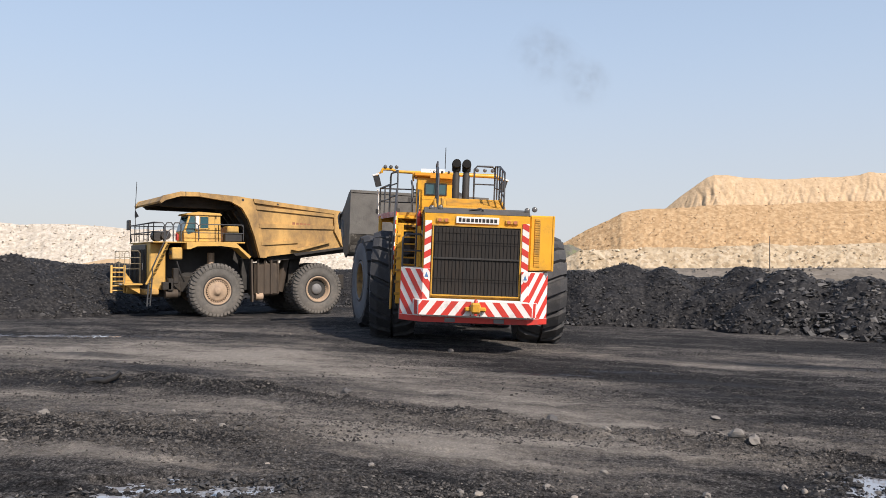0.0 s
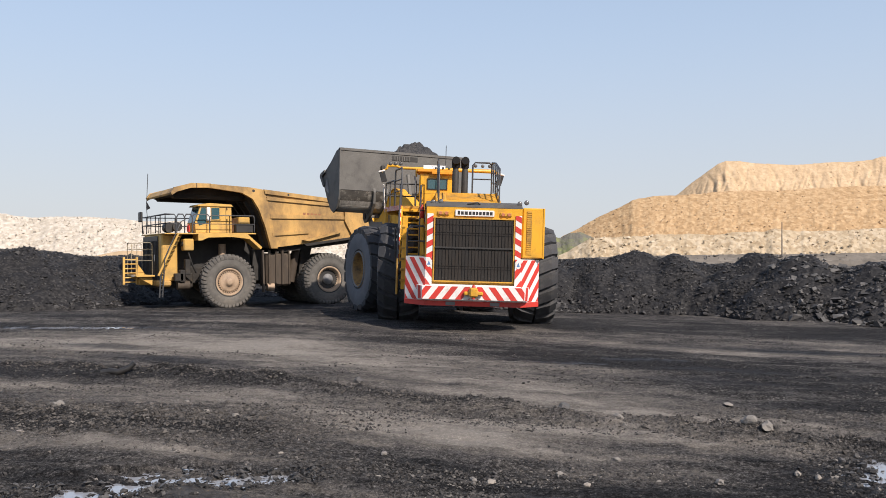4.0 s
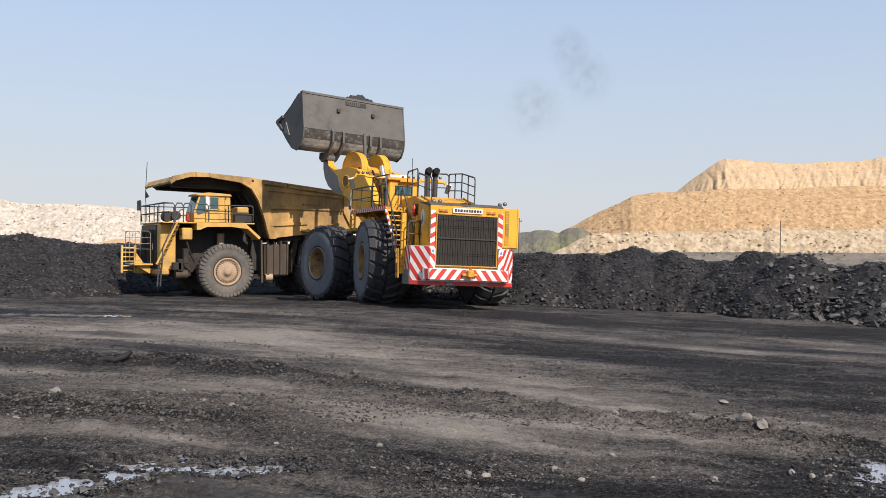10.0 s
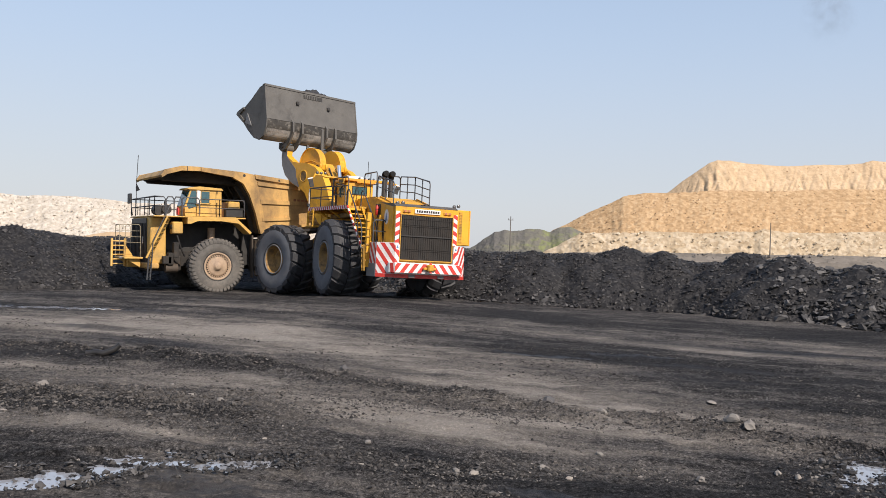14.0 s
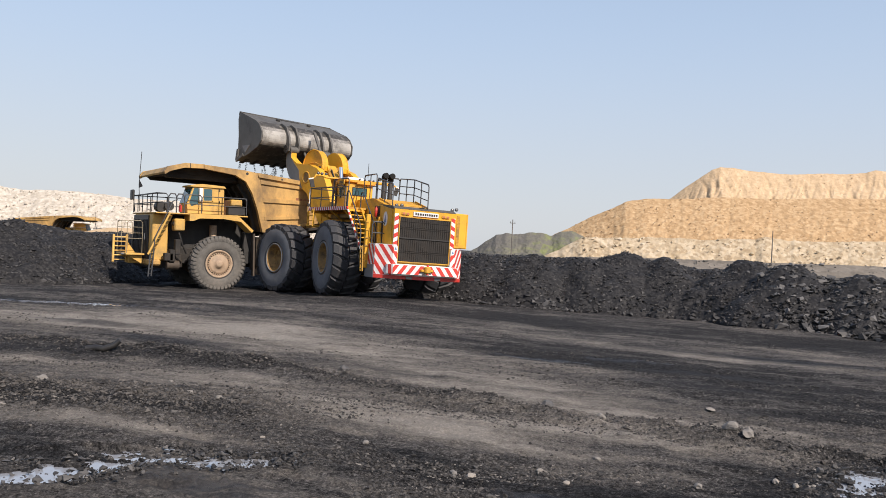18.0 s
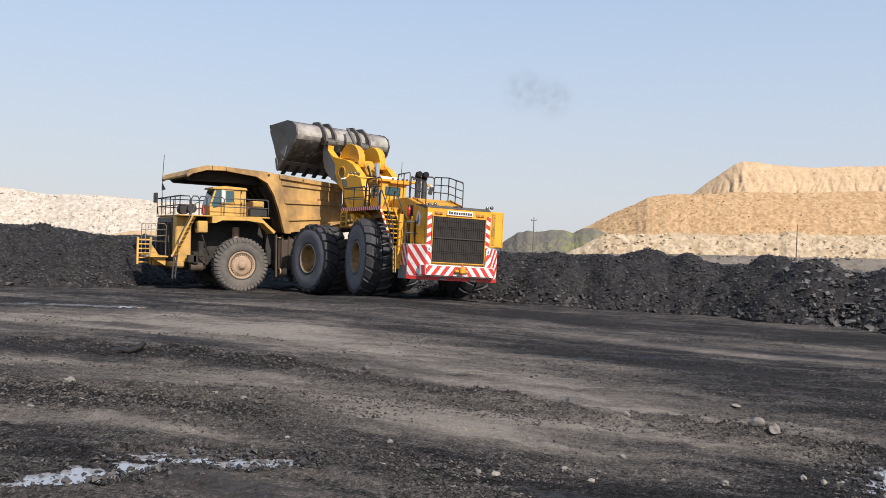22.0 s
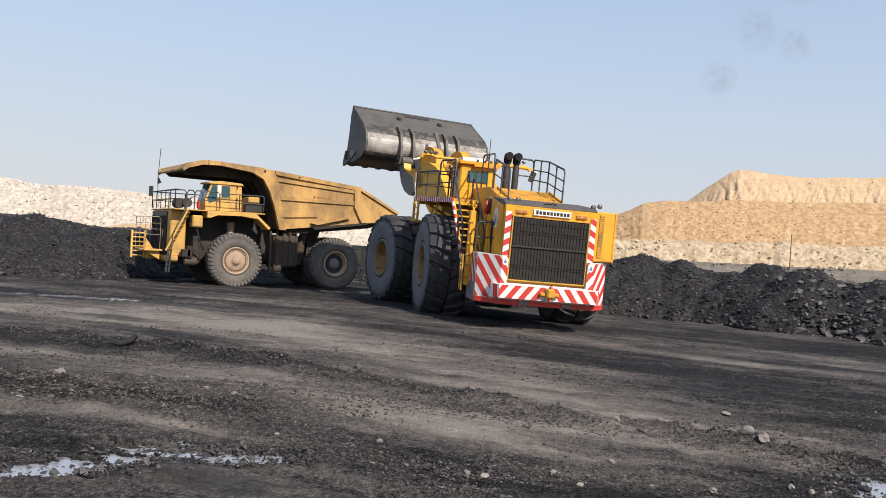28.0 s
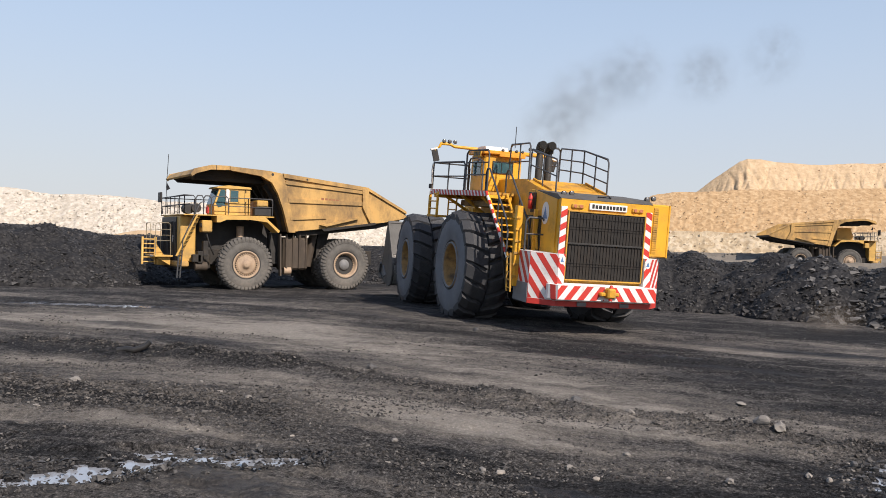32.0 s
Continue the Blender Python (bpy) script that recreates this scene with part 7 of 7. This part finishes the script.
def puff(name, material, label, category, group, seed, radius):
    bm = bmesh.new()
    bmesh.ops.create_icosphere(bm, subdivisions=3, radius=radius)
    o = Vector((seed * 3.7, 0, 0))
    for v in bm.verts:
        v.co *= 1 + 0.35 * noise.noise(v.co / radius + o)
        v.co.y *= 0.6
    bmesh.ops.delete(bm, geom=[v for v in bm.verts if v.co.y > 0.12 * radius], context="VERTS")
    for f in bm.faces:
        f.smooth = True
    me = bpy.data.meshes.new(name)
    bm.to_mesh(me)
    bm.free()
    me.materials.append(material)
    ob = tagged(new(name, me), label, category, group)
    ob.visible_shadow = False
    return ob


PUFFS = [(-1.0, 2), (0.1, 3), (6.2, 2), (8.6, 3), (20.5, 2), (22.3, 2), (23.3, 2), (23.5, 3), (23.8, 3), (24.1, 2), (24.5, 2), (30.3, 2), (30.8, 2), (31.2, 3), (31.6, 3)]
smoke = []
for t0, count in PUFFS:
    for k in range(count):
        smoke.append((t0 + 0.17 * k, puff("smoke_puff", SOOT if 23.4 < t0 < 24.4 else SMOKE, "dark diesel smoke blown from the exhaust" if 23.4 < t0 < 24.4 else "thin grey diesel smoke drifting from the exhaust", "smoke", "exhaust smoke", len(smoke) + 1, (1.25 if 23.4 < t0 < 24.4 else 1.45) + 0.22 * k)))
dust = [(27.3 + 0.24 * k, puff("dust_puff", DUST, "low tan dust raised by the rear tyre", "dust", "tyre dust", 90 + k, 1.5)) for k in range(6)]


def coal_stream(seed):
    """A ragged falling string of coal crumbs."""
    g = random.Random(seed)
    s = Shape()
    for k in range(190):
        z = 2.0 * g.random()
        r = g.uniform(0.008, 0.024)
        s.m = Matrix.Translation((g.gauss(0, 0.035) + 0.05 * math.sin(z * 2.5 + seed), g.gauss(0, 0.035), z)) @ Euler((g.uniform(0, 6), g.uniform(0, 6), 0)).to_matrix().to_4x4()
        s.add([(p[0] * r, p[1] * r, p[2] * r * 1.5) for p in ICO_V], ICO_F)
    ob = new("falling_coal", s.mesh("falling_coal"))
    ob.data.materials.append(COALM)
    return tagged(ob, "string of coal crumbs pouring from the bucket lip", "coal", "pouring coal", "stuff")


streams = []
for w0, waves, n in ((15.9, 8, 13), (22.5, 5, 13)):
    for wv in range(waves):
        for k in range(n):
            streams.append((w0 + 0.34 * wv + random.Random(k * 7 + wv).uniform(-0.1, 0.1), -3.0 + k * 0.5 + random.Random(k + 50 * wv).uniform(-0.16, 0.16), coal_stream(k + 13 * wv)))

# ---- movement ----
LOADER_PATH = [(0.0, 0.84, 30.72, 91.6), (1.0, 0.74, 31.36, 91.5), (2.0, 0.67, 31.99, 90.9), (3.0, 0.6, 32.61, 90.6), (5.5, 0.25, 34.93, 95.9), (7.0, 0.03, 36.51, 99.0), (8.5, -0.21, 37.99, 101.9), (9.5, -0.51, 39.43, 105.5), (10.5, -1.01, 40.99, 110.1), (12.0, -1.85, 42.98, 112.7), (13.0, -2.33, 44.02, 114.3), (14.5, -2.78, 44.71, 116.0), (17.0, -2.89, 45.16, 115.9), (19.5, -2.91, 45.32, 116.0), (20.5, -2.76, 45.13, 115.5), (21.5, -2.35, 44.43, 114.7), (23.0, -1.76, 43.24, 113.7), (24.0, -1.34, 42.05, 112.4), (24.5, -0.99, 41.39, 111.7), (25.5, -0.16, 39.26, 108.8), (27.5, 1.61, 34.15, 102.2), (28.5, 2.27, 32.48, 103.8), (29.5, 2.78, 31.22, 106.4), (30.5, 2.97, 30.72, 109.3), (31.5, 2.87, 30.98, 110.1), (32.0, 2.73, 31.32, 109.9)]
HINGE = [(0, 15), (2, 20), (3.5, 23.5), (5.5, 26), (7, 26), (8.5, 24), (10, 21.7), (11, 21.3), (13, 21.1), (14.5, 20), (16.5, 18.9), (18.5, 18), (22, 18.1), (23, 18.8), (24, 21), (25.5, 19.5), (27, 17), (28, 14.4), (29, 6.3), (30, 2), (31, -1.5), (32, -3.5)]
LIFT = [(0, -10), (1, -6.5), (2, -3), (3.5, 3), (5.5, 11.8), (7, 19.4), (8.5, 29), (9, 32.5), (10, 40), (11, 45), (12, 46.8), (13, 49.2), (14.5, 49.5), (16.5, 48.5), (17.5, 48), (18.5, 49.5), (19.5, 51.5), (20.5, 52.5), (22, 54), (23, 53.8), (24, 53), (25.5, 50.3), (27.5, 32), (28, 26.3), (29, 9.8), (30, -7.2), (31, -22.5), (32, -33)]
ROLL = [(0, 2), (5.5, 3), (10, 5), (14.5, 6.5), (15.5, 22), (16.5, 44), (17.5, 59), (18.5, 75), (19.5, 89), (22, 90), (22.5, 83), (23, 70), (24, 58.5), (25, 57), (26, 57), (28, 59), (29, 54), (30, 48), (31, 44), (32, 40)]
FAR_PATH = [(0, -175, 138, -3.6), (17, -69, 133, -2.5), (18, -63.5, 133, -2.3), (20, -49, 131, -1.9), (25, -16, 124, -0.6), (29, 14.9, 119.5, 0.4), (31, 34.5, 117, 0.6), (32, 43.2, 116.5, 0.7)]
LEAN = Matrix.Rotation(radians(1.5), 4, "Y")


def settle(t):
    """How far the yard dips below its even slope under the rear axle."""
    x, y, h = smooth_key(LOADER_PATH, t)
    x, y = x + REAR * math.cos(radians(h)), y + REAR * math.sin(radians(h))
    return -0.026 * x - float(low_ground(np.array([x]), np.array([y]))[0]) if x > -4 else 0.104 - float(low_ground(np.array([x]), np.array([y]))[0])


def loader_pose(t):
    x, y, h = smooth_key(LOADER_PATH, t)
    return Matrix.Translation((x, y, -0.026 * x - settle(t))) @ LEAN @ Matrix.Rotation(radians(h), 4, "Z")


PITCH = [(0, 1.5, 0.06), (3.5, 1.5, 0.06), (6, 0.5, 0.0), (8, -1.2, -0.05), (9, -1.8, -0.06), (12, -1.8, -0.07), (17, -1.3, -0.1), (23, -1.3, -0.11), (25.5, -0.5, -0.05), (28, 1.8, 0.05), (30, 2.3, 0.12), (32, 2.4, 0.13)]


def sway(t):
    """The rear body's nod on its axle."""
    a, up = smooth_key(PITCH, t)
    up += settle(t)
    return Matrix.Translation((REAR, 0, WZ + up)) @ Matrix.Rotation(radians(-a), 4, "Y") @ Matrix.Translation((-REAR, 0, -WZ))


def front_pose(t):
    a = radians(smooth_key(HINGE, t)[0])
    m = loader_pose(t) @ Matrix.Translation((JOINT, 0, 0)) @ Matrix.Rotation(a, 4, "Z")
    p = m @ Vector((REACH, 0, 0))
    g = float(low_ground(np.array([p.x]), np.array([p.y]))[0])
    dip = math.asin(max(-0.09, min(0.09, (p.z - g) / REACH)))
    return Matrix.Translation((JOINT, 0, 0)) @ Matrix.Rotation(a, 4, "Z") @ Matrix.Rotation(dip, 4, "Y")


def arm_pose(t):
    al = radians(smooth_key(LIFT, t)[0])
    return front_pose(t) @ Matrix.Translation(PIVOT) @ Matrix.Rotation(-al, 4, "Y")


def bucket_pose(t):
    al = radians(smooth_key(LIFT, t)[0])
    ph = radians(smooth_key(ROLL, t)[0])
    return arm_pose(t) @ Matrix.Translation((ARM, 0, 0.16)) @ Matrix.Rotation(al + ph, 4, "Y") @ Matrix.Translation(-PIN)


def between(a, b):
    """A pose at a, its z axis towards b."""
    return Matrix.Translation(a) @ (b - a).to_track_quat("Z", "Y").to_matrix().to_4x4()


def motions():
    ts = [k * 0.5 for k in range(65)]
    walk(loader, [(t, loader_pose(t) @ sway(t)) for t in ts])
    still = {t: sway(t).inverted() for t in ts}
    walk(front_frame, [(t, still[t] @ front_pose(t)) for t in ts])
    for ob in arms + [cross_tube] + levers:
        walk(ob, [(t, still[t] @ arm_pose(t)) for t in ts])
    walk(bucket, [(t, still[t] @ bucket_pose(t)) for t in ts])
    # cylinder rods from the lever eyes down to the front frame; tilt links up to the bucket
    rod_rows, link_rows = [], []
    for t in ts:
        a, f, b = arm_pose(t), front_pose(t), bucket_pose(t)
        top, low = a @ Vector((3.62, 0, 1.18)), f @ Vector((2.4, 0, 2.6))
        rod_rows.append((t, still[t] @ Matrix.Translation(top) @ (top - low).to_track_quat("Z", "Y").to_matrix().to_4x4()))
        link_rows.append((t, still[t] @ between(a @ Vector((4.85, 0, 0.11)), b @ Vector((-0.45, 0, 0.85)))))
    for ob in rods:
        walk(ob, rod_rows)
    for ob in links:
        walk(ob, link_rows)
    # rolling wheels
    for ob, is_front, side in loader_wheels:
        rows, ang, last = [], 0.0, None
        for t in ts:
            base = front_pose(t) @ Matrix.Translation((REACH, side * TRACK, WZ)) if is_front else Matrix.Translation((REAR, side * TRACK, WZ))
            wpos = loader_pose(t) @ base.translation
            fwd = (loader_pose(t) @ base).to_3x3() @ Vector((1, 0, 0))
            if last is not None:
                ang += (wpos - last).dot(fwd) / WR
            last = wpos.copy()
            rows.append((t, still[t] @ base @ Matrix.Rotation(ang, 4, "Y")))
        walk(ob, rows)
    # distant truck
    rows = []
    def far_pose(t):
        x, y, z = smooth_key(FAR_PATH, t)
        x2, y2, z2 = smooth_key(FAR_PATH, min(t + 0.3, 32))
        x1, y1, z1 = smooth_key(FAR_PATH, max(t - 0.3, 0))
        h = math.degrees(math.atan2(y2 - y1, x2 - x1))
        return pose(x, y, z, 0, 0, h)
    walk(far_truck, [(t, far_pose(t)) for t in [k * 0.5 for k in range(65)]])
    kids = [o for o in far_truck.children if o.name.startswith(("front_wheel", "rear_wheel", "inner_rear"))]
    step = [0.0, 15.0] + [15 + k * 0.25 for k in range(1, 69)]
    dist, last = [], None
    for t in step:
        p = far_pose(t).translation
        dist.append((dist[-1] if dist else 0) + ((p - last).length if last and t > 15 else 0))
        last = p
    for ob in kids:
        base = ob.matrix_basis.copy()
        walk(ob, [(t, base @ Matrix.Rotation(d / 1.64, 4, "Y")) for t, d in zip(step, dist)])
    # the load rides in the bucket, then slides into the truck body
    rows = []
    rest = TRUCK_AT @ pose(1.2, 0.2, 5.1)
    for t in [k * 0.5 for k in range(65)]:
        m = loader_pose(t) @ bucket_pose(t) @ pose(0.85, -1.2, 2.48, 0, 10, 0)
        if t > 14.75:
            u = min(1, (t - 14.75) / 1.25)
            m = loader_pose(t) @ bucket_pose(t) @ pose(0.85 + 1.5 * u, -1.2 * (1 - u), 2.48 - 1.18 * u, 0, 10, 0)
            if t > 16:
                u = min(1, (t - 16) / 1.0)
                a = loader_pose(16) @ bucket_pose(16) @ pose(2.35, 0, 1.3, 0, 10, 0)
                q = a.to_quaternion().slerp(rest.to_quaternion(), u)
                m = Matrix.LocRotScale(a.translation.lerp(rest.translation, u * u), q, None)
        rows.append((t, m))
    walk(load, rows)
    # smoke drifts off to the right and spreads
    for i, (t0, ob) in enumerate(smoke):
        g = random.Random(100 + i)
        vel = Vector((3.9 + g.gauss(0, 0.8), 0.6 + g.gauss(0, 0.3), 1.65 + g.gauss(0, 0.7)))
        if 23.45 < t0 < 24.45:
            vel = Vector((2.9 + g.gauss(0, 0.4), 0.5, 4.3 + g.gauss(0, 0.5)))
        spin = g.uniform(-0.5, 0.5)
        rows = []
        for t in sorted({0, 32, *[k * 2 for k in range(16) if k * 2 < t0 - 0.3], *[u for u in (t0 - 0.1, t0, t0 + 0.2, t0 + 0.5, t0 + 1, t0 + 2, t0 + 4) if 0 < u < 32]}):
            if t < t0:
                m = Matrix.Translation(loader_pose(t).translation + Vector((0, 0, -4)))
            else:
                m0 = loader_pose(t0) @ Vector((0.0, 0.3, 6.3))
                dt = t - t0
                rise = 1.6 * (1 - math.exp(-dt * 1.6))
                m = Matrix.Translation(m0 + vel * dt * (0.35 + 0.65 * min(1, dt / 0.8)) + Vector((0, 0, rise))) @ Matrix.Rotation(spin * dt, 4, "Y")
            rows.append((t, m))
        walk(ob, rows)
    for i, (t0, ob) in enumerate(dust):
        g = random.Random(300 + i)
        rows = []
        for t in sorted({0, 32, *[k * 2 for k in range(16) if k * 2 < t0 - 0.3], t0 - 0.1, t0 + 0.05, t0 + 1, t0 + 2, t0 + 4}):
            p = loader_pose(min(t, t0)) @ Vector((REAR - 0.4 + g.gauss(0, 0.02), -2.8, -0.1))
            dt = max(0, t - t0)
            rows.append((t, Matrix.Translation(p + Vector((2.6 * dt, 0.3 * dt, 0.05 * dt - (2.0 if t < t0 else 0)))) if dt < 4 else Matrix.Translation(p + Vector((10.4, 1.2, 0.2 - 0.8 * (dt - 4))))))
        walk(ob, rows)
    # coal pours off the lip into the truck body
    for t0, y, ob in streams:
        def inside(t):
            return loader_pose(t) @ bucket_pose(t) @ pose(0.40, y, 0.6)
        lip = loader_pose(t0) @ bucket_pose(t0) @ Vector((2.5, y, 2.1))
        rows = [(t, inside(t)) for t in [k * 1.0 for k in range(33)] if t < t0 - 0.3]
        rows.append((t0 - 0.2, inside(t0 - 0.2)))
        inward = TRUCK_AT.to_3x3() @ Vector((0, -1, 0))
        depth = 3.2 - (TRUCK_AT.inverted() @ lip).y
        shift = max(0.3, 1.2 - depth)
        for k in range(0, 6):
            dt = k * 0.16
            z = max(3.75, lip.z - 1.5 - 1.2 * dt - 4.9 * dt * dt)
            rows.append((t0 + dt, Matrix.Translation(Vector((lip.x, lip.y, z)) + inward * shift * dt / 0.8)))
        end = Vector((lip.x, lip.y, 3.75)) + inward * shift
        rows += [(t, Matrix.Translation(end)) for t in (t0 + 1.2, 32.0)]
        walk(ob, rows)


motions()
